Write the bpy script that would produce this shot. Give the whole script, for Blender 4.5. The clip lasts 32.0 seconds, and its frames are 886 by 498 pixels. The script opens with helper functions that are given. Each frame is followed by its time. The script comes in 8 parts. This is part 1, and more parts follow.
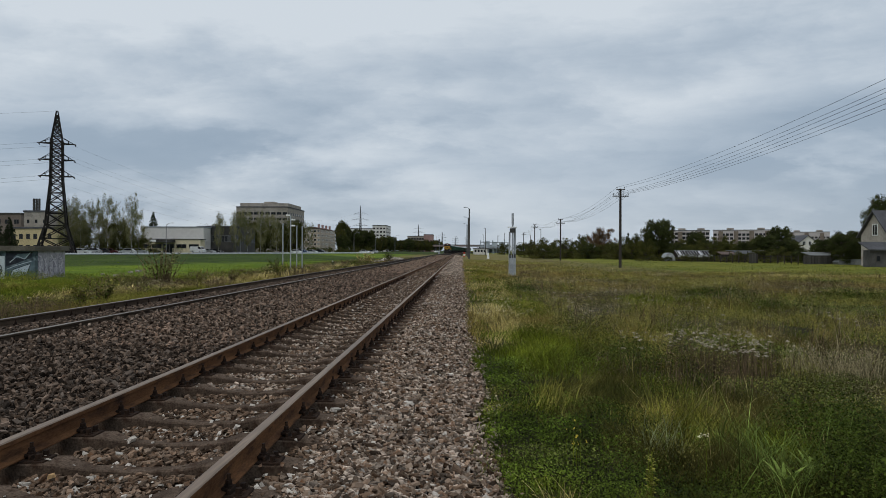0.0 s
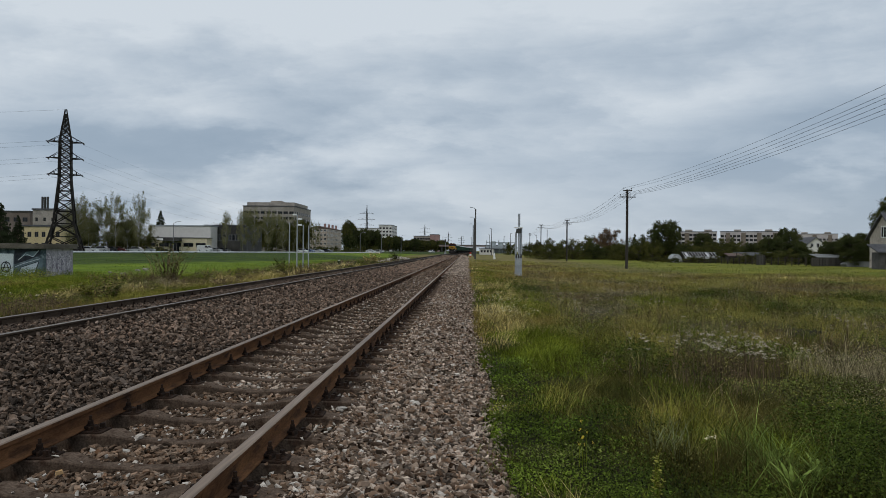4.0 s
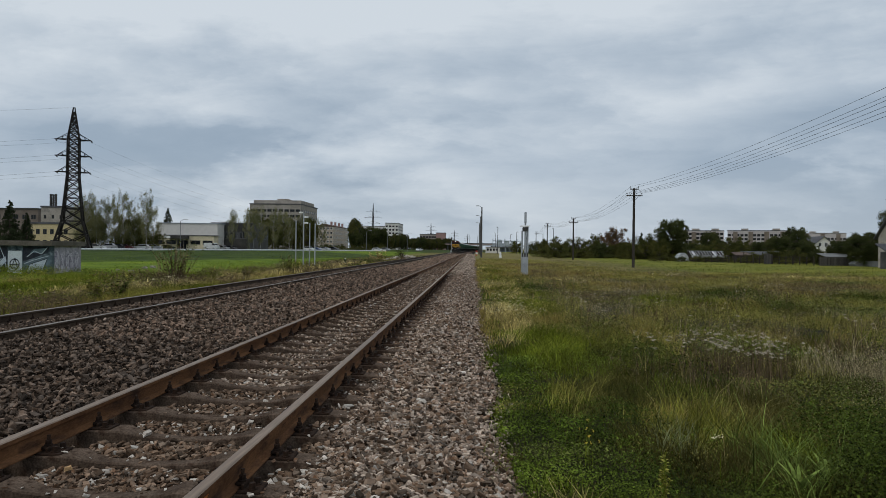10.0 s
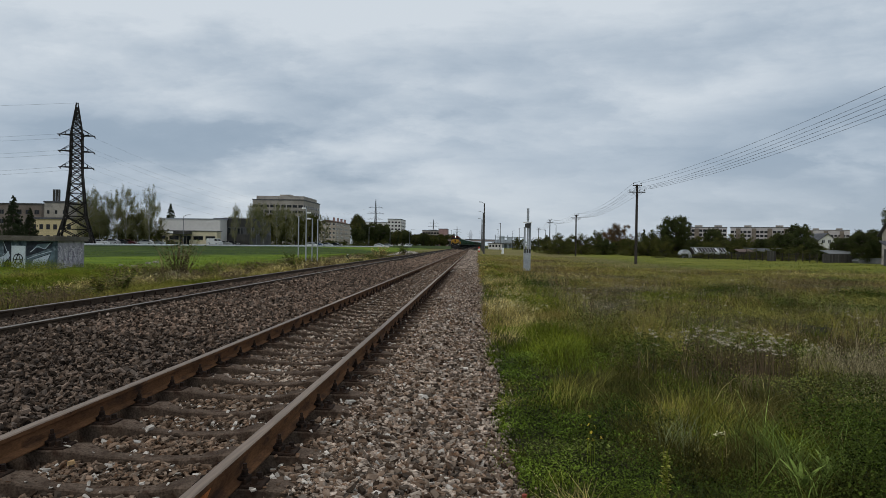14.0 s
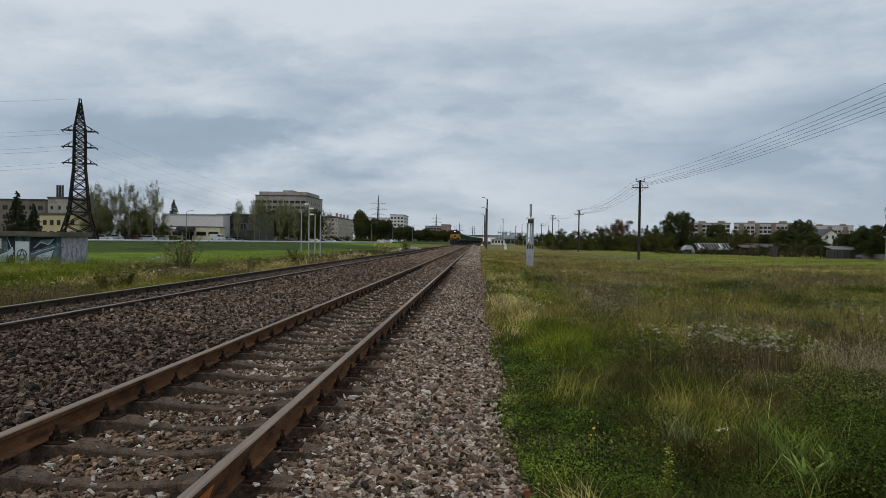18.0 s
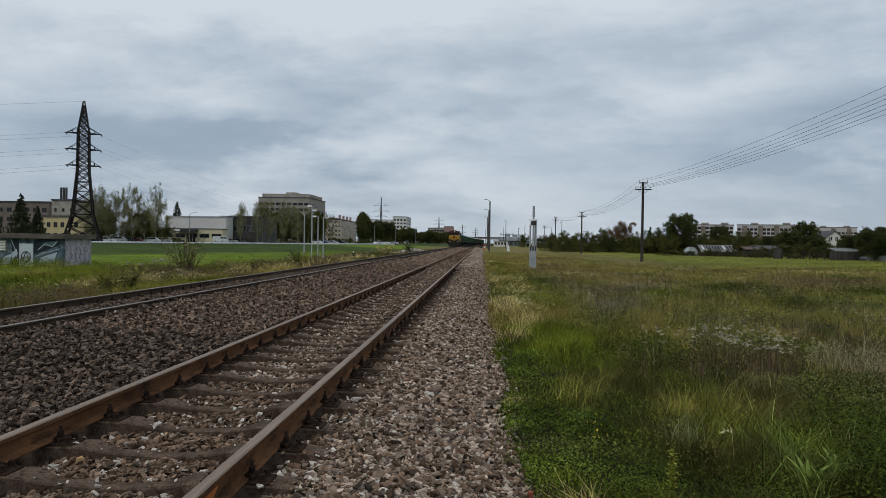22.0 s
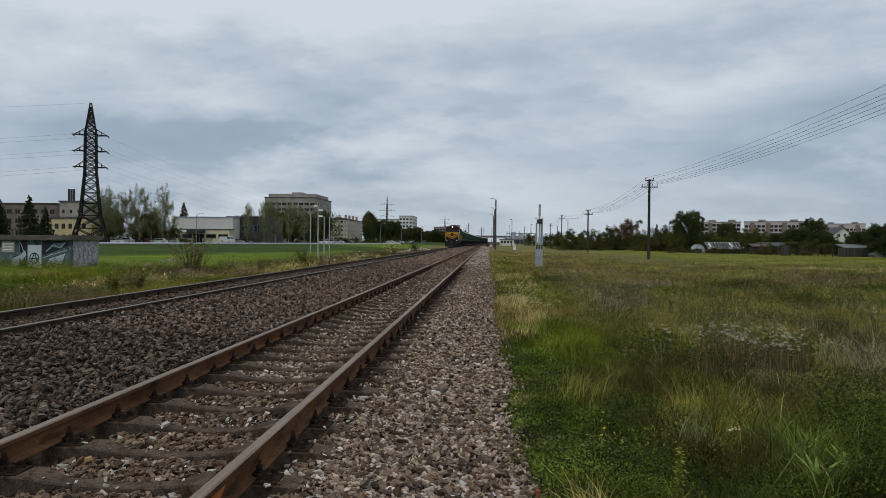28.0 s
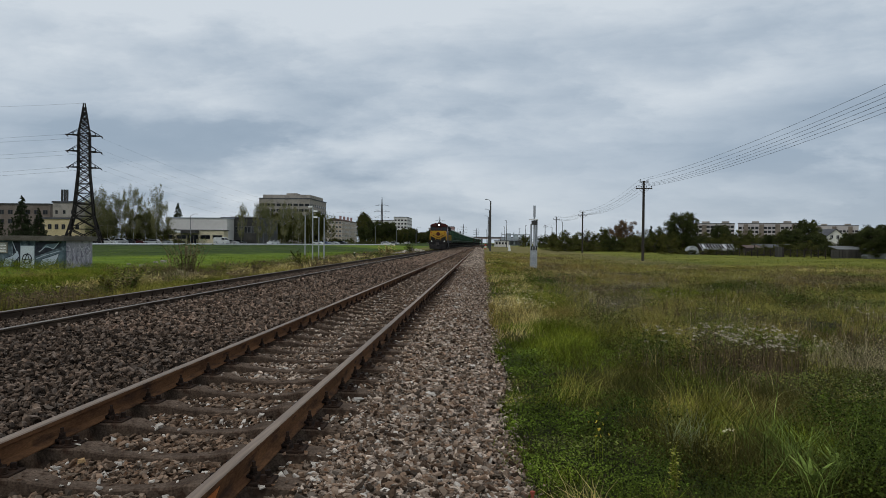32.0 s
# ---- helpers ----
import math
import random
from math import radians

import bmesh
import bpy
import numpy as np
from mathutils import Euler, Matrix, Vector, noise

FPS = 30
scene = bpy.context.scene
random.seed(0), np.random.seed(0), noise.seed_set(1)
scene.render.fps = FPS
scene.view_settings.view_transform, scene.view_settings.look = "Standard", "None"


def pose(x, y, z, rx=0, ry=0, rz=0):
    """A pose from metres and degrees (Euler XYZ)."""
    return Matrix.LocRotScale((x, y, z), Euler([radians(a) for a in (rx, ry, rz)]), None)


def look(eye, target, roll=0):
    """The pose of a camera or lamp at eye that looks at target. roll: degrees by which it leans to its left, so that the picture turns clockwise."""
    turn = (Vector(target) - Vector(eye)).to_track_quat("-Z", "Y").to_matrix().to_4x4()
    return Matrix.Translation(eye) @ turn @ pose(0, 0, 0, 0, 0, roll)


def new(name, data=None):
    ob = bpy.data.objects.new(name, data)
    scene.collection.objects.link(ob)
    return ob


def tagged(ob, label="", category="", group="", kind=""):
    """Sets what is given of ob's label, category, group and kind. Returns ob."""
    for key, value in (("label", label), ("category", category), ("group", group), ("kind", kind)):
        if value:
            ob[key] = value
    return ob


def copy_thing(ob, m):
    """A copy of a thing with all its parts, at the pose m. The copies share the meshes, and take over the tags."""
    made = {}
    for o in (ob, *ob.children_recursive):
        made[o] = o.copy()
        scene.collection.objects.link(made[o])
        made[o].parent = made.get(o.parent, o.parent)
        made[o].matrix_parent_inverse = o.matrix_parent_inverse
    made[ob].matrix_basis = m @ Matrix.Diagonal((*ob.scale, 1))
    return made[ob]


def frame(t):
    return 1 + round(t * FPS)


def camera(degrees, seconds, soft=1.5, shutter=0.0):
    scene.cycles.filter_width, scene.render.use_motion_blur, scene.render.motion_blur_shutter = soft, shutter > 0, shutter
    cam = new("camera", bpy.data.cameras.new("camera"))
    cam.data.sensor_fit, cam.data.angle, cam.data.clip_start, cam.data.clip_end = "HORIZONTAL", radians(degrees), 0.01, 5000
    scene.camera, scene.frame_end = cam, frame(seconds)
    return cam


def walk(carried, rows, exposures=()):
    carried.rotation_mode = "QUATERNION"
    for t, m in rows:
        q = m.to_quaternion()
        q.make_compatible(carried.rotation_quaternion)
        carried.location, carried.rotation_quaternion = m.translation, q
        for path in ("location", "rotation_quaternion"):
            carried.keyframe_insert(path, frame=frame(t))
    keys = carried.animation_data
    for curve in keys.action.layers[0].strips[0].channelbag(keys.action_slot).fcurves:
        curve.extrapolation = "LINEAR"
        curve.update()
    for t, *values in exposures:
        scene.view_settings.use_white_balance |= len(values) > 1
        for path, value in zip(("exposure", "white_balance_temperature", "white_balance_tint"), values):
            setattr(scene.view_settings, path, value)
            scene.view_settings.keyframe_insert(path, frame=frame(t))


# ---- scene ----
# ---- camera ----
DEG = math.degrees(2 * math.atan(784 / 1190))
cam = camera(DEG, 32.0, soft=0.45)


def held(x, y, z, yaw, pitch, roll):
    """A hand-held pose: yaw to the left of +y, pitch up, roll in degrees."""
    a, b = radians(yaw), radians(pitch)
    eye = Vector((x, y, z))
    return look(eye, eye + Vector((-math.sin(a) * math.cos(b), math.cos(a) * math.cos(b), math.sin(b))), roll)


walk(cam, [(t, held(*p)) for t, *p in (
    (0, 0.013, -0.003, 1.277, 1.515, 0.133, 0.283),
    (0.5, 0.012, -0.003, 1.276, 1.542, 0.178, 0.248),
    (1, 0.011, -0.004, 1.276, 1.599, 0.225, 0.453),
    (1.5, 0.010, -0.003, 1.276, 1.736, 0.312, 0.451),
    (2, 0.009, -0.002, 1.276, 1.860, 0.300, 0.342),
    (2.5, 0.007, -0.002, 1.275, 1.887, 0.208, 0.300),
    (3, 0.006, -0.001, 1.274, 1.948, 0.093, 0.399),
    (3.5, 0.006, -0.001, 1.274, 1.977, 0.131, 0.542),
    (5.5, 0.006, -0.001, 1.274, 2.195, 0.132, 0.573),
    (6, 0.006, -0.000, 1.274, 2.314, 0.039, 0.480),
    (6.5, 0.005, -0.000, 1.274, 2.238, 0.012, 0.386),
    (7, 0.004, -0.001, 1.274, 2.214, 0.032, 0.488),
    (7.5, 0.004, -0.002, 1.274, 2.224, 0.000, 0.571),
    (8, 0.003, -0.003, 1.275, 2.351, -0.050, 0.578),
    (8.5, 0.002, -0.003, 1.274, 2.436, -0.083, 0.647),
    (9, 0.001, -0.003, 1.274, 2.475, -0.181, 0.617),
    (9.5, -0.000, -0.004, 1.274, 2.494, -0.148, 0.726),
    (10, 0.000, -0.004, 1.274, 2.551, -0.020, 0.749),
    (10.5, 0.001, -0.003, 1.274, 2.595, -0.085, 0.722),
    (11, 0.001, -0.003, 1.274, 2.643, -0.162, 0.691),
    (11.5, 0.002, -0.003, 1.274, 2.646, -0.167, 0.668),
    (12, 0.003, -0.003, 1.273, 2.663, -0.218, 0.683),
    (12.5, 0.003, -0.003, 1.273, 2.661, -0.331, 0.740),
    (13, 0.002, -0.002, 1.273, 2.753, -0.378, 0.714),
    (13.5, 0.001, -0.002, 1.273, 2.767, -0.430, 0.895),
    (14, 0.001, -0.002, 1.273, 2.756, -0.356, 0.885),
    (14.5, 0.001, -0.003, 1.273, 2.747, -0.411, 0.979),
    (16.5, 0.000, -0.002, 1.272, 2.847, -0.613, 0.789),
    (17, -0.000, -0.002, 1.272, 2.879, -0.719, 0.587),
    (17.5, -0.001, -0.002, 1.272, 2.905, -0.801, 0.595),
    (18, -0.001, -0.002, 1.273, 2.981, -0.726, 0.883),
    (18.5, -0.001, -0.003, 1.273, 2.907, -0.598, 0.943),
    (19, -0.002, -0.003, 1.273, 2.856, -0.517, 1.038),
    (19.5, -0.003, -0.003, 1.273, 2.918, -0.451, 0.957),
    (20, -0.004, -0.003, 1.272, 3.003, -0.501, 0.920),
    (20.5, -0.004, -0.003, 1.272, 3.106, -0.515, 0.887),
    (21, -0.004, -0.004, 1.272, 3.217, -0.567, 0.822),
    (21.5, -0.004, -0.004, 1.272, 3.210, -0.587, 0.855),
    (22, -0.004, -0.005, 1.272, 3.221, -0.565, 0.858),
    (22.5, -0.005, -0.004, 1.272, 3.311, -0.536, 0.702),
    (23, -0.005, -0.004, 1.272, 3.432, -0.525, 0.609),
    (23.5, -0.005, -0.004, 1.272, 3.465, -0.542, 0.665),
    (24, -0.004, -0.004, 1.272, 3.512, -0.581, 0.604),
    (24.5, -0.003, -0.003, 1.271, 3.516, -0.574, 0.561),
    (25, -0.002, -0.002, 1.271, 3.485, -0.590, 0.605),
    (25.5, -0.002, -0.002, 1.270, 3.495, -0.585, 0.485),
    (27.5, -0.001, -0.002, 1.270, 3.736, -0.696, 0.596),
    (28, -0.000, -0.002, 1.270, 3.744, -0.659, 0.500),
    (28.5, -0.000, -0.001, 1.270, 3.684, -0.542, 0.411),
    (29, -0.001, -0.001, 1.269, 3.558, -0.449, 0.433),
    (29.5, -0.001, -0.001, 1.269, 3.520, -0.441, 0.526),
    (30, -0.001, -0.001, 1.270, 3.610, -0.509, 0.510),
    (30.5, -0.002, -0.001, 1.270, 3.686, -0.549, 0.405),
    (31, -0.002, -0.001, 1.270, 3.746, -0.622, 0.399),
    (31.5, -0.002, -0.001, 1.271, 3.578, -0.623, 0.555),
    (32, -0.002, -0.001, 1.271, 3.299, -0.557, 0.569),
)], exposures=[(0.0, 0.0), (32.0, 0.0)])

# ---- world, sun ----
SUN_EL, SUN_AZ = 48.0, 215.0
world = bpy.data.worlds.new("overcast")
scene.world = world
world.use_nodes = True


def build_world(nt):
    nt.nodes.clear()
    N, L = nt.nodes.new, nt.links.new
    out = N("ShaderNodeOutputWorld")
    sky = N("ShaderNodeTexSky")
    sky.sky_type, sky.sun_disc = "NISHITA", False
    sky.sun_elevation, sky.sun_rotation = radians(SUN_EL), radians(SUN_AZ)
    b1 = N("ShaderNodeBackground")
    L(sky.outputs[0], b1.inputs[0])
    b1.inputs[1].default_value = 0.05
    co = N("ShaderNodeTexCoord")
    sep = N("ShaderNodeSeparateXYZ")
    L(co.outputs["Generated"], sep.inputs[0])

    def m(op, a, b, clamp=False):
        n = N("ShaderNodeMath")
        n.operation, n.use_clamp = op, clamp
        for i, v in enumerate((a, b)):
            if isinstance(v, (int, float)):
                n.inputs[i].default_value = v
            else:
                L(v, n.inputs[i])
        return n.outputs[0]

    up = m("MAXIMUM", sep.outputs[2], 0.0)
    den = m("ADD", up, 0.33)
    comb = N("ShaderNodeCombineXYZ")
    L(m("DIVIDE", sep.outputs[0], den), comb.inputs[0])
    L(m("DIVIDE", sep.outputs[1], den), comb.inputs[1])
    mp = N("ShaderNodeMapping")
    mp.inputs["Location"].default_value = (3.1, 7.7, 1.3)
    mp.inputs["Scale"].default_value = (0.85, 1.1, 1.0)
    L(comb.outputs[0], mp.inputs[0])
    n1 = N("ShaderNodeTexNoise")
    n1.inputs["Scale"].default_value, n1.inputs["Detail"].default_value = 0.8, 4.0
    n1.inputs["Roughness"].default_value, n1.inputs["Distortion"].default_value = 0.5, 0.25
    L(mp.outputs[0], n1.inputs["Vector"])
    n2 = N("ShaderNodeTexNoise")
    n2.inputs["Scale"].default_value, n2.inputs["Detail"].default_value = 3.6, 6.0
    n2.inputs["Roughness"].default_value = 0.56
    L(mp.outputs[0], n2.inputs["Vector"])
    f = m("ADD", m("ADD", m("MULTIPLY", n1.outputs[0], 0.5), m("MULTIPLY", n2.outputs[0], 0.5)), 0.035)
    # the cover is thinner and paler overhead
    f = m("ADD", f, m("MULTIPLY", up, 0.2))
    # the larger cloud masses: (azimuth, height, half widths, weight), frayed by the noise
    az = m("ARCTAN2", sep.outputs[0], sep.outputs[1])
    hor = N("ShaderNodeVectorMath")
    hor.operation = "LENGTH"
    flat = N("ShaderNodeCombineXYZ")
    L(sep.outputs[0], flat.inputs[0])
    L(sep.outputs[1], flat.inputs[1])
    L(flat.outputs[0], hor.inputs[0])
    lift = m("DIVIDE", sep.outputs[2], m("MAXIMUM", hor.outputs["Value"], 0.05))
    az = m("ADD", az, m("MULTIPLY", m("SUBTRACT", n2.outputs[0], 0.5), 0.40))
    lift = m("ADD", lift, m("MULTIPLY", m("SUBTRACT", n1.outputs[0], 0.5), 0.10))
    masses = ((-0.30, 0.34, 0.28, 0.07, 0.20), (0.10, 0.36, 0.30, 0.05, 0.08), (-0.54, 0.25, 0.16, 0.04, -0.05), (-0.58, 0.155, 0.16, 0.03, -0.09),
              (-0.38, 0.155, 0.19, 0.026, -0.11), (-0.17, 0.17, 0.13, 0.03, -0.02), (0.18, 0.28, 0.16, 0.035, -0.08), (0.38, 0.26, 0.14, 0.035, -0.06),
              (0.30, 0.21, 0.18, 0.03, 0.08), (0.44, 0.12, 0.12, 0.025, -0.08), (0.52, 0.18, 0.10, 0.03, -0.05), (-0.27, 0.127, 0.13, 0.016, 0.11),
              (0.0, 0.06, 0.30, 0.045, 0.06), (0.07, 0.16, 0.16, 0.03, 0.04), (-0.55, 0.09, 0.20, 0.09, -0.22), (0.0, 0.13, 0.22, 0.07, 0.05), (0.45, 0.09, 0.26, 0.08, -0.19), (-0.13, 0.10, 0.14, 0.04, 0.06), (0.28, 0.088, 0.16, 0.014, 0.05),
              (1.6, 0.25, 0.6, 0.08, -0.12), (-1.7, 0.2, 0.6, 0.07, 0.1), (3.0, 0.25, 0.5, 0.07, -0.1))
    for a0, e0, wa, we, k in masses:
        da, de = m("DIVIDE", m("SUBTRACT", az, a0), wa), m("DIVIDE", m("SUBTRACT", lift, e0), we)
        g = m("POWER", 2.718, m("MULTIPLY", m("ADD", m("MULTIPLY", da, da), m("MULTIPLY", de, de)), -1.0))
        f = m("ADD", f, m("MULTIPLY", g, k))
    # long ragged ripples along the cloud base
    wide = N("ShaderNodeCombineXYZ")
    L(m("MULTIPLY", az, 3.2), wide.inputs[0])
    L(m("MULTIPLY", lift, 13.0), wide.inputs[1])
    n3 = N("ShaderNodeTexNoise")
    n3.inputs["Scale"].default_value, n3.inputs["Detail"].default_value = 1.6, 7.0
    n3.inputs["Roughness"].default_value, n3.inputs["Distortion"].default_value = 0.6, 0.4
    L(wide.outputs[0], n3.inputs["Vector"])
    f = m("ADD", f, m("MULTIPLY", m("SUBTRACT", n3.outputs[0], 0.5), 0.24))
    ramp = N("ShaderNodeValToRGB")
    e = ramp.color_ramp.elements
    e[0].position, e[0].color = 0.20, (0.315, 0.40, 0.50, 1)
    e[1].position, e[1].color = 0.68, (0.66, 0.725, 0.79, 1)
    e.new(0.38).color = (0.345, 0.43, 0.53, 1)
    mid = e.new(0.52)
    mid.color = (0.475, 0.555, 0.645, 1)
    L(f, ramp.inputs[0])
    b2 = N("ShaderNodeBackground")
    # paler and greyer through the haze towards the horizon
    haze = N("ShaderNodeMix")
    haze.data_type = "RGBA"
    haze.inputs[7].default_value = (0.655, 0.685, 0.70, 1)
    L(m("MULTIPLY", m("SUBTRACT", 1.0, m("MULTIPLY", up, 8.0), True), 0.27), haze.inputs[0])
    L(ramp.outputs[0], haze.inputs[6])
    L(haze.outputs[2], b2.inputs[0])
    b2.inputs[1].default_value = 0.98
    mix = N("ShaderNodeMixShader")
    mix.inputs[0].default_value = 0.95
    L(b1.outputs[0], mix.inputs[1])
    L(b2.outputs[0], mix.inputs[2])
    L(mix.outputs[0], out.inputs[0])


build_world(world.node_tree)
sun = new("sun", bpy.data.lights.new("sun", "SUN"))
sun.data.energy, sun.data.angle, sun.data.color = 0.7, radians(20), (1.0, 0.96, 0.9)
az, el = radians(SUN_AZ), radians(SUN_EL)
sun.matrix_world = look((math.sin(az) * math.cos(el) * 50, math.cos(az) * math.cos(el) * 50, math.sin(el) * 50), (0, 0, 0))


# ---- materials ----
def pbr(name, c1, c2, scale=4.0, rough=0.85, bump=0.3, fine=40.0, metal=0.0, c3=None, island=0.0, obrand=0.0, spec=0.12,
        stretch=(1, 1, 1), emit=0.0, world_pos=False, contrast=0.22, c4=None):
    """Two noises mix c1, c2 and stains of c3; island/obrand: brightness spread from piece to piece."""
    m = bpy.data.materials.new(name)
    m.use_nodes = True
    nt = m.node_tree
    N, L = nt.nodes.new, nt.links.new
    p = nt.nodes["Principled BSDF"]
    if world_pos:
        src = N("ShaderNodeNewGeometry").outputs["Position"]
    else:
        src = N("ShaderNodeTexCoord").outputs["Object"]
    mp = N("ShaderNodeMapping")
    mp.inputs["Scale"].default_value = stretch
    L(src, mp.inputs[0])

    def noise_tex(s, d=4.0):
        n = N("ShaderNodeTexNoise")
        n.inputs["Scale"].default_value, n.inputs["Detail"].default_value = s, d
        L(mp.outputs[0], n.inputs["Vector"])
        return n.outputs[0]

    def ramp(v, a, b):
        r = N("ShaderNodeMapRange")
        r.inputs[1].default_value, r.inputs[2].default_value = a, b
        L(v, r.inputs[0])
        return r.outputs[0]

    def mixc(fac, a, b, kind="MIX"):
        x = N("ShaderNodeMix")
        x.data_type, x.blend_type = "RGBA", kind
        for sock, v in ((x.inputs[0], fac), (x.inputs[6], a), (x.inputs[7], b)):
            if isinstance(v, (int, float)):
                sock.default_value = v
            elif isinstance(v, tuple):
                sock.default_value = (*v[:3], 1)
            else:
                L(v, sock)
        return x.outputs[2]

    big, small = noise_tex(scale), noise_tex(fine, 3.0)
    col = mixc(ramp(big, 0.35, 0.65), c1, c2)
    if c3:
        col = mixc(ramp(noise_tex(scale * 2.7, 5.0), 0.5, 0.68), col, c3)
    grain = ramp(small, 0.3, 0.7)
    g = N("ShaderNodeMapRange")
    g.inputs[3].default_value, g.inputs[4].default_value = 1 - contrast, 1 + contrast
    L(grain, g.inputs[0])
    col = mixc(1.0, col, g.outputs[0], "MULTIPLY")
    if c4:
        # a share of the pieces has another hue
        wn = N("ShaderNodeTexWhiteNoise")
        wn.noise_dimensions = "1D"
        L(N("ShaderNodeNewGeometry").outputs["Random Per Island"], wn.inputs["W"])
        col = mixc(ramp(wn.outputs["Value"], 0.45, 0.95), col, c4)
    for amount, node, out in ((island, "ShaderNodeNewGeometry", "Random Per Island"), (obrand, "ShaderNodeObjectInfo", "Random")):
        if amount:
            r = N("ShaderNodeMapRange")
            r.inputs[3].default_value, r.inputs[4].default_value = 1 - amount, 1 + amount
            L(N(node).outputs[out], r.inputs[0])
            col = mixc(1.0, col, r.outputs[0], "MULTIPLY")
    L(col, p.inputs["Base Color"])
    p.inputs["Metallic"].default_value = metal
    p.inputs["Specular IOR Level"].default_value = spec
    rr = N("ShaderNodeMapRange")
    rr.inputs[3].default_value, rr.inputs[4].default_value = max(0.02, rough - 0.1), min(1, rough + 0.1)
    L(big, rr.inputs[0])
    L(rr.outputs[0], p.inputs["Roughness"])
    if bump:
        b = N("ShaderNodeBump")
        b.inputs["Strength"].default_value, b.inputs["Distance"].default_value = bump, 0.5 / fine
        L(small, b.inputs["Height"])
        L(b.outputs[0], p.inputs["Normal"])
    if emit:
        p.inputs["Emission Color"].default_value = (*c1, 1)
        p.inputs["Emission Strength"].default_value = emit
    return m


def leafy(name, c1, c2, spread=0.35, scale=0.25, world_pos=True):
    """Leaves and blades: colour drifts over metres and from piece to piece, and some light comes through."""
    m = pbr(name, c1, c2, scale=scale, rough=0.8, bump=0.0, fine=2.2 if world_pos else 3.0, island=spread, spec=0.05, world_pos=world_pos, contrast=0.5 if world_pos else 0.3)
    nt = m.node_tree
    p = nt.nodes["Principled BSDF"]
    base = p.inputs["Base Color"].links[0].from_socket
    tr = nt.nodes.new("ShaderNodeBsdfTranslucent")
    mx = nt.nodes.new("ShaderNodeMixShader")
    mx.inputs[0].default_value = 0.15
    nt.links.new(base, tr.inputs[0])
    nt.links.new(p.outputs[0], mx.inputs[1])
    nt.links.new(tr.outputs[0], mx.inputs[2])
    nt.links.new(mx.outputs[0], nt.nodes["Material Output"].inputs[0])
    return m


def glassy(name, c=(0.012, 0.014, 0.016), rough=0.12):
    m = bpy.data.materials.new(name)
    m.use_nodes = True
    p = m.node_tree.nodes["Principled BSDF"]
    p.inputs["Base Color"].default_value = (*c, 1)
    p.inputs["Roughness"].default_value = rough
    p.inputs["Specular IOR Level"].default_value = 0.3
    return m


M = {}
M["stone_dark"] = pbr("ballast_dark", (0.049, 0.035, 0.026), (0.207, 0.148, 0.110), 9, 0.95, 0.4, 60, c3=(0.074, 0.046, 0.030), island=0.8, spec=0.05, c4=(0.116, 0.091, 0.074))
M["stone_mid"] = pbr("ballast_brown", (0.085, 0.055, 0.037), (0.223, 0.152, 0.105), 9, 0.95, 0.4, 60, c3=(0.104, 0.055, 0.030), island=0.8, spec=0.05, c4=(0.184, 0.138, 0.103))
M["stone_light"] = pbr("ballast_pale", (0.158, 0.118, 0.091), (0.440, 0.353, 0.283), 9, 0.95, 0.4, 60, c3=(0.181, 0.113, 0.076), island=0.8, spec=0.05, c4=(0.345, 0.280, 0.224))
M["stone_red"] = pbr("ballast_reddish", (0.138, 0.090, 0.063), (0.295, 0.208, 0.154), 9, 0.95, 0.4, 60, c3=(0.125, 0.073, 0.048), island=0.8, spec=0.04, c4=(0.190, 0.146, 0.114))
M["stone_pale"] = pbr("ballast_white", (0.42, 0.37, 0.32), (0.56, 0.51, 0.45), 6, 0.95, 0.4, 60, island=0.3, spec=0.05)
M["concrete"] = pbr("old_concrete", (0.063, 0.044, 0.032), (0.129, 0.093, 0.069), 5, 0.95, 0.5, 70, c3=(0.052, 0.032, 0.022), spec=0.05, contrast=0.4)
M["rust"] = pbr("rail_rust", (0.088, 0.043, 0.022), (0.150, 0.074, 0.036), 5, 0.8, 0.4, 90, c3=(0.045, 0.026, 0.018), stretch=(1, 0.3, 1), spec=0.03)
M["rail_dark"] = pbr("rail_dark_rust", (0.045, 0.033, 0.025), (0.085, 0.061, 0.044), 5, 0.85, 0.4, 90, stretch=(1, 0.3, 1), spec=0.03)
M["rail_top"] = pbr("rail_running_face", (0.165, 0.114, 0.080), (0.25, 0.185, 0.137), 3, 0.55, 0.15, 60, metal=0.2, stretch=(1, 0.05, 1), spec=0.3)
M["rail_shine"] = pbr("rail_polished_face", (0.15, 0.125, 0.105), (0.23, 0.20, 0.172), 3, 0.6, 0.1, 60, metal=0.15, stretch=(1, 0.05, 1), spec=0.3)
M["fasten"] = pbr("rusty_fastening", (0.014, 0.009, 0.007), (0.036, 0.021, 0.014), 20, 0.9, 0.5, 120, spec=0.1)

# ---- mesh helpers ----
rng = np.random.default_rng(7)


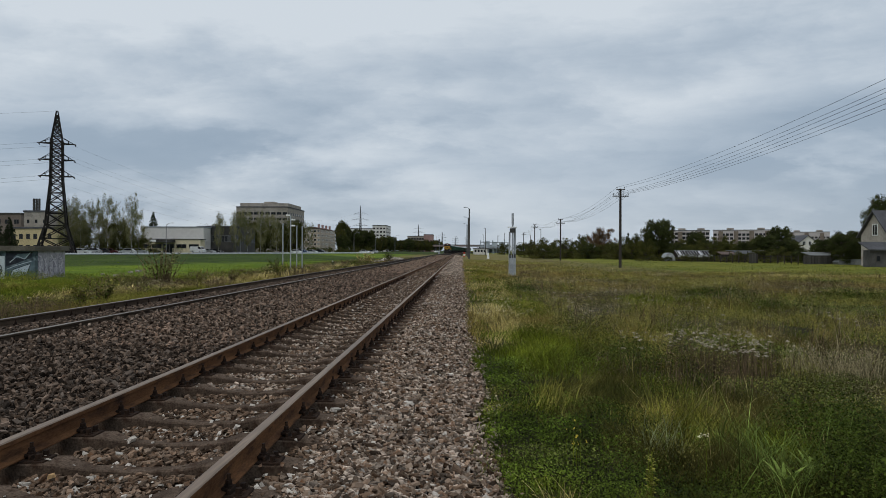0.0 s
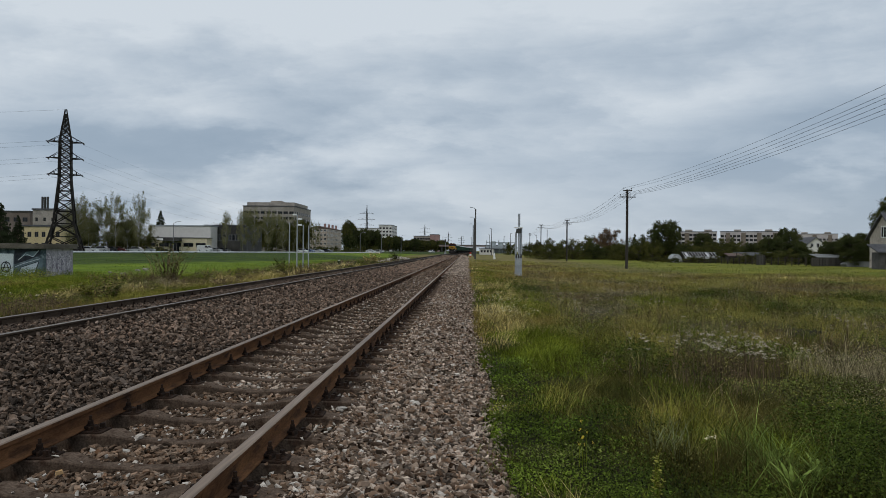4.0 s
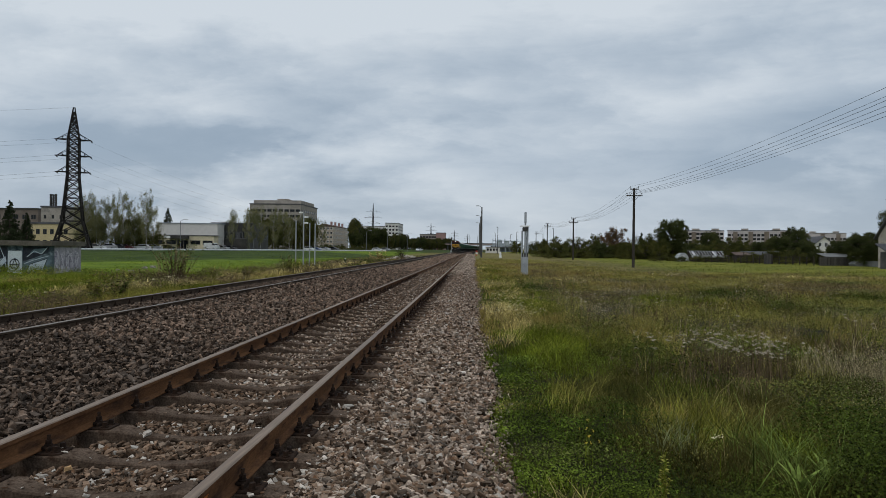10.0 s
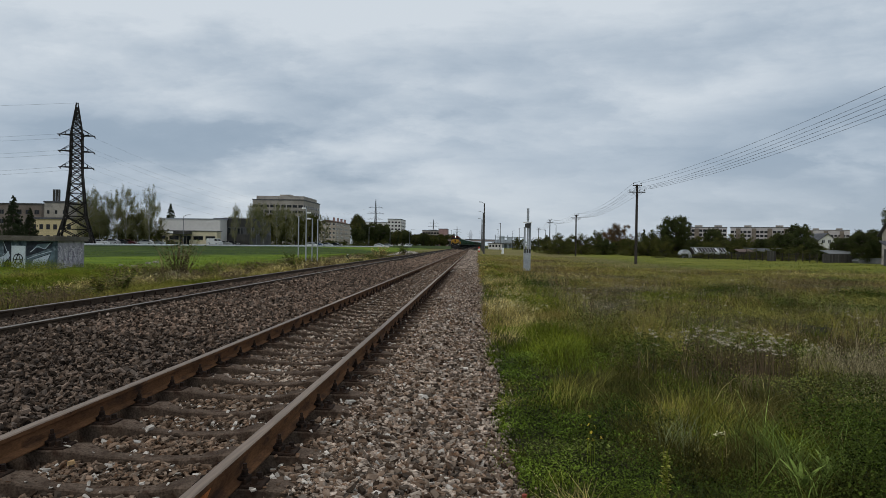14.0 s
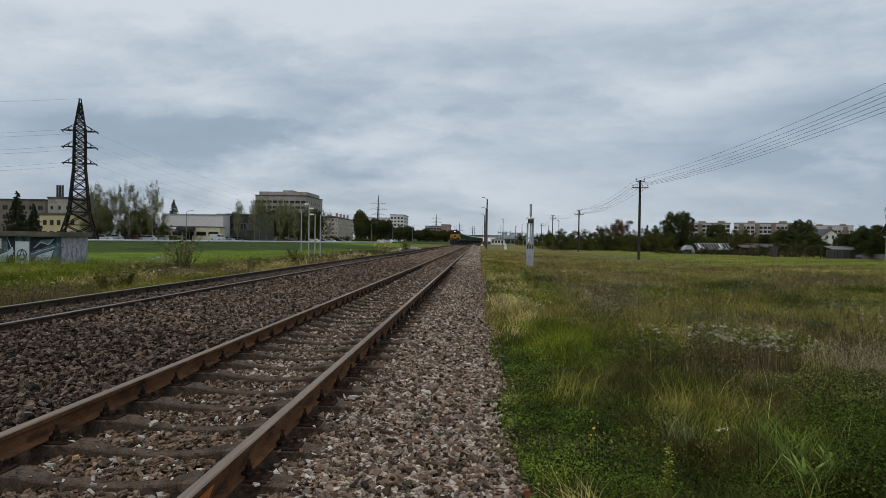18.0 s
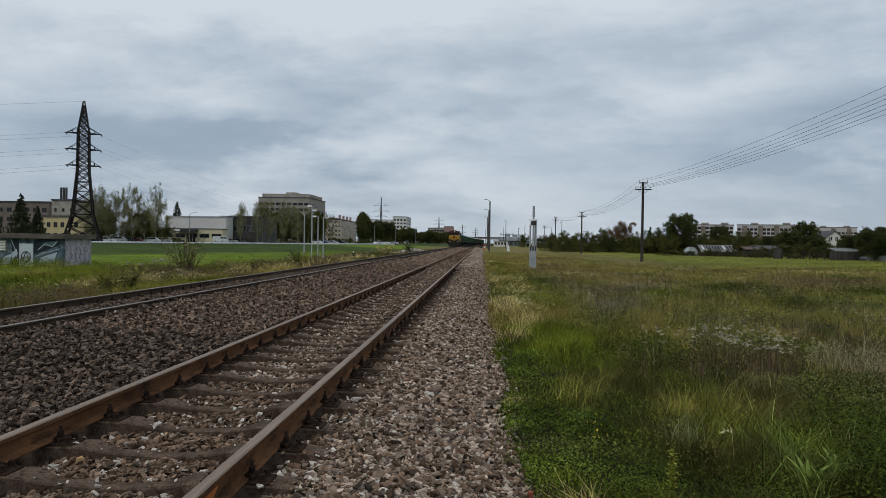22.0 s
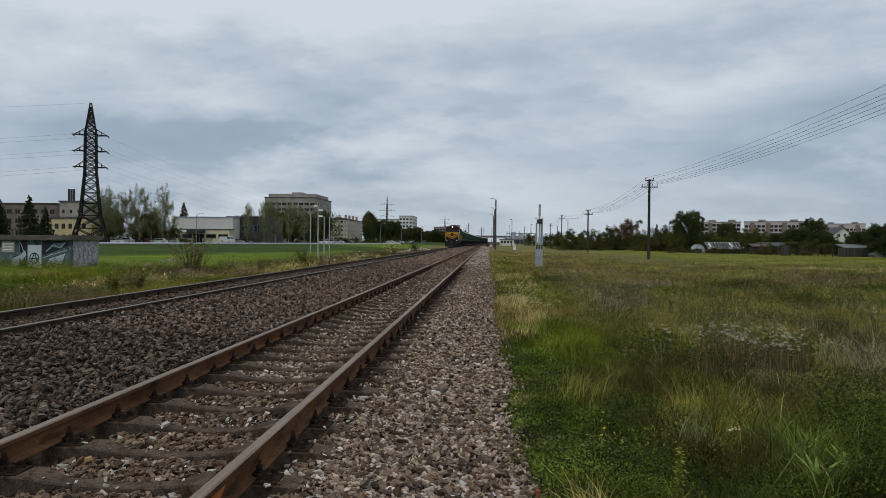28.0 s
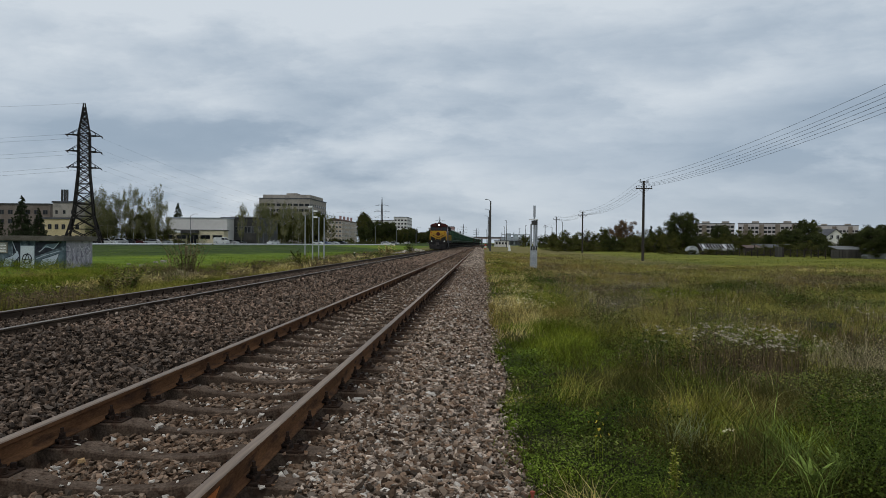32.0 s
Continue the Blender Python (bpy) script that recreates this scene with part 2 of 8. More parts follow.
class MB:
    """Collects faces for one mesh."""

    def __init__(self):
        self.v, self.f, self.mi = [], [], []

    def add(self, vs, fs, mi=0):
        n = len(self.v)
        self.v += [tuple(p) for p in vs]
        self.f += [tuple(i + n for i in f) for f in fs]
        self.mi += [mi] * len(fs)
        return self

    def box(self, x0, y0, z0, x1, y1, z1, mi=0):
        vs = [(x, y, z) for z in (z0, z1) for x, y in ((x0, y0), (x1, y0), (x1, y1), (x0, y1))]
        return self.add(vs, [(3, 2, 1, 0), (4, 5, 6, 7), (0, 1, 5, 4), (1, 2, 6, 5), (2, 3, 7, 6), (3, 0, 4, 7)], mi)

    def cbox(self, x0, y0, z0, x1, y1, z1, c=0.01, mi=0):
        """A box with chamfered upright and top edges."""
        r = lambda a: [(x0 + a, y0 + c), (x0 + c, y0 + a), (x1 - c, y0 + a), (x1 - a, y0 + c), (x1 - a, y1 - c), (x1 - c, y1 - a), (x0 + c, y1 - a), (x0 + a, y1 - c)]
        vs = [(*p, z) for z, a in ((z0, 0), (z1 - c, 0), (z1, c * 0.7)) for p in r(a)]
        fs = [tuple(range(7, -1, -1)), tuple(range(16, 24))]
        for k in (0, 8):
            fs += [(k + i, k + (i + 1) % 8, k + 8 + (i + 1) % 8, k + 8 + i) for i in range(8)]
        return self.add(vs, fs, mi)

    def tube(self, a, b, r1, r2=None, n=8, mi=0, caps=True):
        a, b = Vector(a), Vector(b)
        r2 = r1 if r2 is None else r2
        d = (b - a).normalized()
        u = d.orthogonal().normalized()
        w = d.cross(u)
        vs = [p + (u * math.cos(t) + w * math.sin(t)) * r for p, r in ((a, r1), (b, r2)) for t in (2 * math.pi * i / n for i in range(n))]
        fs = [(i, (i + 1) % n, n + (i + 1) % n, n + i) for i in range(n)]
        if caps:
            fs += [tuple(range(n - 1, -1, -1)), tuple(range(n, 2 * n))]
        return self.add(vs, fs, mi)

    def beam(self, a, b, s, mi=0):
        """A square bar from a to b."""
        return self.tube(a, b, s * 0.7, s * 0.7, 4, mi)

    def prism(self, prof, a0, a1, axis="y", mi=0, caps=True):
        """A closed profile pushed along an axis: prof in (x, z) for y, (y, z) for x, (x, y) for z."""
        n = len(prof)
        put = {"y": lambda p, s: (p[0], s, p[1]), "x": lambda p, s: (s, p[0], p[1]), "z": lambda p, s: (p[0], p[1], s)}[axis]
        vs = [put(p, s) for s in (a0, a1) for p in prof]
        fs = [(i, (i + 1) % n, n + (i + 1) % n, n + i) for i in range(n)]
        if caps:
            fs += [tuple(range(n - 1, -1, -1)), tuple(range(n, 2 * n))]
        return self.add(vs, fs, mi)

    def pipe(self, pts, r, n=4, mi=0):
        """One unbroken round bar through the points."""
        pts = [Vector(p) for p in pts]
        vs = []
        for i, p in enumerate(pts):
            d = (pts[min(i + 1, len(pts) - 1)] - pts[max(i - 1, 0)]).normalized()
            u = d.cross(Vector((0.3, 0.2, 1.0))).normalized()
            w = d.cross(u)
            vs += [p + (u * math.cos(t) + w * math.sin(t)) * r for t in (2 * math.pi * k / n for k in range(n))]
        fs = [(i * n + k, i * n + (k + 1) % n, i * n + n + (k + 1) % n, i * n + n + k) for i in range(len(pts) - 1) for k in range(n)]
        return self.add(vs, fs + [tuple(range(n - 1, -1, -1)), tuple(range(len(vs) - n, len(vs)))], mi)

    def bead(self, a, b, radii, n=8, mi=0):
        """One turned piece from a to b whose rings have the radii given."""
        a, b = Vector(a), Vector(b)
        d = (b - a).normalized()
        u = d.orthogonal().normalized()
        w = d.cross(u)
        m = len(radii)
        vs = [a.lerp(b, k / (m - 1)) + (u * math.cos(t) + w * math.sin(t)) * r for k, r in enumerate(radii) for t in (2 * math.pi * i / n for i in range(n))]
        fs = [(k * n + i, k * n + (i + 1) % n, (k + 1) * n + (i + 1) % n, (k + 1) * n + i) for k in range(m - 1) for i in range(n)]
        return self.add(vs, fs + [tuple(range(n - 1, -1, -1)), tuple(range((m - 1) * n, m * n))], mi)

    def quad(self, a, b, c, d, mi=0):
        return self.add([a, b, c, d], [(0, 1, 2, 3)], mi)

    def mesh(self, name, *mats, smooth=False):
        me = bpy.data.meshes.new(name)
        me.from_pydata(self.v, [], self.f)
        for m in mats:
            me.materials.append(m)
        if len(mats) > 1:
            me.polygons.foreach_set("material_index", self.mi)
        bm = bmesh.new()
        bm.from_mesh(me)
        bmesh.ops.recalc_face_normals(bm, faces=bm.faces)
        bm.to_mesh(me)
        bm.free()
        if smooth:
            me.polygons.foreach_set("use_smooth", [True] * len(me.polygons))
        return me


def part(name, mb, material, parent=None, label="", at=None, smooth=False):
    """One mesh object under a thing or a part."""
    mats = material if isinstance(material, (list, tuple)) else (material,)
    data = mb.mesh(name, *mats, smooth=smooth) if isinstance(mb, MB) else mb
    ob = new(name, data)
    ob.parent = parent
    if at is not None:
        ob.matrix_basis = at if isinstance(at, Matrix) else Matrix.Translation(at)
    if label:
        ob["label"] = label
    return ob


def thing(name, label, category, at=None, group="", kind=""):
    ob = new(name)
    ob.empty_display_size = 0.1
    if at is not None:
        ob.matrix_basis = at if isinstance(at, Matrix) else Matrix.Translation(at)
    return tagged(ob, label, category, group, kind)


def fast_mesh(name, verts, loops, sizes, material, smooth=False):
    """A mesh from arrays: verts (n, 3), corner indices, corners of each face."""
    me = bpy.data.meshes.new(name)
    me.vertices.add(len(verts))
    me.vertices.foreach_set("co", np.ascontiguousarray(verts, dtype=np.float32).ravel())
    me.loops.add(len(loops))
    me.loops.foreach_set("vertex_index", np.ascontiguousarray(loops, dtype=np.int32))
    starts = np.concatenate([[0], np.cumsum(sizes)[:-1]]).astype(np.int32)
    me.polygons.add(len(sizes))
    me.polygons.foreach_set("loop_start", starts)
    me.polygons.foreach_set("use_smooth", np.full(len(sizes), smooth))
    me.materials.append(material)
    me.update(calc_edges=True)
    return me


# ---- lie of the land ----
def bend(y):
    """Sideways drift of both tracks, which swing gently to +x far off."""
    y = np.asarray(y, float)
    d = np.clip(y - 200, 0, 450)
    return 7e-5 * d * d + 0.063 * np.clip(y - 650, 0, None)


def sstep(v, a, b):
    t = np.clip((np.asarray(v, float) - a) / (b - a), 0, 1)
    return t * t * (3 - 2 * t)


def road_side(x, y):
    """Metres beyond the heating pipe beside the road; negative on the lawn."""
    return (np.asarray(x, float) + 82) * -0.936 + (np.asarray(y, float) - 150) * 0.352


def road_at(s, d):
    """A point s metres along the road from its bend near the pylon, d metres beyond the pipe."""
    return -82 + 0.352 * s - 0.936 * d, 150 + 0.936 * s + 0.352 * d


def land(x, y):
    """Height of the ground sheet."""
    x, y = np.asarray(x, float), np.asarray(y, float)
    u = x - bend(y)
    z = np.where(u > -4, -0.36 - 0.16 * sstep(u, 0.3, 4), 0)
    left = -0.42 - 0.34 * sstep(-u, 9.8, 14) + 0.72 * sstep(road_side(x, y), -62, -4) * sstep(-u, 12, 42)
    z = np.where(u <= -4, left, z)
    bed = sstep(u, -10.0, -9.4) * (1 - sstep(u, -0.1, 0.35))
    z = z - 0.35 * bed
    wob = 0.035 * np.sin(x * 1.3 + 0.7 * y) + 0.04 * np.sin(0.41 * x - 0.53 * y + 1) + 0.03 * np.sin(2.1 * y + 0.9 * x)
    return z + wob * (1 - bed) * np.clip((np.abs(u + 4.8) - 4.8) / 2, 0, 1)


def axis_steps(fine, step, far, growth):
    out, s = list(np.arange(0, fine, step)), step
    while out[-1] < far:
        s *= growth
        out.append(out[-1] + s)
    return np.array(out)


def ground_material():
    # soil colour is darkened to stand in for shade between the blades
    m = pbr("shaded_meadow_soil", (0.014, 0.015, 0.005), (0.028, 0.024, 0.010), 0.35, 0.95, 0.6, 9, c3=(0.04, 0.032, 0.016), world_pos=True, spec=0.1)
    nt = m.node_tree
    N, L = nt.nodes.new, nt.links.new
    p = nt.nodes["Principled BSDF"]
    base = p.inputs["Base Color"].links[0].from_socket
    pos = N("ShaderNodeNewGeometry").outputs["Position"]
    sep = N("ShaderNodeSeparateXYZ")
    L(pos, sep.inputs[0])
    nz = N("ShaderNodeTexNoise")
    nz.inputs["Scale"].default_value, nz.inputs["Detail"].default_value = 0.12, 5
    L(pos, nz.inputs["Vector"])
    add = N("ShaderNodeMath")
    add.operation = "MULTIPLY_ADD"
    L(nz.outputs[0], add.inputs[0])
    add.inputs[1].default_value = 9.0
    L(sep.outputs[0], add.inputs[2])

    def zone(sock, a, b, col, prev):
        r = N("ShaderNodeMapRange")
        r.interpolation_type = "SMOOTHSTEP"
        r.inputs[1].default_value, r.inputs[2].default_value = a, b
        L(sock, r.inputs[0])
        n2 = N("ShaderNodeTexNoise")
        n2.inputs["Scale"].default_value, n2.inputs["Detail"].default_value = 0.22, 8
        vm = N("ShaderNodeMapping")
        vm.inputs["Scale"].default_value = (0.35, 1.0, 1.0)
        L(pos, vm.inputs[0])
        L(vm.outputs[0], n2.inputs["Vector"])
        n2.inputs["Roughness"].default_value = 0.65
        cr = N("ShaderNodeMapRange")
        cr.inputs[1].default_value, cr.inputs[2].default_value = 0.34, 0.66
        L(n2.outputs[0], cr.inputs[0])
        x = N("ShaderNodeMix")
        x.data_type = "RGBA"
        x.inputs[6].default_value, x.inputs[7].default_value = (*col[0], 1), (*col[1], 1)
        L(cr.outputs[0], x.inputs[0])
        y = N("ShaderNodeMix")
        y.data_type = "RGBA"
        L(r.outputs[0], y.inputs[0])
        L(prev, y.inputs[6])
        L(x.outputs[2], y.inputs[7])
        return y.outputs[2]

    # seen from far, the standing growth hides the soil
    deep = N("ShaderNodeMath")
    deep.operation = "MULTIPLY_ADD"
    L(nz.outputs[0], deep.inputs[0])
    deep.inputs[1].default_value = 14.0
    L(sep.outputs[1], deep.inputs[2])
    base = zone(deep.outputs[0], 24, 60, ((0.10, 0.09, 0.026), (0.22, 0.18, 0.062)), base)
    # the mown lawn beyond the far track, and the mown strip at the far side of the meadow
    col = zone(add.outputs[0], -12, -19, ((0.060, 0.108, 0.006), (0.168, 0.226, 0.013)), base)
    # the lawn is rougher and darker on the slope up to the road
    slope = N("ShaderNodeVectorMath")
    slope.operation = "DOT_PRODUCT"
    slope.inputs[1].default_value = (-0.936, 0.352, 0.0)
    L(pos, slope.inputs[0])
    edge = N("ShaderNodeMath")
    edge.operation = "MULTIPLY_ADD"
    L(nz.outputs[0], edge.inputs[0])
    edge.inputs[1].default_value = 26.0
    L(slope.outputs["Value"], edge.inputs[2])
    near = N("ShaderNodeMapRange")
    near.inputs[1].default_value, near.inputs[2].default_value = 165, 215
    near.inputs[3].default_value, near.inputs[4].default_value = 0, 60
    L(sep.outputs[1], near.inputs[0])
    less = N("ShaderNodeMath")
    less.operation = "SUBTRACT"
    L(edge.outputs[0], less.inputs[0])
    L(near.outputs[0], less.inputs[1])
    col = zone(less.outputs[0], 76, 88, ((0.016, 0.034, 0.005), (0.062, 0.092, 0.012)), col)
    far = N("ShaderNodeMath")
    far.operation = "MULTIPLY_ADD"
    L(nz.outputs[0], far.inputs[0])
    far.inputs[1].default_value = 30.0
    L(sep.outputs[1], far.inputs[2])
    both = N("ShaderNodeMath")
    both.operation = "MULTIPLY"
    ry = N("ShaderNodeMapRange")
    ry.inputs[1].default_value, ry.inputs[2].default_value = 62, 72
    L(far.outputs[0], ry.inputs[0])
    rx = N("ShaderNodeMapRange")
    rx.inputs[1].default_value, rx.inputs[2].default_value = 15, 24
    L(sep.outputs[0], rx.inputs[0])
    L(ry.outputs[0], both.inputs[0])
    L(rx.outputs[0], both.inputs[1])
    col = zone(both.outputs[0], 0.2, 0.9, ((0.088, 0.108, 0.010), (0.20, 0.195, 0.028)), col)
    L(col, p.inputs["Base Color"])
    return m


def ground_sheet():
    px = axis_steps(24, 0.5, 4200, 1.13)
    xs = np.concatenate([-px[:0:-1], px]) - 4.8
    ys = np.concatenate([-axis_steps(6, 1.5, 4200, 1.35)[:0:-1], axis_steps(70, 0.8, 4200, 1.10)])
    gx, gy = np.meshgrid(xs, ys)
    v = np.stack([gx, gy, land(gx, gy)], -1).reshape(-1, 3)
    nx, ny = len(xs), len(ys)
    a = (np.arange(ny - 1)[:, None] * nx + np.arange(nx - 1)).ravel()
    loops = np.stack([a, a + 1, a + 1 + nx, a + nx], -1).ravel()
    ob = new("ground", fast_mesh("ground", v, loops, np.full(len(a), 4), ground_material(), True))
    tagged(ob, "rough meadow and mown lawn on flat land", "ground", kind="structure")


ground_sheet()

# ---- ballast ----
BED = [(0.55, -0.62), (0.28, -0.40), (0.0, -0.32), (-0.5, -0.24), (-0.95, -0.20), (-1.25, -0.225), (-1.5, -0.28), (-2.2, -0.282), (-2.9, -0.28), (-3.15, -0.235), (-3.5, -0.20),
       (-4.3, -0.22), (-5.2, -0.20), (-6.0, -0.18), (-6.5, -0.135), (-6.72, -0.14), (-6.95, -0.17), (-7.6, -0.15), (-8.3, -0.17), (-9.0, -0.25), (-9.6, -0.42), (-10.2, -0.85)]


def bed_z(x):
    return np.interp(-np.asarray(x, float), [-p[0] for p in BED], [p[1] for p in BED])


def ballast_bed():
    ys = np.concatenate([-axis_steps(2, 1, 60, 1.4)[:0:-1], axis_steps(40, 0.5, 1800, 1.08)])
    xs = np.array([p[0] for p in BED])
    xs = np.unique(np.concatenate([xs, np.linspace(-9.6, 0.2, 50)]))[::-1]
    gx, gy = np.meshgrid(xs, ys)
    gz = bed_z(gx) - np.where(gy < 2.5, 0.045, 0.075 * (gy < 60)) + 0.012 * np.sin(gx * 5 + gy * 3) + 0.012 * np.sin(gy * 7.3 - gx * 4)
    v = np.stack([gx + bend(gy) + 0.05 * np.sin(gy * 1.7) * (gx > 0.1), gy, gz], -1).reshape(-1, 3)
    nx, ny = len(xs), len(ys)
    a = (np.arange(ny - 1)[:, None] * nx + np.arange(nx - 1)).ravel()
    loops = np.stack([a + nx, a + nx + 1, a + 1, a], -1).ravel()
    # near-black colour: the shade in the gaps between stones is put into the bed
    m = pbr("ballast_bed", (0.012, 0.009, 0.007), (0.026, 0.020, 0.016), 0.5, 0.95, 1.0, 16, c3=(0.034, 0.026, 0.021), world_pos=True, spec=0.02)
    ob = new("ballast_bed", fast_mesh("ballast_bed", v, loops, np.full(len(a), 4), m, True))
    tagged(ob, "trackbed under two railway tracks, coloured near-black for the shade between stones", "trackbed", kind="structure")


ballast_bed()


def broken_shapes(count):
    """Blocky chipped stones with flat faces: hulls of jittered cuboids, about one unit across."""
    g, out = random.Random(17), []
    for k in range(count):
        bm = bmesh.new()
        cut = g.uniform(0.28, 0.55)
        for x in (-1, 1):
            for y in (-1, 1):
                for z in (-1, 1):
                    bm.verts.new((x * g.uniform(1 - cut * 1.6, 1), y * g.uniform(1 - cut * 1.6, 1), z * g.uniform(1 - cut * 1.4, 1)))
        for q in range(g.choice((0, 1, 2))):
            bm.verts.new((g.uniform(-1.25, 1.25), g.uniform(-0.5, 0.5), g.uniform(-0.5, 0.5)))
        bmesh.ops.convex_hull(bm, input=bm.verts)
        bmesh.ops.delete(bm, geom=[v for v in bm.verts if not v.link_faces], context="VERTS")
        bm.verts.index_update()
        out.append((np.array([v.co[:] for v in bm.verts]) * 0.8, np.array([[v.index for v in f.verts] for f in bm.faces])))
        bm.free()
    return out


SHAPES = broken_shapes(28)


def spin(n):
    """n random turns."""
    q = rng.normal(size=(n, 4))
    q /= np.linalg.norm(q, axis=1)[:, None]
    w, x, y, z = q.T
    return np.stack([np.stack([1 - 2 * (y * y + z * z), 2 * (x * y - z * w), 2 * (x * z + y * w)], -1),
                     np.stack([2 * (x * y + z * w), 1 - 2 * (x * x + z * z), 2 * (y * z - x * w)], -1),
                     np.stack([2 * (x * z - y * w), 2 * (y * z + x * w), 1 - 2 * (x * x + y * y)], -1)], 1)


def lying(n, tilt):
    """n turns about the upright, each leaned over by a random few degrees."""
    a, b, t = rng.uniform(0, 2 * np.pi, n), rng.uniform(0, 2 * np.pi, n), np.abs(rng.normal(0, tilt, n))
    z, o = 0 * a, 1 + 0 * a
    about = lambda q: np.stack([np.stack([np.cos(q), -np.sin(q), z], -1), np.stack([np.sin(q), np.cos(q), z], -1), np.stack([z, z, o], -1)], 1)
    lean = np.stack([np.stack([o, z, z], -1), np.stack([z, np.cos(t), -np.sin(t)], -1), np.stack([z, np.sin(t), np.cos(t)], -1)], 1)
    return about(b) @ lean @ about(a)


def stones(name, label, where, sizes, material, tilt=0.65):
    """Broken stones of the given radii, lying mostly on their flat sides at the places given."""
    n = len(where)
    turn = lying(n, tilt)
    size = np.stack([rng.uniform(1.0, 1.9, n), rng.uniform(0.65, 1.1, n), rng.uniform(0.36, 0.72, n)], -1) * sizes[:, None]
    kind = rng.integers(0, len(SHAPES), n)
    vs, fs, base = [], [], 0
    for k, (v, f) in enumerate(SHAPES):
        pick = np.flatnonzero(kind == k)
        q = np.einsum("nij,nkj->nki", turn[pick], v[None] * size[pick][:, None]) + where[pick][:, None]
        vs.append(q.reshape(-1, 3))
        fs.append((f[None] + base + len(v) * np.arange(len(pick))[:, None, None]).reshape(-1, 3))
        base += len(v) * len(pick)
    loops = np.concatenate(fs)
    ob = new(name, fast_mesh(name, np.concatenate(vs), loops.ravel(), np.full(len(loops), 3), material))
    return tagged(ob, label, "ballast", kind="stuff")


# top of a sleeper from its middle outwards: a low middle, raised rail seats, sloping ends
SLEEPER_X = [-1.35, -1.30, -1.08, -0.50, -0.41, -0.30, 0.0, 0.30, 0.41, 0.50, 1.08, 1.30, 1.35]
SLEEPER_TOP = [-0.05, -0.02, 0.012, 0.016, -0.014, -0.032, -0.046, -0.032, -0.014, 0.016, 0.012, -0.02, -0.05]
SLEEPER_HALF = [0.085, 0.095, 0.10, 0.10, 0.078, 0.058, 0.05, 0.058, 0.078, 0.10, 0.10, 0.095, 0.085]
SEAT_Z = -0.177


TRACK_X, GAUGE = -2.215, 1.592
FAR_X = -7.62


FIRST, PITCH = 1.43, 0.622


def lay_stones():
    def scatter(n, x0, x1, y0, y1, r0, r1, sink=0.25, spare=0.0, lift=0.45):
        """Thinner with distance. spare: the share that is kept on top of the near track's sleepers."""
        y = y0 * (y1 / y0) ** rng.random(n) if y0 > 0 else rng.uniform(y0, y1, n)
        x = rng.uniform(x0, x1, n)
        r = (r0 + (r1 - r0) * rng.random(n) ** 1.6) * (1 + 0.012 * np.clip(y - 8, 0, None))
        off = np.abs((y - FIRST + PITCH / 2) % PITCH - PITCH / 2)
        hid = (np.abs(x - TRACK_X) < 1.34) & (off < np.interp(x - TRACK_X, SLEEPER_X, SLEEPER_HALF) + 0.012)
        over = spare + (0.75 - 0.55 * sstep(y, 9, 14)) * sstep(np.abs(x - TRACK_X), 1.0, 1.25) + 0.95 * sstep(y, 7, 15) * (np.abs(x - TRACK_X) < 0.62) if spare else 0
        keep = ~hid | (rng.random(n) < over)
        x, y, r, hid = x[keep], y[keep], np.where(hid, (0.6 + 0.35 * sstep(y, 8, 14)) * r, r)[keep], hid[keep]
        for c in (TRACK_X, FAR_X):
            for s in (-1, 1):
                d = x - (c + s * GAUGE / 2)
                x = np.where(np.abs(d) < 0.10, x + np.sign(d) * 0.12, x)
        x = x + 0.1 * np.sin(y * 1.7) * sstep(x, -0.6, 0.1)
        z = bed_z(x) + r * rng.uniform(-sink, lift, len(x)) + 0.02 * (np.abs(x - TRACK_X) < 0.62)
        z = np.where(hid, np.maximum(z, SEAT_Z + np.interp(x - TRACK_X, SLEEPER_X, SLEEPER_TOP) + 0.3 * r), z)
        return np.stack([x, y, z], -1), r

    p, r = scatter(14000, -6.5, -3.15, 10, 52, 0.018, 0.040, lift=2.1)
    stones("ballast_stones", "reddish brown crushed stone between the tracks", p, r, M["stone_red"], 1.1)
    p, r = scatter(33000, -6.78, -3.15, 4.3, 48, 0.016, 0.040, 0.9, lift=1.9)
    stones("ballast_stones", "dark dusty crushed stone heaped between the tracks", p, r, M["stone_dark"], 1.1)
    p, r = scatter(34000, -2.95, -1.5, 3.0, 45, 0.011, 0.031, 0.3, 0.03, 0.9)
    stones("ballast_stones", "brownish crushed stone lying among the sleepers", p, r, M["stone_mid"])
    p, r = scatter(6000, -1.34, -0.8, 3.0, 40, 0.014, 0.034, 0.5, 0.12)
    stones("ballast_stones", "brownish crushed stone beside the near rail", p, r, M["stone_mid"])
    p, r = scatter(25000, -1.05, 0.24, 3.0, 45, 0.013, 0.034, 0.25, 0.3)
    stones("ballast_stones", "pale grey crushed stone on the track shoulder", p, r, M["stone_light"])
    p, r = scatter(13000, -1.0, 0.26, 3.0, 45, 0.012, 0.036, 0.25, 0.3, 0.9)
    stones("ballast_stones", "darker brownish stones in the track shoulder", p, r, M["stone_mid"])
    p, r = scatter(2600, 0.1, 0.5, 3.2, 30, 0.014, 0.03, 0.2)
    p[:, 2] = np.maximum(p[:, 2], land(p[:, 0], p[:, 1]) - 0.3 * r)
    keep = rng.random(len(r)) < 1 - sstep(p[:, 0], 0.2, 0.48)
    stones("ballast_stones", "loose pale stones strayed into the edge of the grass", p[keep], r[keep], M["stone_light"])
    p, r = scatter(9000, -2.95, -1.45, 7.0, 52, 0.014, 0.032, 0.0, 0.05, 1.2)
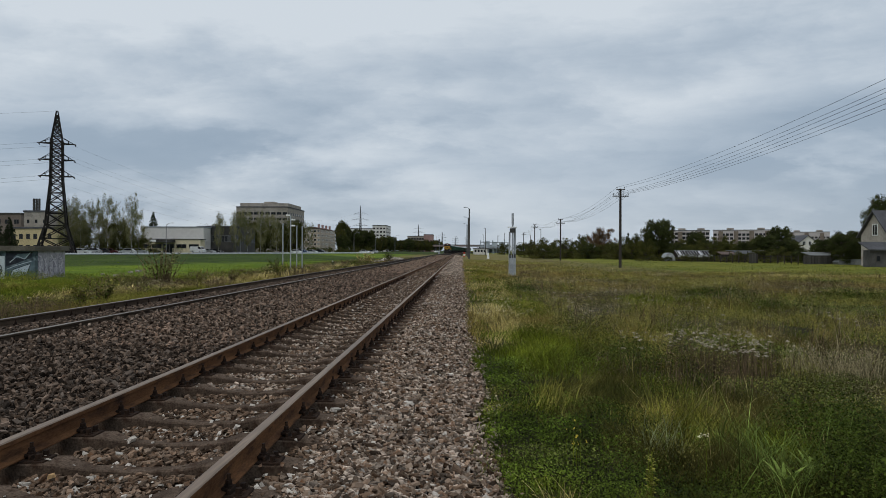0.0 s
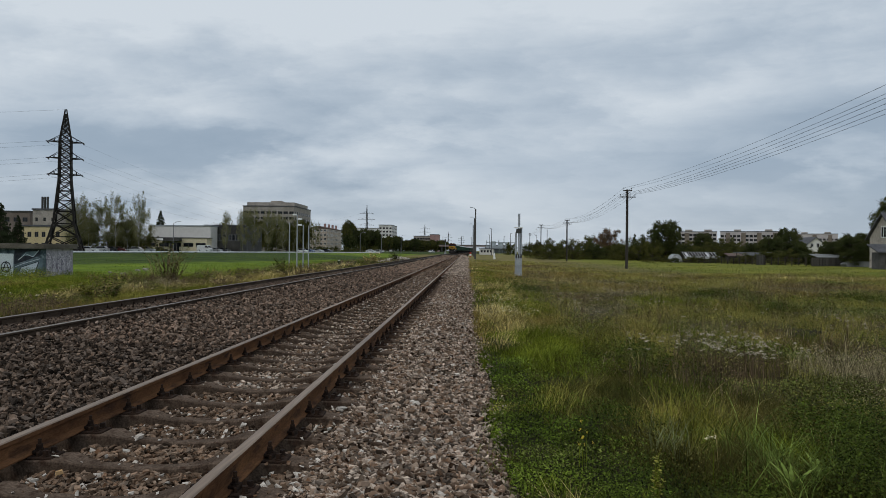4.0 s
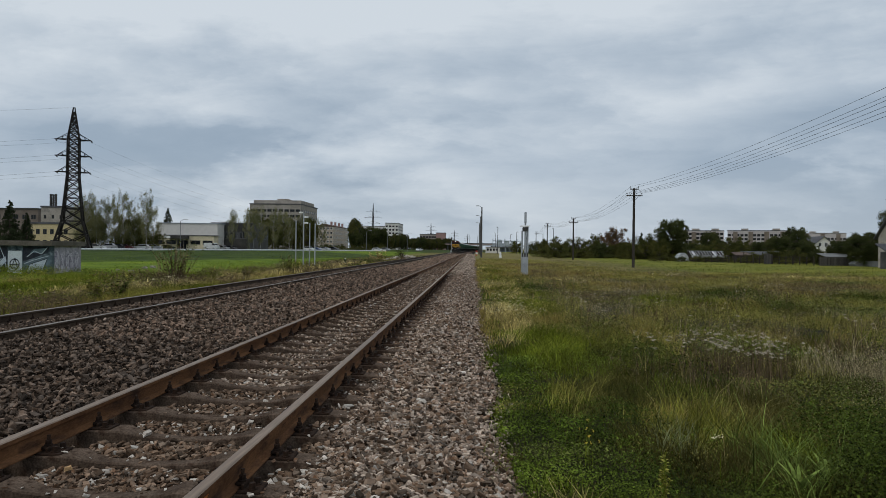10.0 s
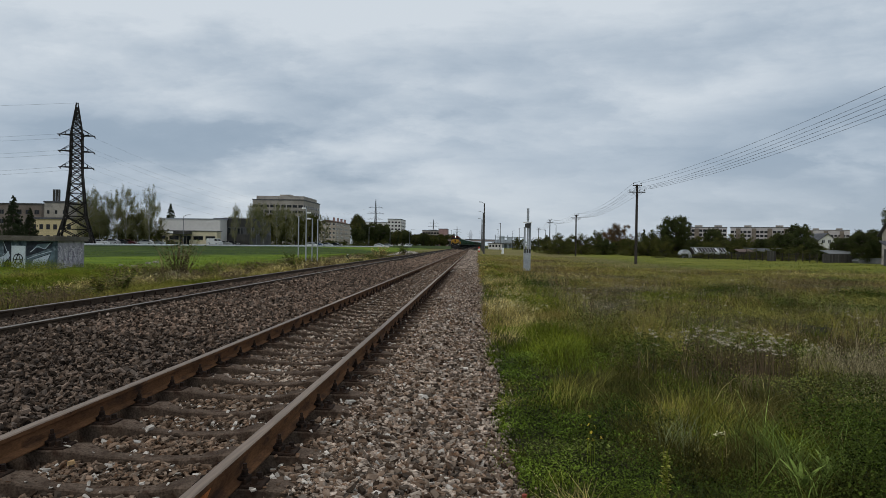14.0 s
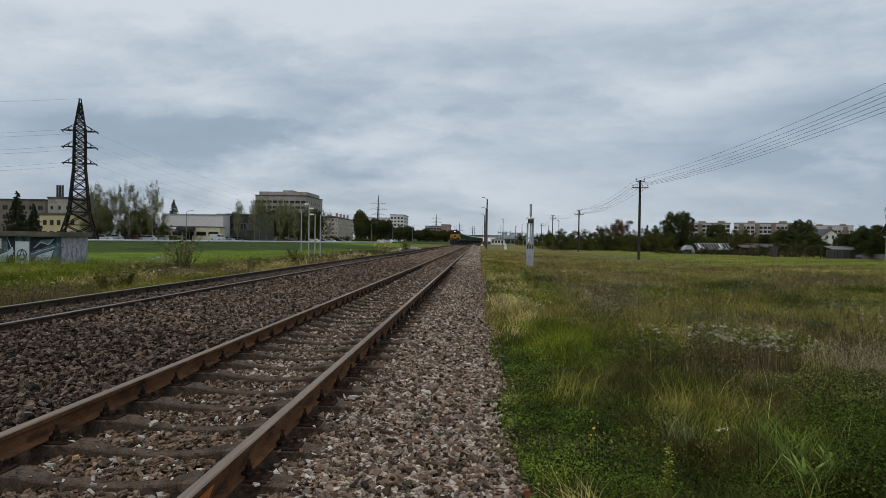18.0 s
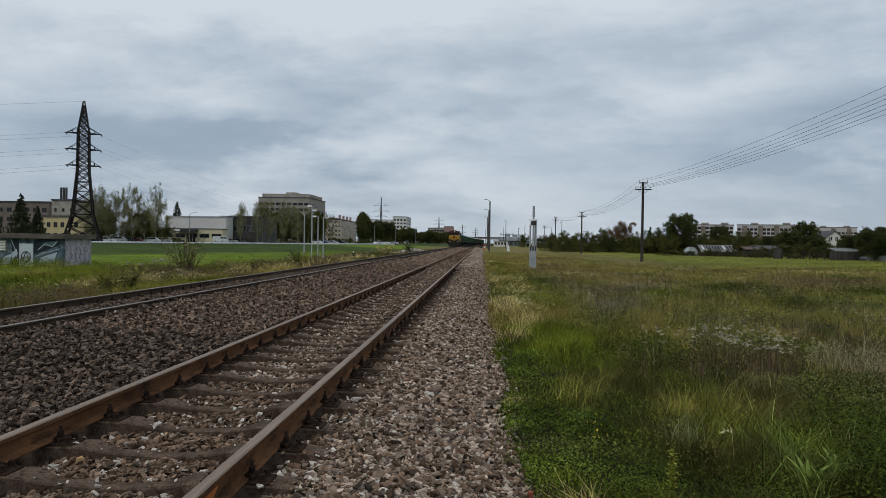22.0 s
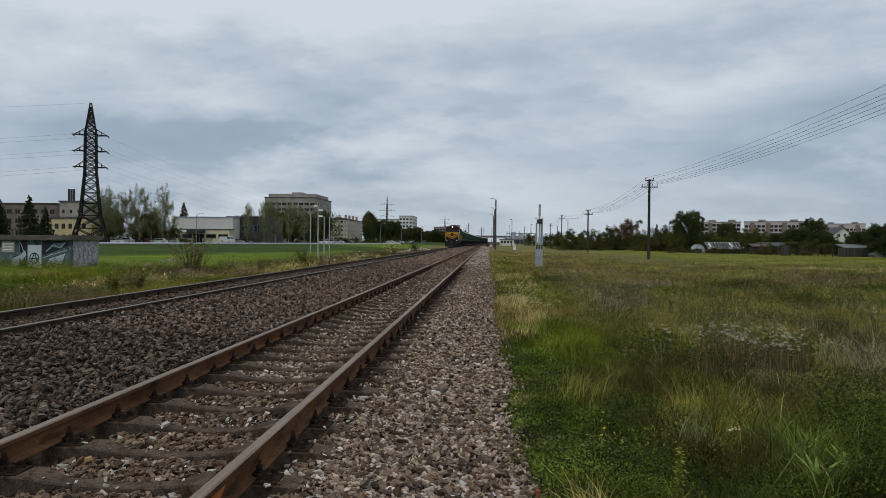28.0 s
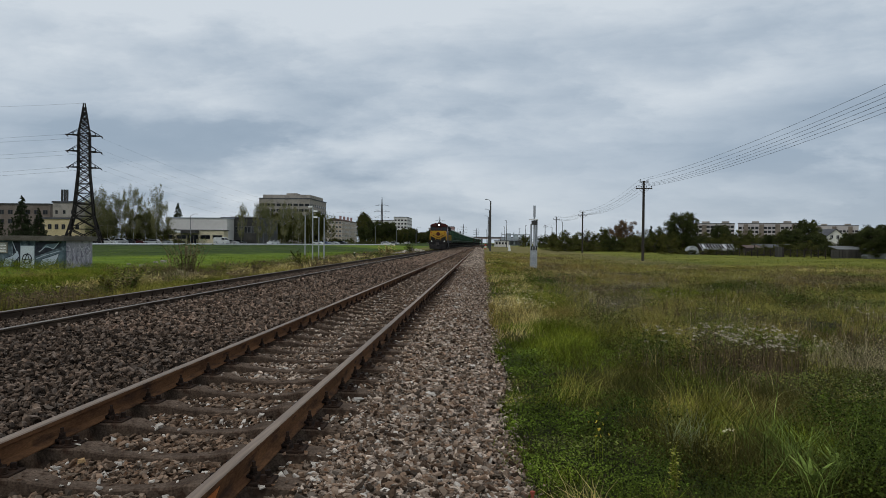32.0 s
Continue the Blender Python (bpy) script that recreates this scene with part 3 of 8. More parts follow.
    stones("ballast_stones", "pale dusty stones strewn between the near rails", p, r, M["stone_light"])
    p, r = scatter(2600, -2.9, 0.1, 3.0, 40, 0.014, 0.038, 0.0, 0.3)
    stones("ballast_stones", "scattered whitish stones among the ballast", p, r, M["stone_pale"])
    p, r = scatter(7000, -1.5, 0.3, 40, 190, 0.03, 0.07, 0.0, 0.6)
    stones("ballast_stones", "pale grey crushed stone along the far shoulder", p, r, M["stone_light"])
    p, r = scatter(4500, -2.9, -1.5, 38, 170, 0.025, 0.06, 0.0, 0.5)
    stones("ballast_stones", "brown crushed stone inside the near track far off", p, r, M["stone_mid"])
    p, r = scatter(9000, -6.3, -3.1, 42, 190, 0.03, 0.07, 0.0)
    stones("ballast_stones", "brown crushed stone between the tracks far off", p, r, M["stone_red"])
    p, r = scatter(17000, -9.5, -6.85, 6.5, 48, 0.016, 0.034)
    stones("ballast_stones", "dark crushed stone around the far rails", p, r, M["stone_dark"])

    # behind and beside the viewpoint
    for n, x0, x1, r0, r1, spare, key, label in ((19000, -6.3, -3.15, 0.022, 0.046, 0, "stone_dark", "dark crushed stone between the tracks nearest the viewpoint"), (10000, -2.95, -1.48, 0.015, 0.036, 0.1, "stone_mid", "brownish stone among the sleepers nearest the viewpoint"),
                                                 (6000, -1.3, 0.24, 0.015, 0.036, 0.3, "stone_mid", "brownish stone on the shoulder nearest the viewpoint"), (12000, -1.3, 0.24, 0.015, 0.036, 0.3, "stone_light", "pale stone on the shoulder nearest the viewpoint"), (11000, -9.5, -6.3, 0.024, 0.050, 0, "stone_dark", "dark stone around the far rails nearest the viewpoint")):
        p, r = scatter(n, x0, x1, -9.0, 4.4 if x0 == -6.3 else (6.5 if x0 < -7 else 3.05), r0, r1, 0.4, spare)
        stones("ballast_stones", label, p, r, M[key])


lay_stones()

# ---- tracks ----
RAIL = [(-0.066, -0.152), (-0.066, -0.144), (-0.012, -0.126), (-0.009, -0.05), (-0.034, -0.036), (-0.036, -0.008), (-0.029, 0.0),
        (0.029, 0.0), (0.036, -0.008), (0.034, -0.036), (0.009, -0.05), (0.012, -0.126), (0.066, -0.144), (0.066, -0.152)]


def rail_mesh(name, cx, z, side, top):
    ys = np.concatenate([[-20.0, -5.0], axis_steps(20, 2.5, 1700, 1.12)])
    mb, n = MB(), len(RAIL)
    vs = [(cx + float(bend(y)) + p[0], y, z + p[1]) for y in ys for p in RAIL]
    fs, mi = [], []
    for k in range(len(ys) - 1):
        for i in range(n):
            j = (i + 1) % n
            fs.append((k * n + i, k * n + j, (k + 1) * n + j, (k + 1) * n + i))
            mi.append(1 if i in (5, 6, 7) else 0)
    mb.add(vs, fs)
    mb.mi = mi
    return mb.mesh(name, side, top)


def sleeper_mesh(seed):
    """A concrete sleeper: raised seats under the rails, a lower and narrower middle, chipped edges."""
    g, mb, vs = random.Random(seed), MB(), []
    xs = [-1.35]
    for x in SLEEPER_X[1:]:
        m = max(1, round((x - xs[-1]) / 0.1))
        xs += [xs[-1] + (x - xs[-1]) * (i + 1) / m for i in range(m)]
    for x in xs:
        t, w = float(np.interp(x, SLEEPER_X, SLEEPER_TOP)), float(np.interp(x, SLEEPER_X, SLEEPER_HALF))
        a, b = w + g.uniform(-0.012, 0.004), w + g.uniform(-0.012, 0.004)
        vs += [(x, -w + 0.006, -0.2), (x, -a - 0.002, t - 0.012), (x, -a + 0.008, t + g.uniform(-0.004, 0.002)), (x, b - 0.008, t + g.uniform(-0.004, 0.002)), (x, b + 0.002, t - 0.012), (x, w - 0.006, -0.2)]
    fs = [(k * 6 + i, k * 6 + (i + 1) % 6, k * 6 + 6 + (i + 1) % 6, k * 6 + 6 + i) for k in range(len(xs) - 1) for i in range(6)]
    fs += [tuple(range(5, -1, -1)), tuple(range(len(vs) - 6, len(vs)))]
    return mb.add(vs, fs).mesh("sleeper", M["concrete"])


def fastening_mesh():
    """A ribbed base plate's outer half with its clamp, bolt and nuts; +x points away from the rail."""
    mb = MB()
    mb.cbox(-0.05, -0.085, 0.0, 0.125, 0.085, 0.022, 0.006)
    mb.cbox(0.004, -0.055, 0.02, 0.024, 0.055, 0.05, 0.004)
    mb.cbox(-0.04, -0.032, 0.034, 0.022, 0.032, 0.054, 0.006)
    mb.tube((-0.004, 0, 0.05), (-0.004, 0, 0.128), 0.012, n=8)
    mb.tube((-0.004, 0, 0.054), (-0.004, 0, 0.064), 0.028, n=10)
    mb.tube((-0.004, 0, 0.064), (-0.004, 0, 0.094), 0.022, 0.021, n=6)
    for d in (-0.045, 0.045):
        mb.tube((0.07, d, 0.02), (0.07, d, 0.03), 0.028, n=10)
        mb.tube((0.07, d, 0.03), (0.07, d, 0.062), 0.02, n=6)
    return mb.mesh("rail_fastening", M["fasten"])


SLEEPERS, CLIP = [sleeper_mesh(k) for k in range(6)], fastening_mesh()


def track(cx, z, first, pitch, count, clips, side, top, label):
    t = thing("railway_track", label, "track", (0, 0, 0))
    for s in (-1, 1):
        part("rail", rail_mesh("rail", cx + s * GAUGE / 2, z, side, top), side, t)
    rnd = random.Random(5)
    for k in range(count):
        y = first + k * pitch
        x = cx + float(bend(y))
        sl = part("sleeper", SLEEPERS[rnd.randrange(6)], None, t, at=pose(x + rnd.uniform(-0.02, 0.02), y + rnd.uniform(-0.015, 0.015), z + SEAT_Z, 0, rnd.uniform(-0.25, 0.25), rnd.uniform(-0.7, 0.7)))
        if k < clips:
            for s in (-1, 1):
                for q in (-1, 1):
                    part("rail_fastening", CLIP, None, sl, at=pose(s * GAUGE / 2 + q * 0.082, 0, 0.004, 0, 0, 0 if q > 0 else 180))
    # farther sleepers, joined
    far = MB()
    for k in range(count, count + 420):
        y = first + k * pitch
        x = cx + float(bend(y))
        far.cbox(x - 1.35, y - 0.12, z - 0.36, x + 1.35, y + 0.12, z - 0.18, 0.015)
    rest = part("sleeper_row", far, M["concrete"], t, "weathered concrete sleepers far down the line")
    rest["kind"] = "stuff"
    return t


track(TRACK_X, 0.0, FIRST - 16 * PITCH, PITCH, 126, 71, M["rust"], M["rail_top"], "rusty railway track on grey concrete sleepers in ballast")
track(FAR_X, -0.02, 4.0 - 20 * 0.6, 0.6, 110, 50, M["rail_dark"], M["rail_shine"], "dark railway track with worn shiny rail tops")

# ---- grass and weeds ----
M["grass_green"] = leafy("fresh_grass", (0.085, 0.114, 0.010), (0.165, 0.19, 0.02), 0.85, 0.5)
M["grass_olive"] = leafy("ageing_grass", (0.168, 0.166, 0.026), (0.30, 0.275, 0.062), 0.85, 0.4)
M["grass_verge"] = leafy("rough_verge_grass", (0.118, 0.108, 0.018), (0.205, 0.168, 0.042), 0.72, 0.4)
M["grass_straw"] = leafy("dry_grass", (0.40, 0.31, 0.11), (0.60, 0.49, 0.21), 0.85, 0.4)
M["stem_brown"] = leafy("dead_stems", (0.095, 0.066, 0.040), (0.20, 0.145, 0.085), 0.72, 0.4)
M["weed_dark"] = leafy("weed_leaves", (0.036, 0.056, 0.008), (0.075, 0.10, 0.014), 0.85, 0.6)
M["clover"] = leafy("clover_leaves", (0.060, 0.096, 0.011), (0.118, 0.155, 0.020), 0.85, 0.6)
M["grass_blue"] = leafy("bluish_grass", (0.105, 0.15, 0.028), (0.19, 0.25, 0.06), 0.85, 0.5)
M["seed_grey"] = leafy("faded_seed_heads", (0.28, 0.235, 0.135), (0.44, 0.37, 0.22), 0.85, 0.4)
M["weed_mid"] = leafy("mixed_weed_leaves", (0.08, 0.10, 0.02), (0.15, 0.165, 0.042), 0.85, 0.6)
M["weed_brown"] = leafy("rusty_weed_leaves", (0.095, 0.070, 0.032), (0.20, 0.145, 0.068), 0.72, 0.6)
M["weed_yellow"] = leafy("fading_weed_leaves", (0.165, 0.162, 0.030), (0.32, 0.285, 0.078), 0.68, 0.6)
M["lawn_grass"] = leafy("lawn_grass", (0.045, 0.085, 0.008), (0.12, 0.165, 0.015), 0.6, 0.15)
M["grass_dull"] = leafy("dull_tangled_grass", (0.062, 0.066, 0.014), (0.15, 0.13, 0.04), 0.7, 1.2)
M["grass_pale"] = leafy("faded_grey_green_grass", (0.20, 0.22, 0.10), (0.32, 0.33, 0.17), 0.5, 0.5)
M["grass_mown"] = leafy("mown_grass", (0.098, 0.118, 0.012), (0.215, 0.21, 0.03), 0.5, 0.4)
M["grass_gold"] = leafy("golden_brown_grass", (0.19, 0.145, 0.036), (0.33, 0.25, 0.075), 0.6, 0.5)
M["petal_grey"] = pbr("ageing_white_petals", (0.29, 0.245, 0.18), (0.47, 0.41, 0.32), 5, 0.8, 0, 20, island=0.25)
M["petal_white"] = pbr("cream_petals", (0.60, 0.54, 0.30), (0.72, 0.66, 0.42), 5, 0.8, 0, 20, island=0.15)
M["petal_yellow"] = pbr("yellow_petals", (0.62, 0.45, 0.04), (0.70, 0.55, 0.07), 5, 0.8, 0, 20, island=0.15)


def patchy(x, y, s=1.0, seed=0.0):
    """A smooth drift between 0 and 1 over a few metres."""
    v = np.sin(x * 1.1 * s + 1.7 * np.sin(y * 0.45 * s + seed) + seed) + np.sin(y * 0.83 * s - 1.3 * np.sin(x * 0.7 * s + 2 * seed)) + 0.6 * np.sin(2.3 * s * x + 1.9 * s * y + seed)
    return np.clip(0.5 + v / 4.4, 0, 1)


def blades(name, label, x, y, h, w, lean, material, base=None, aim=None):
    """Tapered bent blades at the places given."""
    n = len(x)
    z = land(x, y) - 0.02 if base is None else base
    a, b = rng.uniform(0, 2 * np.pi, n), rng.uniform(0, 2 * np.pi, n) if aim is None else aim
    side = np.stack([np.cos(a), np.sin(a), 0 * a], -1) * (w / 2)[:, None]
    out = np.stack([np.cos(b), np.sin(b), 0 * b], -1) * (h * lean * rng.uniform(0.2, 1.3, n))[:, None]
    p = np.stack([x, y, z], -1)
    up = np.stack([0 * h, 0 * h, h], -1)
    v = np.stack([p - side, p + side, p + up * 0.55 + out * 0.35 + side * 0.75, p + up * 0.55 + out * 0.35 - side * 0.75, p + up * 0.97 + out], 1)
    k = 5 * np.arange(n)[:, None]
    loops = np.concatenate([k + [0, 1, 2, 3], k + [3, 2, 4]], 1).ravel()
    ob = new(name, fast_mesh(name, v.reshape(-1, 3), loops, np.tile([4, 3], n), material))
    return tagged(ob, label, "grass", kind="stuff")


def field(n, y0, y1, x0=0.25, pow_=1.0):
    """Places on the meadow beside the track, thinner with distance."""
    y = y0 * (y1 / y0) ** (rng.random(n) ** pow_)
    x = x0 + 0.05 * np.sin(y * 1.7) + bend(y) + rng.random(n) * (0.66 * y + 1.2 - x0)
    return x, y


def verge(n, x0, x1, y0, y1):
    y = y0 * (y1 / y0) ** rng.random(n)
    return rng.uniform(x0, x1, n) + bend(y), y


def tufts(name, label, cx, cy, per, spread, h, w, lean, material):
    """Clumps of blades that fan out from their middles; h and w are given for each clump."""
    x = np.repeat(cx, per) + rng.normal(0, 1, len(cx) * per) * np.repeat(spread * (0.5 + h), per)
    y = np.repeat(cy, per) + rng.normal(0, 1, len(cy) * per) * np.repeat(spread * (0.5 + h), per)
    hh = np.repeat(h, per) * rng.uniform(0.45, 1.15, len(x))
    ok = ((x > 0.27 + bend(y)) | (x < -9.7 + bend(y)))
    return blades(name, label, x[ok], y[ok], hh[ok], np.repeat(w, per)[ok], lean, material)


def sprigs(name, label, cx, cy, per, spread, h, size, material, low=0.15, top=0.4):
    """Leafy weeds: small leaves at all heights round the middles of clumps, denser towards their tops."""
    n = len(cx) * per
    sx = np.repeat(spread, per)
    x = np.repeat(cx, per) + rng.normal(0, 0.5, n) * sx
    y = np.repeat(cy, per) + rng.normal(0, 0.5, n) * sx
    f = low + (1 - low) * rng.random(n) ** (1 - top)
    ok = (x > 0.27 + bend(y)) | (x < -9.7 + bend(y))
    z = land(x, y) + np.repeat(h, per) * f * rng.uniform(0.75, 1.1, n)
    s = np.repeat(size, per) * rng.uniform(0.6, 1.4, n)
    p, s = np.stack([x, y, z], -1)[ok], s[ok]
    a = spin(len(p))
    u, w = a[:, :, 0] * s[:, None], a[:, :, 1] * (s * 0.4)[:, None]
    v = np.stack([p - u * 0.5, p + w * 0.5, p + u * 0.5, p - w * 0.5], 1).reshape(-1, 3)
    ob = new(name, fast_mesh(name, v, np.arange(4 * len(p)), np.full(len(p), 4), material))
    return tagged(ob, label, "weeds", kind="stuff")


# what grows in a patch: form, material, blades or leaves, height, width or leaf size, lean, label
PLANTS = {
    "lush": ("grass", "grass_green", 300, 0.30, 0.0050, 1.15, "soft lush green grass lying over in tufts"),
    "short": ("grass", "grass_green", 260, 0.13, 0.0050, 0.9, "short green grass beside the ballast"),
    "olive": ("grass", "grass_olive", 260, 0.42, 0.0042, 0.8, "tall ageing olive grass in tufts"),
    "tan": ("grass", "grass_gold", 280, 0.33, 0.0042, 1.1, "golden-brown fading grass in soft mounds"),
    "straw": ("grass", "grass_straw", 240, 0.27, 0.0045, 0.9, "pale straw-coloured grass tufts"),
    "grey": ("seed", "seed_grey", 210, 0.44, 0.0034, 0.75, "pale faded seeding grass in drifts"),
    "rust": ("stem", "stem_brown", 60, 0.52, 0.0056, 0.4, "upright rust-brown dead stems with seed heads"),
    "clover": ("leaf", "clover", 700, 0.13, 0.021, 0.3, "low green clover carpet"),
    "dark": ("leaf", "weed_dark", 1200, 0.48, 0.024, 0.15, "dark green leafy clump in the meadow"),
    "weed": ("leaf", "weed_mid", 620, 0.30, 0.024, 0.15, "dull green bushy weeds in the meadow"),
    "fresh": ("leaf", "clover", 480, 0.22, 0.022, 0.2, "fresh green leafy weeds in the meadow"),
    "tangle": ("grass", "grass_dull", 420, 0.27, 0.0038, 0.95, "dull tangled grass gone brown at its tips"),
    "low": ("leaf", "weed_dark", 620, 0.17, 0.018, 0.2, "low dark weeds and grass close to the path"),
    "brown": ("leaf", "weed_brown", 640, 0.36, 0.018, 0.2, "rust-brown twiggy weeds in the meadow"),
    "yellow": ("leaf", "weed_yellow", 640, 0.30, 0.019, 0.2, "yellow-green fading weeds in the meadow"),
    "faded": ("leaf", "seed_grey", 420, 0.36, 0.014, 0.2, "pale grey faded weeds in the meadow"),
    "mown": ("grass", "grass_mown", 110, 0.10, 0.0060, 0.9, "mown yellow-green grass before the gardens"),
}
# stretches of the meadow where one plant has taken over: plant, middle, half widths
DRIFTS = (("clover", 0.66, 8.6, 0.36, 1.5), ("fresh", 1.75, 9.4, 0.4, 0.7), ("tangle", 1.7, 7.9, 0.5, 0.6), ("tan", 2.15, 6.8, 0.4, 0.18), ("tan", 0.62, 7.4, 0.25, 0.18), ("straw", 0.8, 4.1, 0.3, 0.1), ("low", 1.35, 4.8, 0.35, 0.6), ("low", 1.1, 5.8, 0.25, 0.3), ("low", 1.5, 6.6, 0.35, 0.5), ("lush", 1.3, 11.6, 0.7, 2.0), ("clover", 0.75, 6.1, 0.45, 0.85), ("clover", 1.05, 4.6, 0.2, 0.3),
          ("dark", 2.7, 9.5, 0.6, 0.65), ("dark", 2.05, 11.8, 0.28, 0.4), ("yellow", 2.3, 13.6, 0.7, 1.4), ("yellow", 2.6, 18.5, 0.6, 2.0), ("faded", 4.6, 13.2, 0.8, 0.7), ("rust", 3.7, 9.6, 0.7, 0.4), ("rust", 2.9, 8.3, 0.3, 0.3), ("weed", 3.5, 8.6, 0.5, 0.4), ("weed", 4.4, 11.4, 0.9, 0.8), ("tangle", 3.2, 7.4, 0.6, 0.5), ("faded", 3.3, 17.5, 0.8, 1.9),
          ("grey", 5.6, 9.8, 0.7, 0.7), ("dark", 14.0, 24.0, 2.0, 1.3), ("brown", 19.0, 33.0, 4.5, 2.6), ("weed", 11.0, 19.5, 1.6, 1.2), ("dark", 9.5, 26.0, 1.4, 1.0), ("weed", 20.0, 38.0, 3.0, 1.6), ("brown", 8.2, 15.0, 1.0, 0.9), ("faded", 2.9, 14.8, 0.45, 1.1), ("dark", 3.7, 6.7, 0.4, 0.5), ("faded", 4.9, 8.0, 0.7, 0.6), ("fresh", 2.35, 7.7, 0.5, 0.45), ("lush", 2.6, 5.7, 0.4, 0.4),
          ("straw", 0.85, 16.8, 0.45, 5.2), ("yellow", 1.4, 15.5, 0.2, 2.5), ("lush", 2.2, 20.0, 0.6, 2.5), ("lush", 1.9, 22.0, 0.45, 3.0), ("tan", 1.0, 15.2, 0.45, 0.9), ("brown", 5.6, 40.0, 1.8, 4.0), ("dark", 2.5, 27.5, 0.4, 1.2),
          ("brown", 11.5, 28.0, 1.5, 2.0), ("dark", 3.2, 5.5, 0.5, 0.5), ("low", 2.0, 4.6, 0.4, 0.6), ("dark", 2.2, 9.7, 0.3, 0.5), ("dark", 2.8, 4.4, 0.5, 0.4), ("straw", 29.5, 50.0, 8.0, 2.4), ("olive", 2.3, 12.0, 0.5, 0.7), ("tan", 2.0, 15.5, 0.4, 1.2), ("faded", 4.0, 20.0, 0.9, 2.0), ("faded", 6.0, 27.0, 1.4, 2.5), ("straw", 5.0, 42.0, 1.8, 3.5), ("faded", 3.0, 25.5, 0.6, 2.0), ("tan", 3.2, 13.0, 0.5, 0.7), ("lush", 7.0, 24.0, 1.6, 1.6), ("dark", 8.8, 19.5, 0.8, 0.9),
          ("brown", 16.5, 37.0, 3.0, 2.0), ("brown", 3.6, 30.0, 0.8, 3.0), ("brown", 4.6, 24.0, 0.9, 1.5), ("straw", 3.4, 37.0, 1.0, 3.5), ("tan", 5.8, 33.0, 1.5, 3.0), ("tan", 2.4, 45.0, 1.2, 6.0), ("tan", 4.0, 62.0, 2.5, 8.0), ("brown", 5.0, 52.0, 1.5, 4.0), ("straw", 1.6, 24.0, 0.5, 2.5), ("tan", 3.0, 80.0, 2.0, 12.0), ("brown", 8.0, 75.0, 2.0, 8.0), ("dark", 3.0, 33.0, 0.4, 1.2), ("brown", 7.0, 29.0, 1.3, 1.5), ("straw", 1.4, 31.0, 0.5, 4.0), ("tan", 8.0, 48.0, 3.0, 4.0), ("olive", 2.0, 6.3, 0.4, 0.5), ("tan", 3.0, 7.3, 0.5, 0.35), ("lush", 4.9, 14.6, 0.9, 0.8), ("weed", 4.6, 8.3, 0.7, 0.6))


def patches():
    """A loose net of patches, larger with distance; each is given one plant."""
    g = np.random.default_rng(23)
    px, py, ps, y = [], [], [], 3.3
    while y < 118:
        cell = 0.13 + 0.038 * y
        x = 0.30 + g.uniform(0, 0.5) * cell
        while x < 0.67 * y + 1.4:
            px.append(x + g.normal(0, 0.15) * cell)
            py.append(y + g.normal(0, 0.22) * cell)
            ps.append(cell * g.uniform(0.6, 1.25))
            x += cell * g.uniform(0.5, 0.95)
        y += 0.6 * cell
    px, py, ps = np.array(px), np.array(py), np.array(ps)
    px = np.maximum(px, 0.34)
    names = list(PLANTS)
    share = {"lush": 0.55, "olive": 0.55, "tan": 0.45, "straw": 0.24, "grey": 0.3, "rust": 0.12, "dark": 0.34, "weed": 0.5, "fresh": 0.45, "brown": 0.5, "yellow": 0.85, "faded": 0.5}
    score = np.full((len(names), len(px)), -9.0)
    for k, n in enumerate(names):
        if n in share:
            score[k] = share[n] * (0.3 + 1.3 * patchy(px, py, 1.6 / (1 + 0.025 * py), 1.9 * k) ** 1.5) + g.uniform(0, 0.75, len(px))
    edge = px < 0.95 + 0.02 * py
    score[names.index("short")] = np.where(edge & (py < 13), 0.7 + g.uniform(0, 0.5, len(px)), -9)
    score[names.index("clover")] = np.where((py < 7.5) & (px < 1.5), 0.75 + g.uniform(0, 0.6, len(px)), -9)
    score[names.index("tangle")] = 0.55 + 0.8 * (1 - sstep(py, 6, 12)) * (px > 1.2) + g.uniform(0, 0.7, len(px))
    score[names.index("fresh")] += 0.55 * (1 - sstep(py, 5.5, 8))
    score[names.index("lush")] += 0.5 * (px < 1.6 + 0.03 * py) * sstep(py, 7, 9)
    for n in ("rust", "grey", "dark", "brown", "faded", "yellow"):
        score[names.index(n)] -= 0.8 * (px < 1.5 + 0.02 * py)
    for n in ("weed", "fresh"):
        score[names.index(n)] -= 0.3 * sstep(py, 9, 16)
    score[names.index("tangle")] += 0.15 * sstep(py, 9, 16)
    score[names.index("lush")] -= 0.25 * sstep(py, 18, 30) * (px > 2.6)
    score[names.index("yellow")] += 0.2 * sstep(py, 9, 14)
    for n in ("tan", "straw"):
        score[names.index(n)] += 0.22 * sstep(py, 13, 22) + 0.15 * sstep(py, 35, 60)
    score[names.index("brown")] += 0.2 * sstep(py, 16, 30) * (px > 2.4)
    for n in ("tan", "straw"):
        score[names.index(n)] -= 0.8 * (py < 8) * (px < 1.4)
    for n, cx, cy, rx, ry in DRIFTS:
        d = ((px - cx) / rx) ** 2 + ((py - cy) / ry) ** 2
        score[names.index(n)] = np.where(d < g.uniform(0.4, 1.25, len(px)), 3 + g.uniform(0, 1, len(px)), score[names.index(n)])
    mown = (py > 56) & (px > 11 + g.normal(0, 1.5, len(px)))
    score[names.index("mown")] = np.where(mown, 9, -9)
    return px, py, ps, np.array(names)[score.argmax(0)]


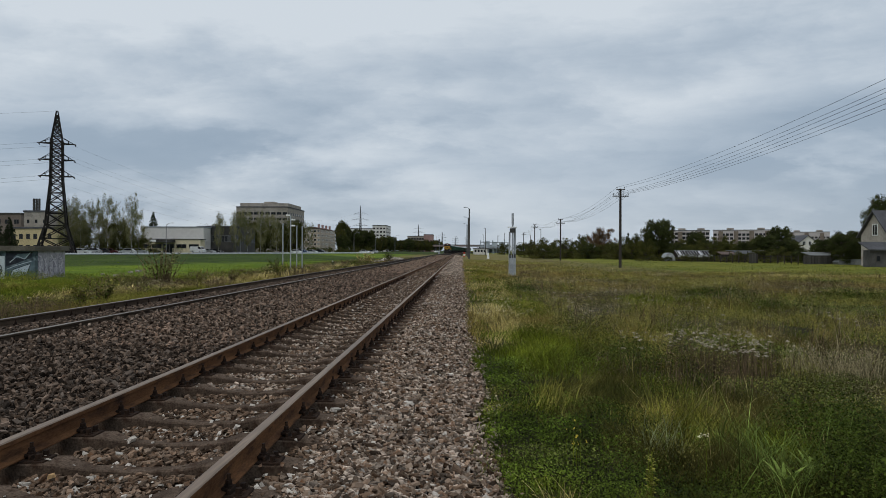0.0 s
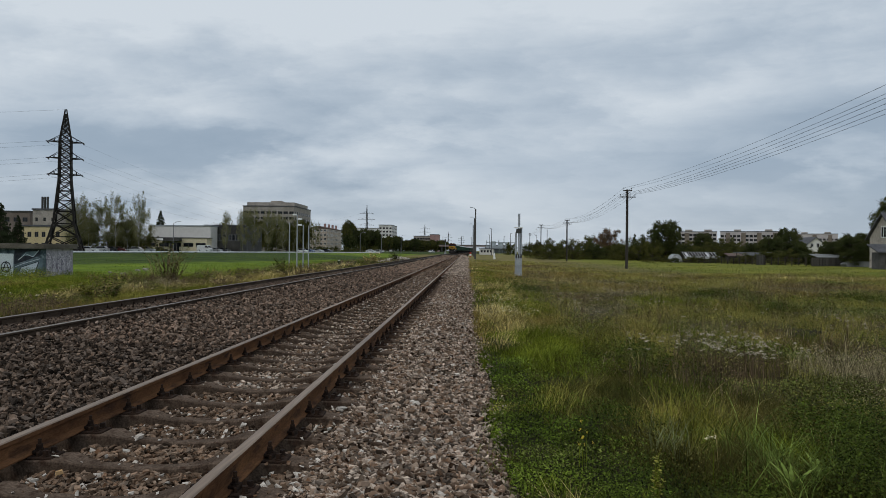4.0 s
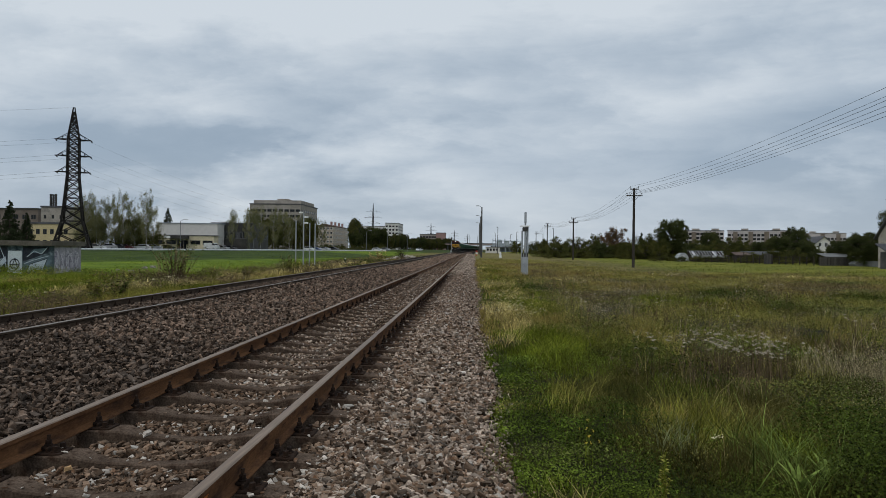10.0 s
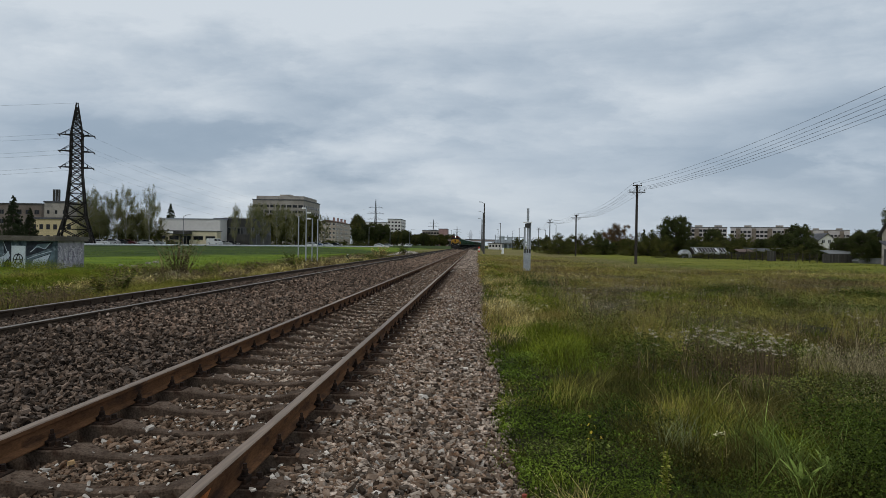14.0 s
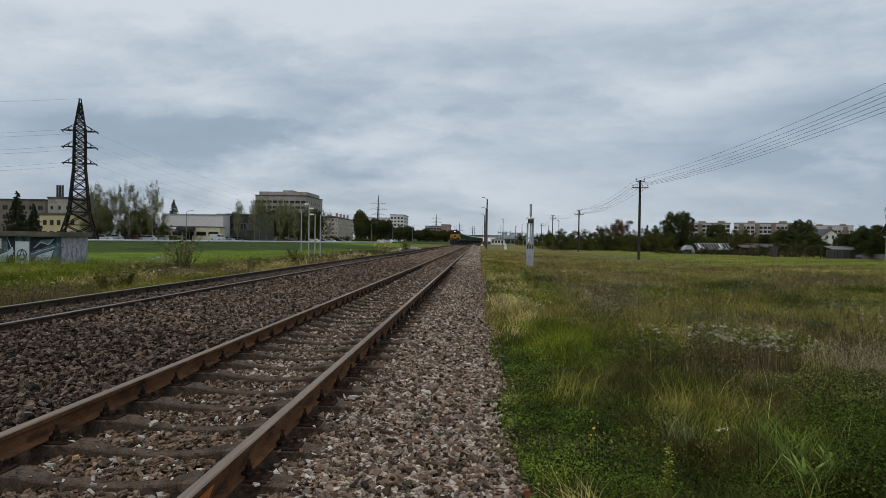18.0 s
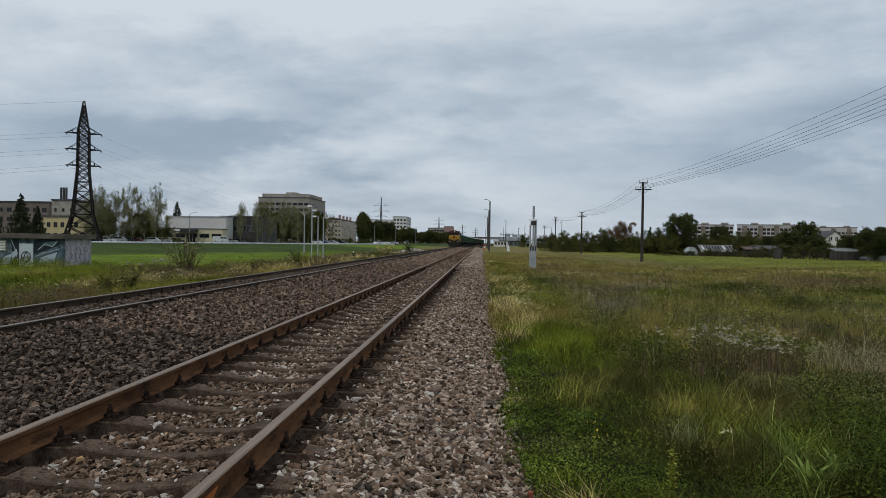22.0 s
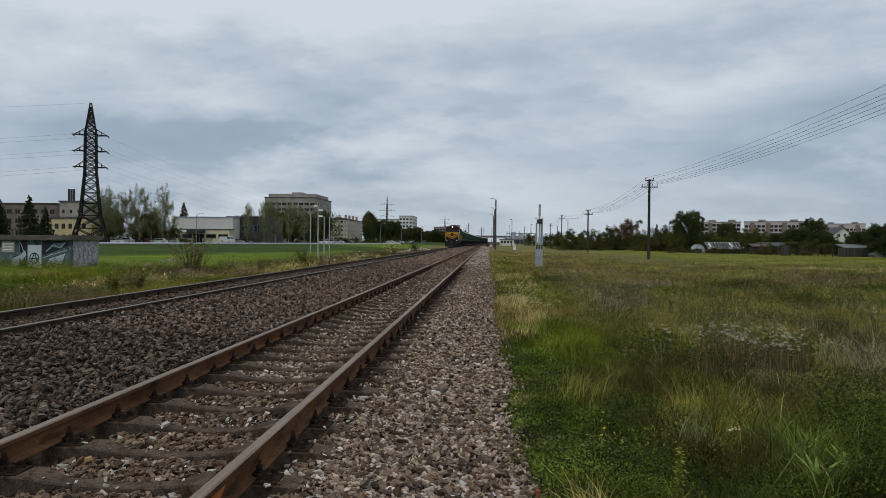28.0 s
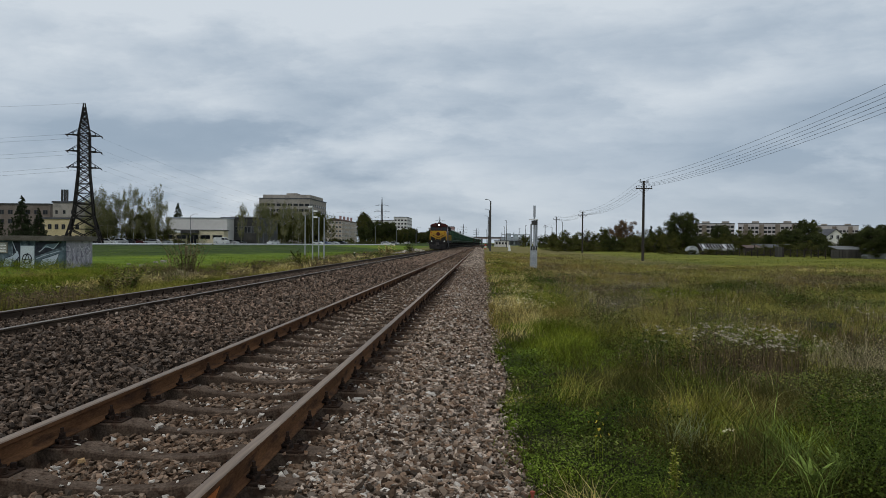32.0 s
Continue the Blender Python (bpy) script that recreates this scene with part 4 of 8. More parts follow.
def bank_patches():
    """The same on the bank beyond the far track: fading grass, brown stalks, green weeds towards the shed."""
    g = np.random.default_rng(29)
    px, py, ps, y = [], [], [], 9.0
    while y < 150:
        cell = 0.25 + 0.03 * y
        x = -9.85 - g.uniform(0, 0.5) * cell
        while x > -18.5 - (6 if 28 < y < 48 else 0):
            px.append(x + g.normal(0, 0.15) * cell + float(bend(y)))
            py.append(y + g.normal(0, 0.22) * cell)
            ps.append(cell * g.uniform(0.6, 1.25))
            x -= cell * g.uniform(0.55, 0.95)
        y += 0.75 * cell
    px, py, ps = np.array(px), np.array(py), np.array(ps)
    px = np.minimum(px, -9.9 + bend(py))
    names = ("olive", "tan", "rust", "straw", "weed", "lush", "dark", "grey")
    share = (0.8, 1.05, 1.0, 0.2, 0.5, 0.35, 0.5, 0.25)
    score = np.array([w * (0.3 + 1.3 * patchy(px, py, 0.5, 2.3 * k) ** 1.5) + g.uniform(0, 0.7, len(px)) for k, w in enumerate(share)])
    score[5] += 0.9 * sstep(-px, 13.5, 17) * (py < 60)
    score[0] += 0.35 * (py < 32)
    score[5] += 0.6 * (py < 32)
    score[3] = np.where(((px + 14.4) / 1.0) ** 2 + ((py - 27.6) / 0.9) ** 2 < 1, 4, score[3])
    score[2] = np.where(((px + 13.2) / 1.0) ** 2 + ((py - 24.4) / 0.9) ** 2 < 1, 4, score[2])
    return px, py, ps, np.array(names)[score.argmax(0)]


def sward(px, py, ps, kind, where, thin=1.0):
    """Every patch with its plants, taller in its middle and leaning one way."""
    far = 1 + 0.055 * np.clip(py - 6, 0, 70)
    for n, (form, mat, per, h, w, lean, label) in PLANTS.items():
        label, per = label.replace("in the meadow", where), int(per * thin)
        at = np.flatnonzero(kind == n)
        if not len(at):
            continue
        k = len(at) * per
        R = lambda v: np.repeat(v[at], per)
        d = rng.normal(0, 0.5, (k, 2))
        x, y = px[at].repeat(per) + d[:, 0] * R(ps), py[at].repeat(per) + d[:, 1] * R(ps) * 0.8
        mound = np.exp(-0.9 * (d ** 2).sum(1))
        tall = h * rng.uniform(0.7, 1.3, len(at)).repeat(per) * (0.45 + 0.6 * mound) * np.clip(1.08 - R(py) / 150, 0.6, 1)
        if n not in ("straw", "tan"):
            tall *= 0.3 + 0.7 * sstep(np.abs(x), 0.3, 1.5) if form != "leaf" else 0.45 + 0.55 * sstep(np.abs(x), 0.3, 1.3)
        aim = (rng.uniform(0, 2 * np.pi, len(at)).repeat(per) + rng.normal(0, 0.8, k))
        ok = (x > 0.28 + 0.05 * np.sin(y * 1.7) + bend(y)) | (x < -9.75 + bend(y))
        x, y, tall, aim, wide = x[ok], y[ok], tall[ok], aim[ok], ((1.0 if form == "leaf" and n not in ("clover", "low") else 1.25) * w * R(far))[ok]
        m = len(x)
        if form == "leaf":
            p = np.stack([x, y, land(x, y) + tall * rng.random(m) ** 0.45], -1)
            size = wide * rng.uniform(0.6, 1.3, m) * 0.8
            t = rng.uniform(0, 2 * np.pi, m)
            u = np.stack([np.cos(t), np.sin(t), rng.normal(0.1, 0.45, m)], -1) * size[:, None]
            v = np.stack([-np.sin(t), np.cos(t), rng.normal(0, 0.4, m)], -1) * (size * 0.38)[:, None]
            q = np.stack([p, p + u * 0.45 + v, p + u, p + u * 0.45 - v], 1).reshape(-1, 3)
            ob = new("weed_patch" if n != "clover" else "clover_patch", fast_mesh("leaves", q, np.arange(4 * m), np.full(m, 4), M[mat]))
            tagged(ob, label, "weeds", kind="stuff")
        else:
            blades("dead_stems" if form == "stem" else "meadow_grass", label, x, y, tall * rng.uniform(0.5, 1.15, m), wide, lean, M[mat], aim=aim)
        if form in ("stem", "seed"):
            # seed heads at the tips
            pick = rng.random(m) < (0.75 if form == "stem" else 0.3)
            c = np.repeat(np.flatnonzero(pick), 4)
            p = np.stack([x[c], y[c], land(x[c], y[c]) + tall[c] * rng.uniform(0.65, 1.05, len(c))], -1) + rng.normal(0, 0.018, (len(c), 3)) * (wide[c] / w)[:, None]
            a, size = spin(len(c)), wide[c] * (2.0 if form == "stem" else 2.6)
            u, v = a[:, :, 0] * size[:, None], a[:, :, 1] * (size * 0.5)[:, None]
            q = np.stack([p - u, p + v, p + u, p - v], 1).reshape(-1, 3)
            ob = new("seed_heads", fast_mesh("seeds", q, np.arange(4 * len(c)), np.full(len(c), 4), M[mat]))
            tagged(ob, "small dry seed heads on the meadow stems", "weeds", kind="stuff")


def meadow():
    grow = lambda y: 1 + 0.05 * np.clip(y - 6, 0, 60)
    # short undergrowth that hides most of the soil
    x, y = field(30000, 3.4, 120)
    blades("green_grass", "short green undergrowth of the meadow", x, y, rng.uniform(0.04, 0.11, len(x)), 0.006 * grow(y), 0.8, M["clover"])
    x, y = field(13000, 5.5, 120, 0.8)
    blades("olive_grass", "short dull undergrowth of the meadow", x, y, rng.uniform(0.08, 0.26, len(x)), 0.008 * grow(y), 0.9, M["grass_dull"])
    sward(*patches(), "in the meadow", 0.5)
    sward(*bank_patches(), "on the bank", 0.55)
    g = np.random.default_rng(41)
    for n, key, h0, h1, label in ((260, "stem_brown", 0.45, 0.85, "thin dark brown stalks standing over the meadow"), (160, "seed_grey", 0.4, 0.7, "thin faded stalks standing over the meadow")):
        y = 9 * (60 / 9) ** g.random(n)
        x = 1.8 + 0.02 * y + g.random(n) * 0.6 * y
        tufts("tall_stalks", label, x, y, 6, 0.12, g.uniform(h0, h1, n), 0.006 * grow(y), 0.45, M[key])
    # the ragged edge of the grass on the ballast
    x, y = rng.normal(0.27, 0.06, 3400), 3.6 * (24 / 3.6) ** rng.random(3400)
    keep = rng.random(3400) < sstep(patchy(3 * x, 1.6 * y, 1.0, 3.0), 0.25, 0.6)
    x, y = x[keep], y[keep]
    blades("green_grass", "short grass creeping over the edge of the ballast", x, y, rng.uniform(0.03, 0.11, len(x)), 0.006 + 0.0002 * y, 1.0, M["grass_green"], base=bed_z(x) - 0.02)
    y = 11 * (90 / 11) ** rng.random(2600)
    x = 0.30 + np.abs(rng.normal(0, 0.16, 2600)) - 0.12 + bend(y)
    keep = rng.random(2600) < 0.6 * sstep(patchy(2 * x, 0.5 * y, 1.0, 5.0), 0.35, 0.75)
    blades("dry_grass", "dry grass leaning over the edge of the ballast", x[keep], y[keep], rng.uniform(0.08, 0.24, keep.sum()), 0.008 + 0.0004 * y[keep], 1.0, M["grass_gold"], base=bed_z(0 * y[keep] + 0.2) - 0.02)
    # single long stalks close by
    g = np.random.default_rng(5)
    x, y = g.uniform(1.3, 3.9, 18), g.uniform(4.3, 8.5, 18)
    tufts("olive_grass", "long arching grass blades near the path", x, y, 7, 0.05, g.uniform(0.3, 0.5, 18), 0.005 + 0 * x, 1.2, M["grass_olive"])
    x, y = g.uniform(1.6, 3.6, 22), g.uniform(4.6, 9.5, 22)
    tufts("dry_grass", "single pale grass stalks bending over", x, y, 5, 0.05, g.uniform(0.4, 0.6, 22), 0.0045 + 0 * x, 1.0, M["grass_straw"])
    x, y = g.normal(1.72, 0.1, 10), g.normal(5.6, 0.15, 10)
    tufts("dry_grass", "sheaf of faded grey-green blades arching over", x, y, 9, 0.04, g.uniform(0.3, 0.45, 10), 0.006 + 0 * x, 1.0, M["grass_pale"])
    x, y = g.normal(2.5, 0.28, 40), g.normal(5.2, 0.3, 40)
    tufts("green_grass", "pale blue-green long-bladed grass clump", x, y, 14, 0.07, g.uniform(0.32, 0.52, 40), 0.008 + 0 * x, 1.1, M["grass_blue"])


def far_verge():
    x, y = verge(26000, -30, -13, 14, 120)
    keep = rng.random(len(x)) < (1 - sstep(-x, 17, 27)) * 0.7 + 0.3 * patchy(x, y, 0.5, 6) + 0.5 * ((x < -24) & (y > 38) & (y < 46))
    x, y = x[keep], y[keep]
    blades("green_grass", "knee-high green grass and weeds before the shed", x, y, rng.uniform(0.15, 0.45, len(x)) * (0.4 + 0.9 * patchy(x, y, 0.7, 3)), 0.008 * (1 + 0.03 * y), 0.8, M["grass_green"])
    x, y = verge(16000, -17.5, -9.7, 9, 160)
    blades("olive_grass", "rough olive grass on the bank beyond the tracks", x, y, rng.uniform(0.1, 0.3, len(x)), 0.008 * (1 + 0.03 * y), 0.85, M["grass_verge"])
    x, y = verge(26000, -70, -20, 26, 190)
    keep = road_side(x, y) < -2
    x, y = x[keep], y[keep]
    blades("green_grass", "bright green lawn grass", x, y, rng.uniform(0.03, 0.16, len(x)) * (0.3 + patchy(x, y, 0.2, 1.5)), 0.010 * (1 + 0.03 * y), 0.9, M["lawn_grass"])


def shed_weeds():
    """The weeds that hide the foot of the shed."""
    x, y = rng.uniform(-35, -27.4, 130), rng.uniform(40.5, 43.7, 130)
    sprigs("bank_weeds", "tall yellow-green weeds along the foot of the shed", x, y, 90, 0.7 + 0 * x, rng.uniform(0.35, 0.75, 130), 0.06 + 0 * x, M["grass_green"])
    x, y = rng.uniform(-30, -17, 150), rng.uniform(31, 42, 150)
    sprigs("bank_weeds", "olive weeds between the bank and the shed", x, y, 80, 0.8 + 0 * x, rng.uniform(0.2, 0.55, 150), 0.05 + 0 * x, M["grass_olive"])
    x, y = rng.uniform(-27.6, -25.5, 26), rng.uniform(43.5, 47.5, 26)
    sprigs("bank_weeds", "pale weeds beside the shed's corner", x, y, 80, 0.6 + 0 * x, rng.uniform(0.2, 0.5, 26), 0.05 + 0 * x, M["weed_dark"])


def clumps():
    """Single rounded weed clumps that stand out of the bank."""
    g = random.Random(77)
    kinds = (("weed_dark", "dark green leafy clump in the meadow", 0.5), ("weed_dark", "dark green leafy clump in the meadow", 0.45), ("grass_green", "fresh green leafy clump in the meadow", 0.4), ("stem_brown", "rust-brown seeding clump in the meadow", 0.6),
             ("weed_mid", "dull green bushy clump in the meadow", 0.5), ("seed_grey", "pale faded clump in the meadow", 0.5))
    for k in range(46):
        key, label, h = kinds[(k * 5) % len(kinds)]
        y = 17 * (90 / 17) ** g.random()
        x = g.uniform(-16.5, -10.6)
        m = g.randint(2, 5)
        cx, cy = np.array([x + g.gauss(0, 0.5) for _ in range(m)]), np.array([y + g.gauss(0, 0.6) for _ in range(m)])
        one = np.ones(m)
        sprigs("weed_clump", label.replace("in the meadow", "on the bank"), cx, cy, 190, one * g.uniform(0.4, 0.7), one * h * g.uniform(0.9, 1.6), one * (0.016 + 0.0009 * y), M[key], 0.05, 0.5)


def behind():
    """Grass and weeds beside and behind the viewpoint."""
    for n, h0, h1, key, label in ((16000, 0.05, 0.16, "grass_green", "short grass beside the path"), (6000, 0.15, 0.4, "grass_olive", "ageing grass beside the path")):
        x, y = rng.uniform(0.3, 10, n), rng.uniform(-9, 3.6, n)
        blades("green_grass", label, x, y, rng.uniform(h0, h1, n) * (0.5 + 0.5 * sstep(x, 0.6, 2.5)), 0.012 + 0 * x, 0.8, M[key])
        x, y = rng.uniform(-16, -9.7, n // 2), rng.uniform(-9, 10, n // 2)
        blades("green_grass", label + " beyond the tracks", x, y, rng.uniform(h0, h1, n // 2) * 1.5, 0.014 + 0 * x, 0.8, M[key])
    for n, key, label in ((900, "grass_green", "green leafy growth beside the path"), (500, "weed_yellow", "yellow-green leafy growth beside the path")):
        x, y = np.concatenate([rng.uniform(0.35, 10, n), rng.uniform(-16, -9.8, n // 2)]), np.concatenate([rng.uniform(-9, 2.9, n), rng.uniform(-9, 11, n // 2)])
        sprigs("meadow_weeds", label, x, y, 60, 0.4 + 0 * x, rng.uniform(0.06, 0.3, len(x)), 0.04 + 0 * x, M[key])
    x, y = rng.uniform(0.8, 10, 450), rng.uniform(-9, 2.9, 450)
    sprigs("meadow_weeds", "dark broad-leaved weeds beside the path", x, y, 50, 0.5 + 0 * x, rng.uniform(0.15, 0.4, 450), 0.03 + 0 * x, M["weed_dark"])


def flower_heads(name, label, x, y, h, r, petals, material, stem):
    """Flat umbels on thin stalks."""
    n = len(x)
    z = land(x, y) + h
    k = 7
    a = rng.uniform(0, 2 * np.pi, (n, k))
    d = rng.uniform(0.0, 1.0, (n, k)) ** 0.5 * r[:, None]
    c = np.stack([x[:, None] + d * np.cos(a), y[:, None] + d * np.sin(a), z[:, None] + rng.uniform(-0.012, 0.012, (n, k))], -1).reshape(-1, 3)
    s = np.repeat(r * petals, k)
    t = rng.uniform(0, 2 * np.pi, len(c))
    ring = []
    for i in range(5):
        ang = t + 2 * np.pi * i / 5
        ring.append(c + np.stack([np.cos(ang) * s, np.sin(ang) * s, 0.25 * s * np.sin(ang * 2 + t)], -1))
    v = np.stack(ring, 1).reshape(-1, 3)
    ob = new(name, fast_mesh(name, v, np.arange(len(v)), np.full(len(c), 5), material))
    tagged(ob, label, "wildflowers", kind="stuff")
    if stem:
        blades("flower_stems", "thin green stalks under the flower heads", x, y, h + 0.02, 0.006 + 0 * x, 0.03, stem)


def flowers():
    g = np.random.default_rng(11)
    # yarrow in loose groups
    cx = np.concatenate([g.normal(3.65, 0.42, 40), [2.05, 2.2, 2.35, 6.6, 6.9, 7.2], g.uniform(2.2, 13, 60)])
    cy = np.concatenate([g.normal(9.2, 0.42, 40), [8.1, 8.3, 8.2, 12.0, 12.3, 12.2], g.uniform(10.5, 30, 60)])
    per = g.integers(2, 6, len(cx))
    x, y = np.repeat(cx, per) + g.normal(0, 0.13, per.sum()), np.repeat(cy, per) + g.normal(0, 0.13, per.sum())
    ok = (x > 1.3) & (x < 0.62 * y + 0.5)
    x, y = x[ok], y[ok]
    flower_heads("yarrow_flowers", "flat white yarrow heads above the dry grass", x, y, g.uniform(0.52, 0.76, len(x)), g.uniform(0.018, 0.036, len(x)), 0.5, M["petal_grey"], M["stem_brown"])
    x, y = g.normal(1.05, 0.35, 190), g.uniform(14.5, 22, 190)
    ok = x > 0.4
    flower_heads("small_white_flowers", "small cream flowers in the straw strip", x[ok], y[ok], g.uniform(0.22, 0.36, ok.sum()), g.uniform(0.014, 0.025, ok.sum()), 0.5, M["petal_white"], None)
    x, y = g.uniform(-15.5, -10.5, 160), g.uniform(18, 70, 160)
    flower_heads("white_flowers", "pale flower heads on the bank", x, y, g.uniform(0.25, 0.6, 160), g.uniform(0.03, 0.06, 160), 0.45, M["petal_white"], None)
    x, y = g.normal(0.92, 0.06, 9), g.normal(5.2, 0.12, 9)
    flower_heads("yellow_toadflax", "small cluster of yellow flower spikes in the grass", x, y, g.uniform(0.2, 0.34, 9), g.uniform(0.006, 0.011, 9), 0.6, M["petal_yellow"], M["grass_green"])
    x, y = np.array([1.8, 1.78, 1.82]), np.array([5.0, 5.02, 4.98])
    flower_heads("white_flower", "single white flower head in the grass", x, y, np.array([0.40, 0.38, 0.41]), np.array([0.02, 0.016, 0.018]), 0.42, M["petal_white"], M["grass_green"])


def weed_plant(name, label, x, y, h, w, stems, leaf, material, stem_mat, seed=1, leaves=28):
    """A stalky weed: thin branching stems with leaves along them."""
    g = random.Random(seed)
    t = thing(name, label, "weed", (x, y, float(land(x, y)) - 0.02))
    lv = MB()
    for k in range(stems):
        a, q = g.uniform(0, 6.283), g.uniform(0.2, 1.0)
        tip = Vector((math.cos(a) * w / 2 * q, math.sin(a) * w / 2 * q, h * g.uniform(0.6, 1.0)))
        mid = Vector((tip.x * g.uniform(0.3, 0.7), tip.y * g.uniform(0.3, 0.7), tip.z * g.uniform(0.4, 0.6)))
        st = MB().tube((tip.x * 0.1, tip.y * 0.1, 0), mid, leaf * 0.09, leaf * 0.07, 5).tube(mid, tip, leaf * 0.07, leaf * 0.03, 5)
        part("stem", st, stem_mat, t)
        for n in range(leaves):
            p = mid.lerp(tip, g.random() * 1.7 - 0.7)
            b = g.uniform(0, 6.283)
            u = Vector((math.cos(b), math.sin(b), g.uniform(-0.3, 0.6))) * leaf * g.uniform(0.6, 1.2)
            v = Vector((-math.sin(b), math.cos(b), g.uniform(-0.2, 0.2))) * leaf * 0.36
            lv.quad(p, p + u * 0.5 + v, p + u, p + u * 0.5 - v)
    part("leaves", lv, material, t)
    return t


def dock(x, y):
    """Long pale green leaves bending out from one root."""
    t = thing("dock_plant", "pale green dock plant with long pointed leaves", "weed", (x, y, float(land(x, y))))
    g = random.Random(6)
    for k in range(9):
        a, L = g.uniform(0, 6.283), g.uniform(0.2, 0.34)
        mb, prev = MB(), None
        for i in range(6):
            f = i / 5
            c = Vector((math.cos(a) * L * 0.55 * f * (0.4 + 0.6 * f), math.sin(a) * L * 0.55 * f * (0.4 + 0.6 * f), L * (1.15 * f - 0.4 * f * f)))
            wv = Vector((-math.sin(a), math.cos(a), 0)) * 0.016 * math.sin(math.pi * min(0.98, f * 0.9 + 0.08))
            if prev:
                mb.quad(prev[0], prev[1], c + wv, c - wv)
            prev = (c - wv, c + wv)
        part("leaf", mb, M["grass_blue"], t)


def single_weeds():
    weed_plant("horseweed", "pale green horseweed spike with a fluffy head", 1.22, 4.3, 0.5, 0.09, 9, 0.03, M["grass_olive"], M["grass_green"], 2)
    dock(2.35, 4.9)
    dock(2.62, 5.05)
    weed_plant("tall_weed", "tall bushy weed with dull brown-green leaves on the bank", -15.67, 34.72, 2.35, 3.3, 30, 0.16, M["weed_mid"], M["stem_brown"], 3, 22)
    weed_plant("tall_weed", "brown stalky weed gone to seed on the bank", -15.1, 34.2, 2.1, 2.2, 26, 0.11, M["stem_brown"], M["stem_brown"], 31, 16)
    weed_plant("tall_weed", "thin reddish-brown stalks on the bank", -17.2, 36.5, 1.5, 1.6, 18, 0.1, M["stem_brown"], M["stem_brown"], 32, 12)
    weed_plant("tall_weed", "brown seeding weed on the bank", -13.2, 24.5, 0.85, 1.6, 22, 0.07, M["stem_brown"], M["stem_brown"], 4, 16)
    weed_plant("tall_weed", "green bushy weed beside the grey posts", -14.9, 54, 1.5, 2.0, 18, 0.16, M["weed_dark"], M["stem_brown"], 5)
    weed_plant("tall_weed", "tall dry weed on the bank", -12.4, 46, 1.1, 1.6, 16, 0.14, M["grass_olive"], M["stem_brown"], 6)
    weed_plant("tall_weed", "pale dry bush on the bank", -13.0, 92, 1.8, 3.0, 18, 0.25, M["grass_straw"], M["stem_brown"], 7)
    weed_plant("tall_weed", "dull green bush on the bank", -12.0, 112, 1.6, 3.0, 18, 0.28, M["weed_dark"], M["stem_brown"], 8)
    q = random.Random(12)
    for k in range(12):
        weed_plant("tall_weed", "stalky brown and green weed on the bank", q.uniform(-16, -10.8), 17 * (100 / 17) ** q.random(), q.uniform(0.6, 1.2), q.uniform(0.7, 1.5), 12, q.uniform(0.08, 0.14), M[q.choice(("grass_olive", "stem_brown", "weed_dark"))], M["stem_brown"], 20 + k)
    g = np.random.default_rng(3)
    for x, y, sx, sy, n in ((-14.41, 27.43, 0.45, 0.35, 110), (-11.8, 36, 0.6, 2.0, 80), (-12.2, 60, 0.8, 6, 90), (-13.2, 43, 0.6, 2.0, 70), (-15.0, 25, 0.35, 0.3, 40), (-12.6, 29.5, 0.3, 0.4, 40), (-14.2, 39, 0.4, 0.6, 45), (-12.4, 49, 0.5, 1.0, 50), (-14.8, 55, 0.5, 1.0, 50)):
        tufts("olive_grass", "yellow-green grass heap on the bank", g.normal(x - 1.2, sx * 1.6, n // 2), g.normal(y - 2.0, sy * 1.6, n // 2), 16, 0.16, g.uniform(0.25, 0.5, n // 2), 0.014 + 0.0006 * y + np.zeros(n // 2), 0.9, M["grass_olive"])
        tufts("dry_grass", "heap of bright straw-coloured grass on the bank", g.normal(x, sx, n), g.normal(y, sy, n), 16, 0.14, g.uniform(0.3, 0.6, n), 0.02 + 0.0006 * y + np.zeros(n), 0.8, M["grass_straw"])


meadow()
far_verge()
shed_weeds()
clumps()
behind()
flowers()
single_weeds()

# ---- trees ----
M["bark"] = pbr("brown_bark", (0.06, 0.048, 0.038), (0.11, 0.09, 0.07), 3, 0.95, 0.7, 30, stretch=(1, 1, 0.3))
M["birch_bark"] = pbr("birch_bark", (0.26, 0.25, 0.23), (0.42, 0.40, 0.38), 3, 0.85, 0.4, 20, c3=(0.06, 0.055, 0.05), stretch=(1, 1, 2))
M["leaf_dark"] = leafy("dark_tree_leaves", (0.044, 0.055, 0.019), (0.094, 0.104, 0.034), 0.25, 2.0, False)
M["leaf_mid"] = leafy("mixed_tree_leaves", (0.068, 0.075, 0.02), (0.125, 0.118, 0.034), 0.25, 2.0, False)
M["leaf_birch"] = leafy("thinning_birch_leaves", (0.14, 0.145, 0.065), (0.24, 0.22, 0.10), 0.25, 2.0, False)
M["leaf_autumn"] = leafy("reddening_leaves", (0.105, 0.068, 0.036), (0.18, 0.11, 0.055), 0.25, 2.0, False)
M["needle"] = leafy("spruce_needles", (0.032, 0.042, 0.02), (0.055, 0.068, 0.032), 0.25, 2.0, False)


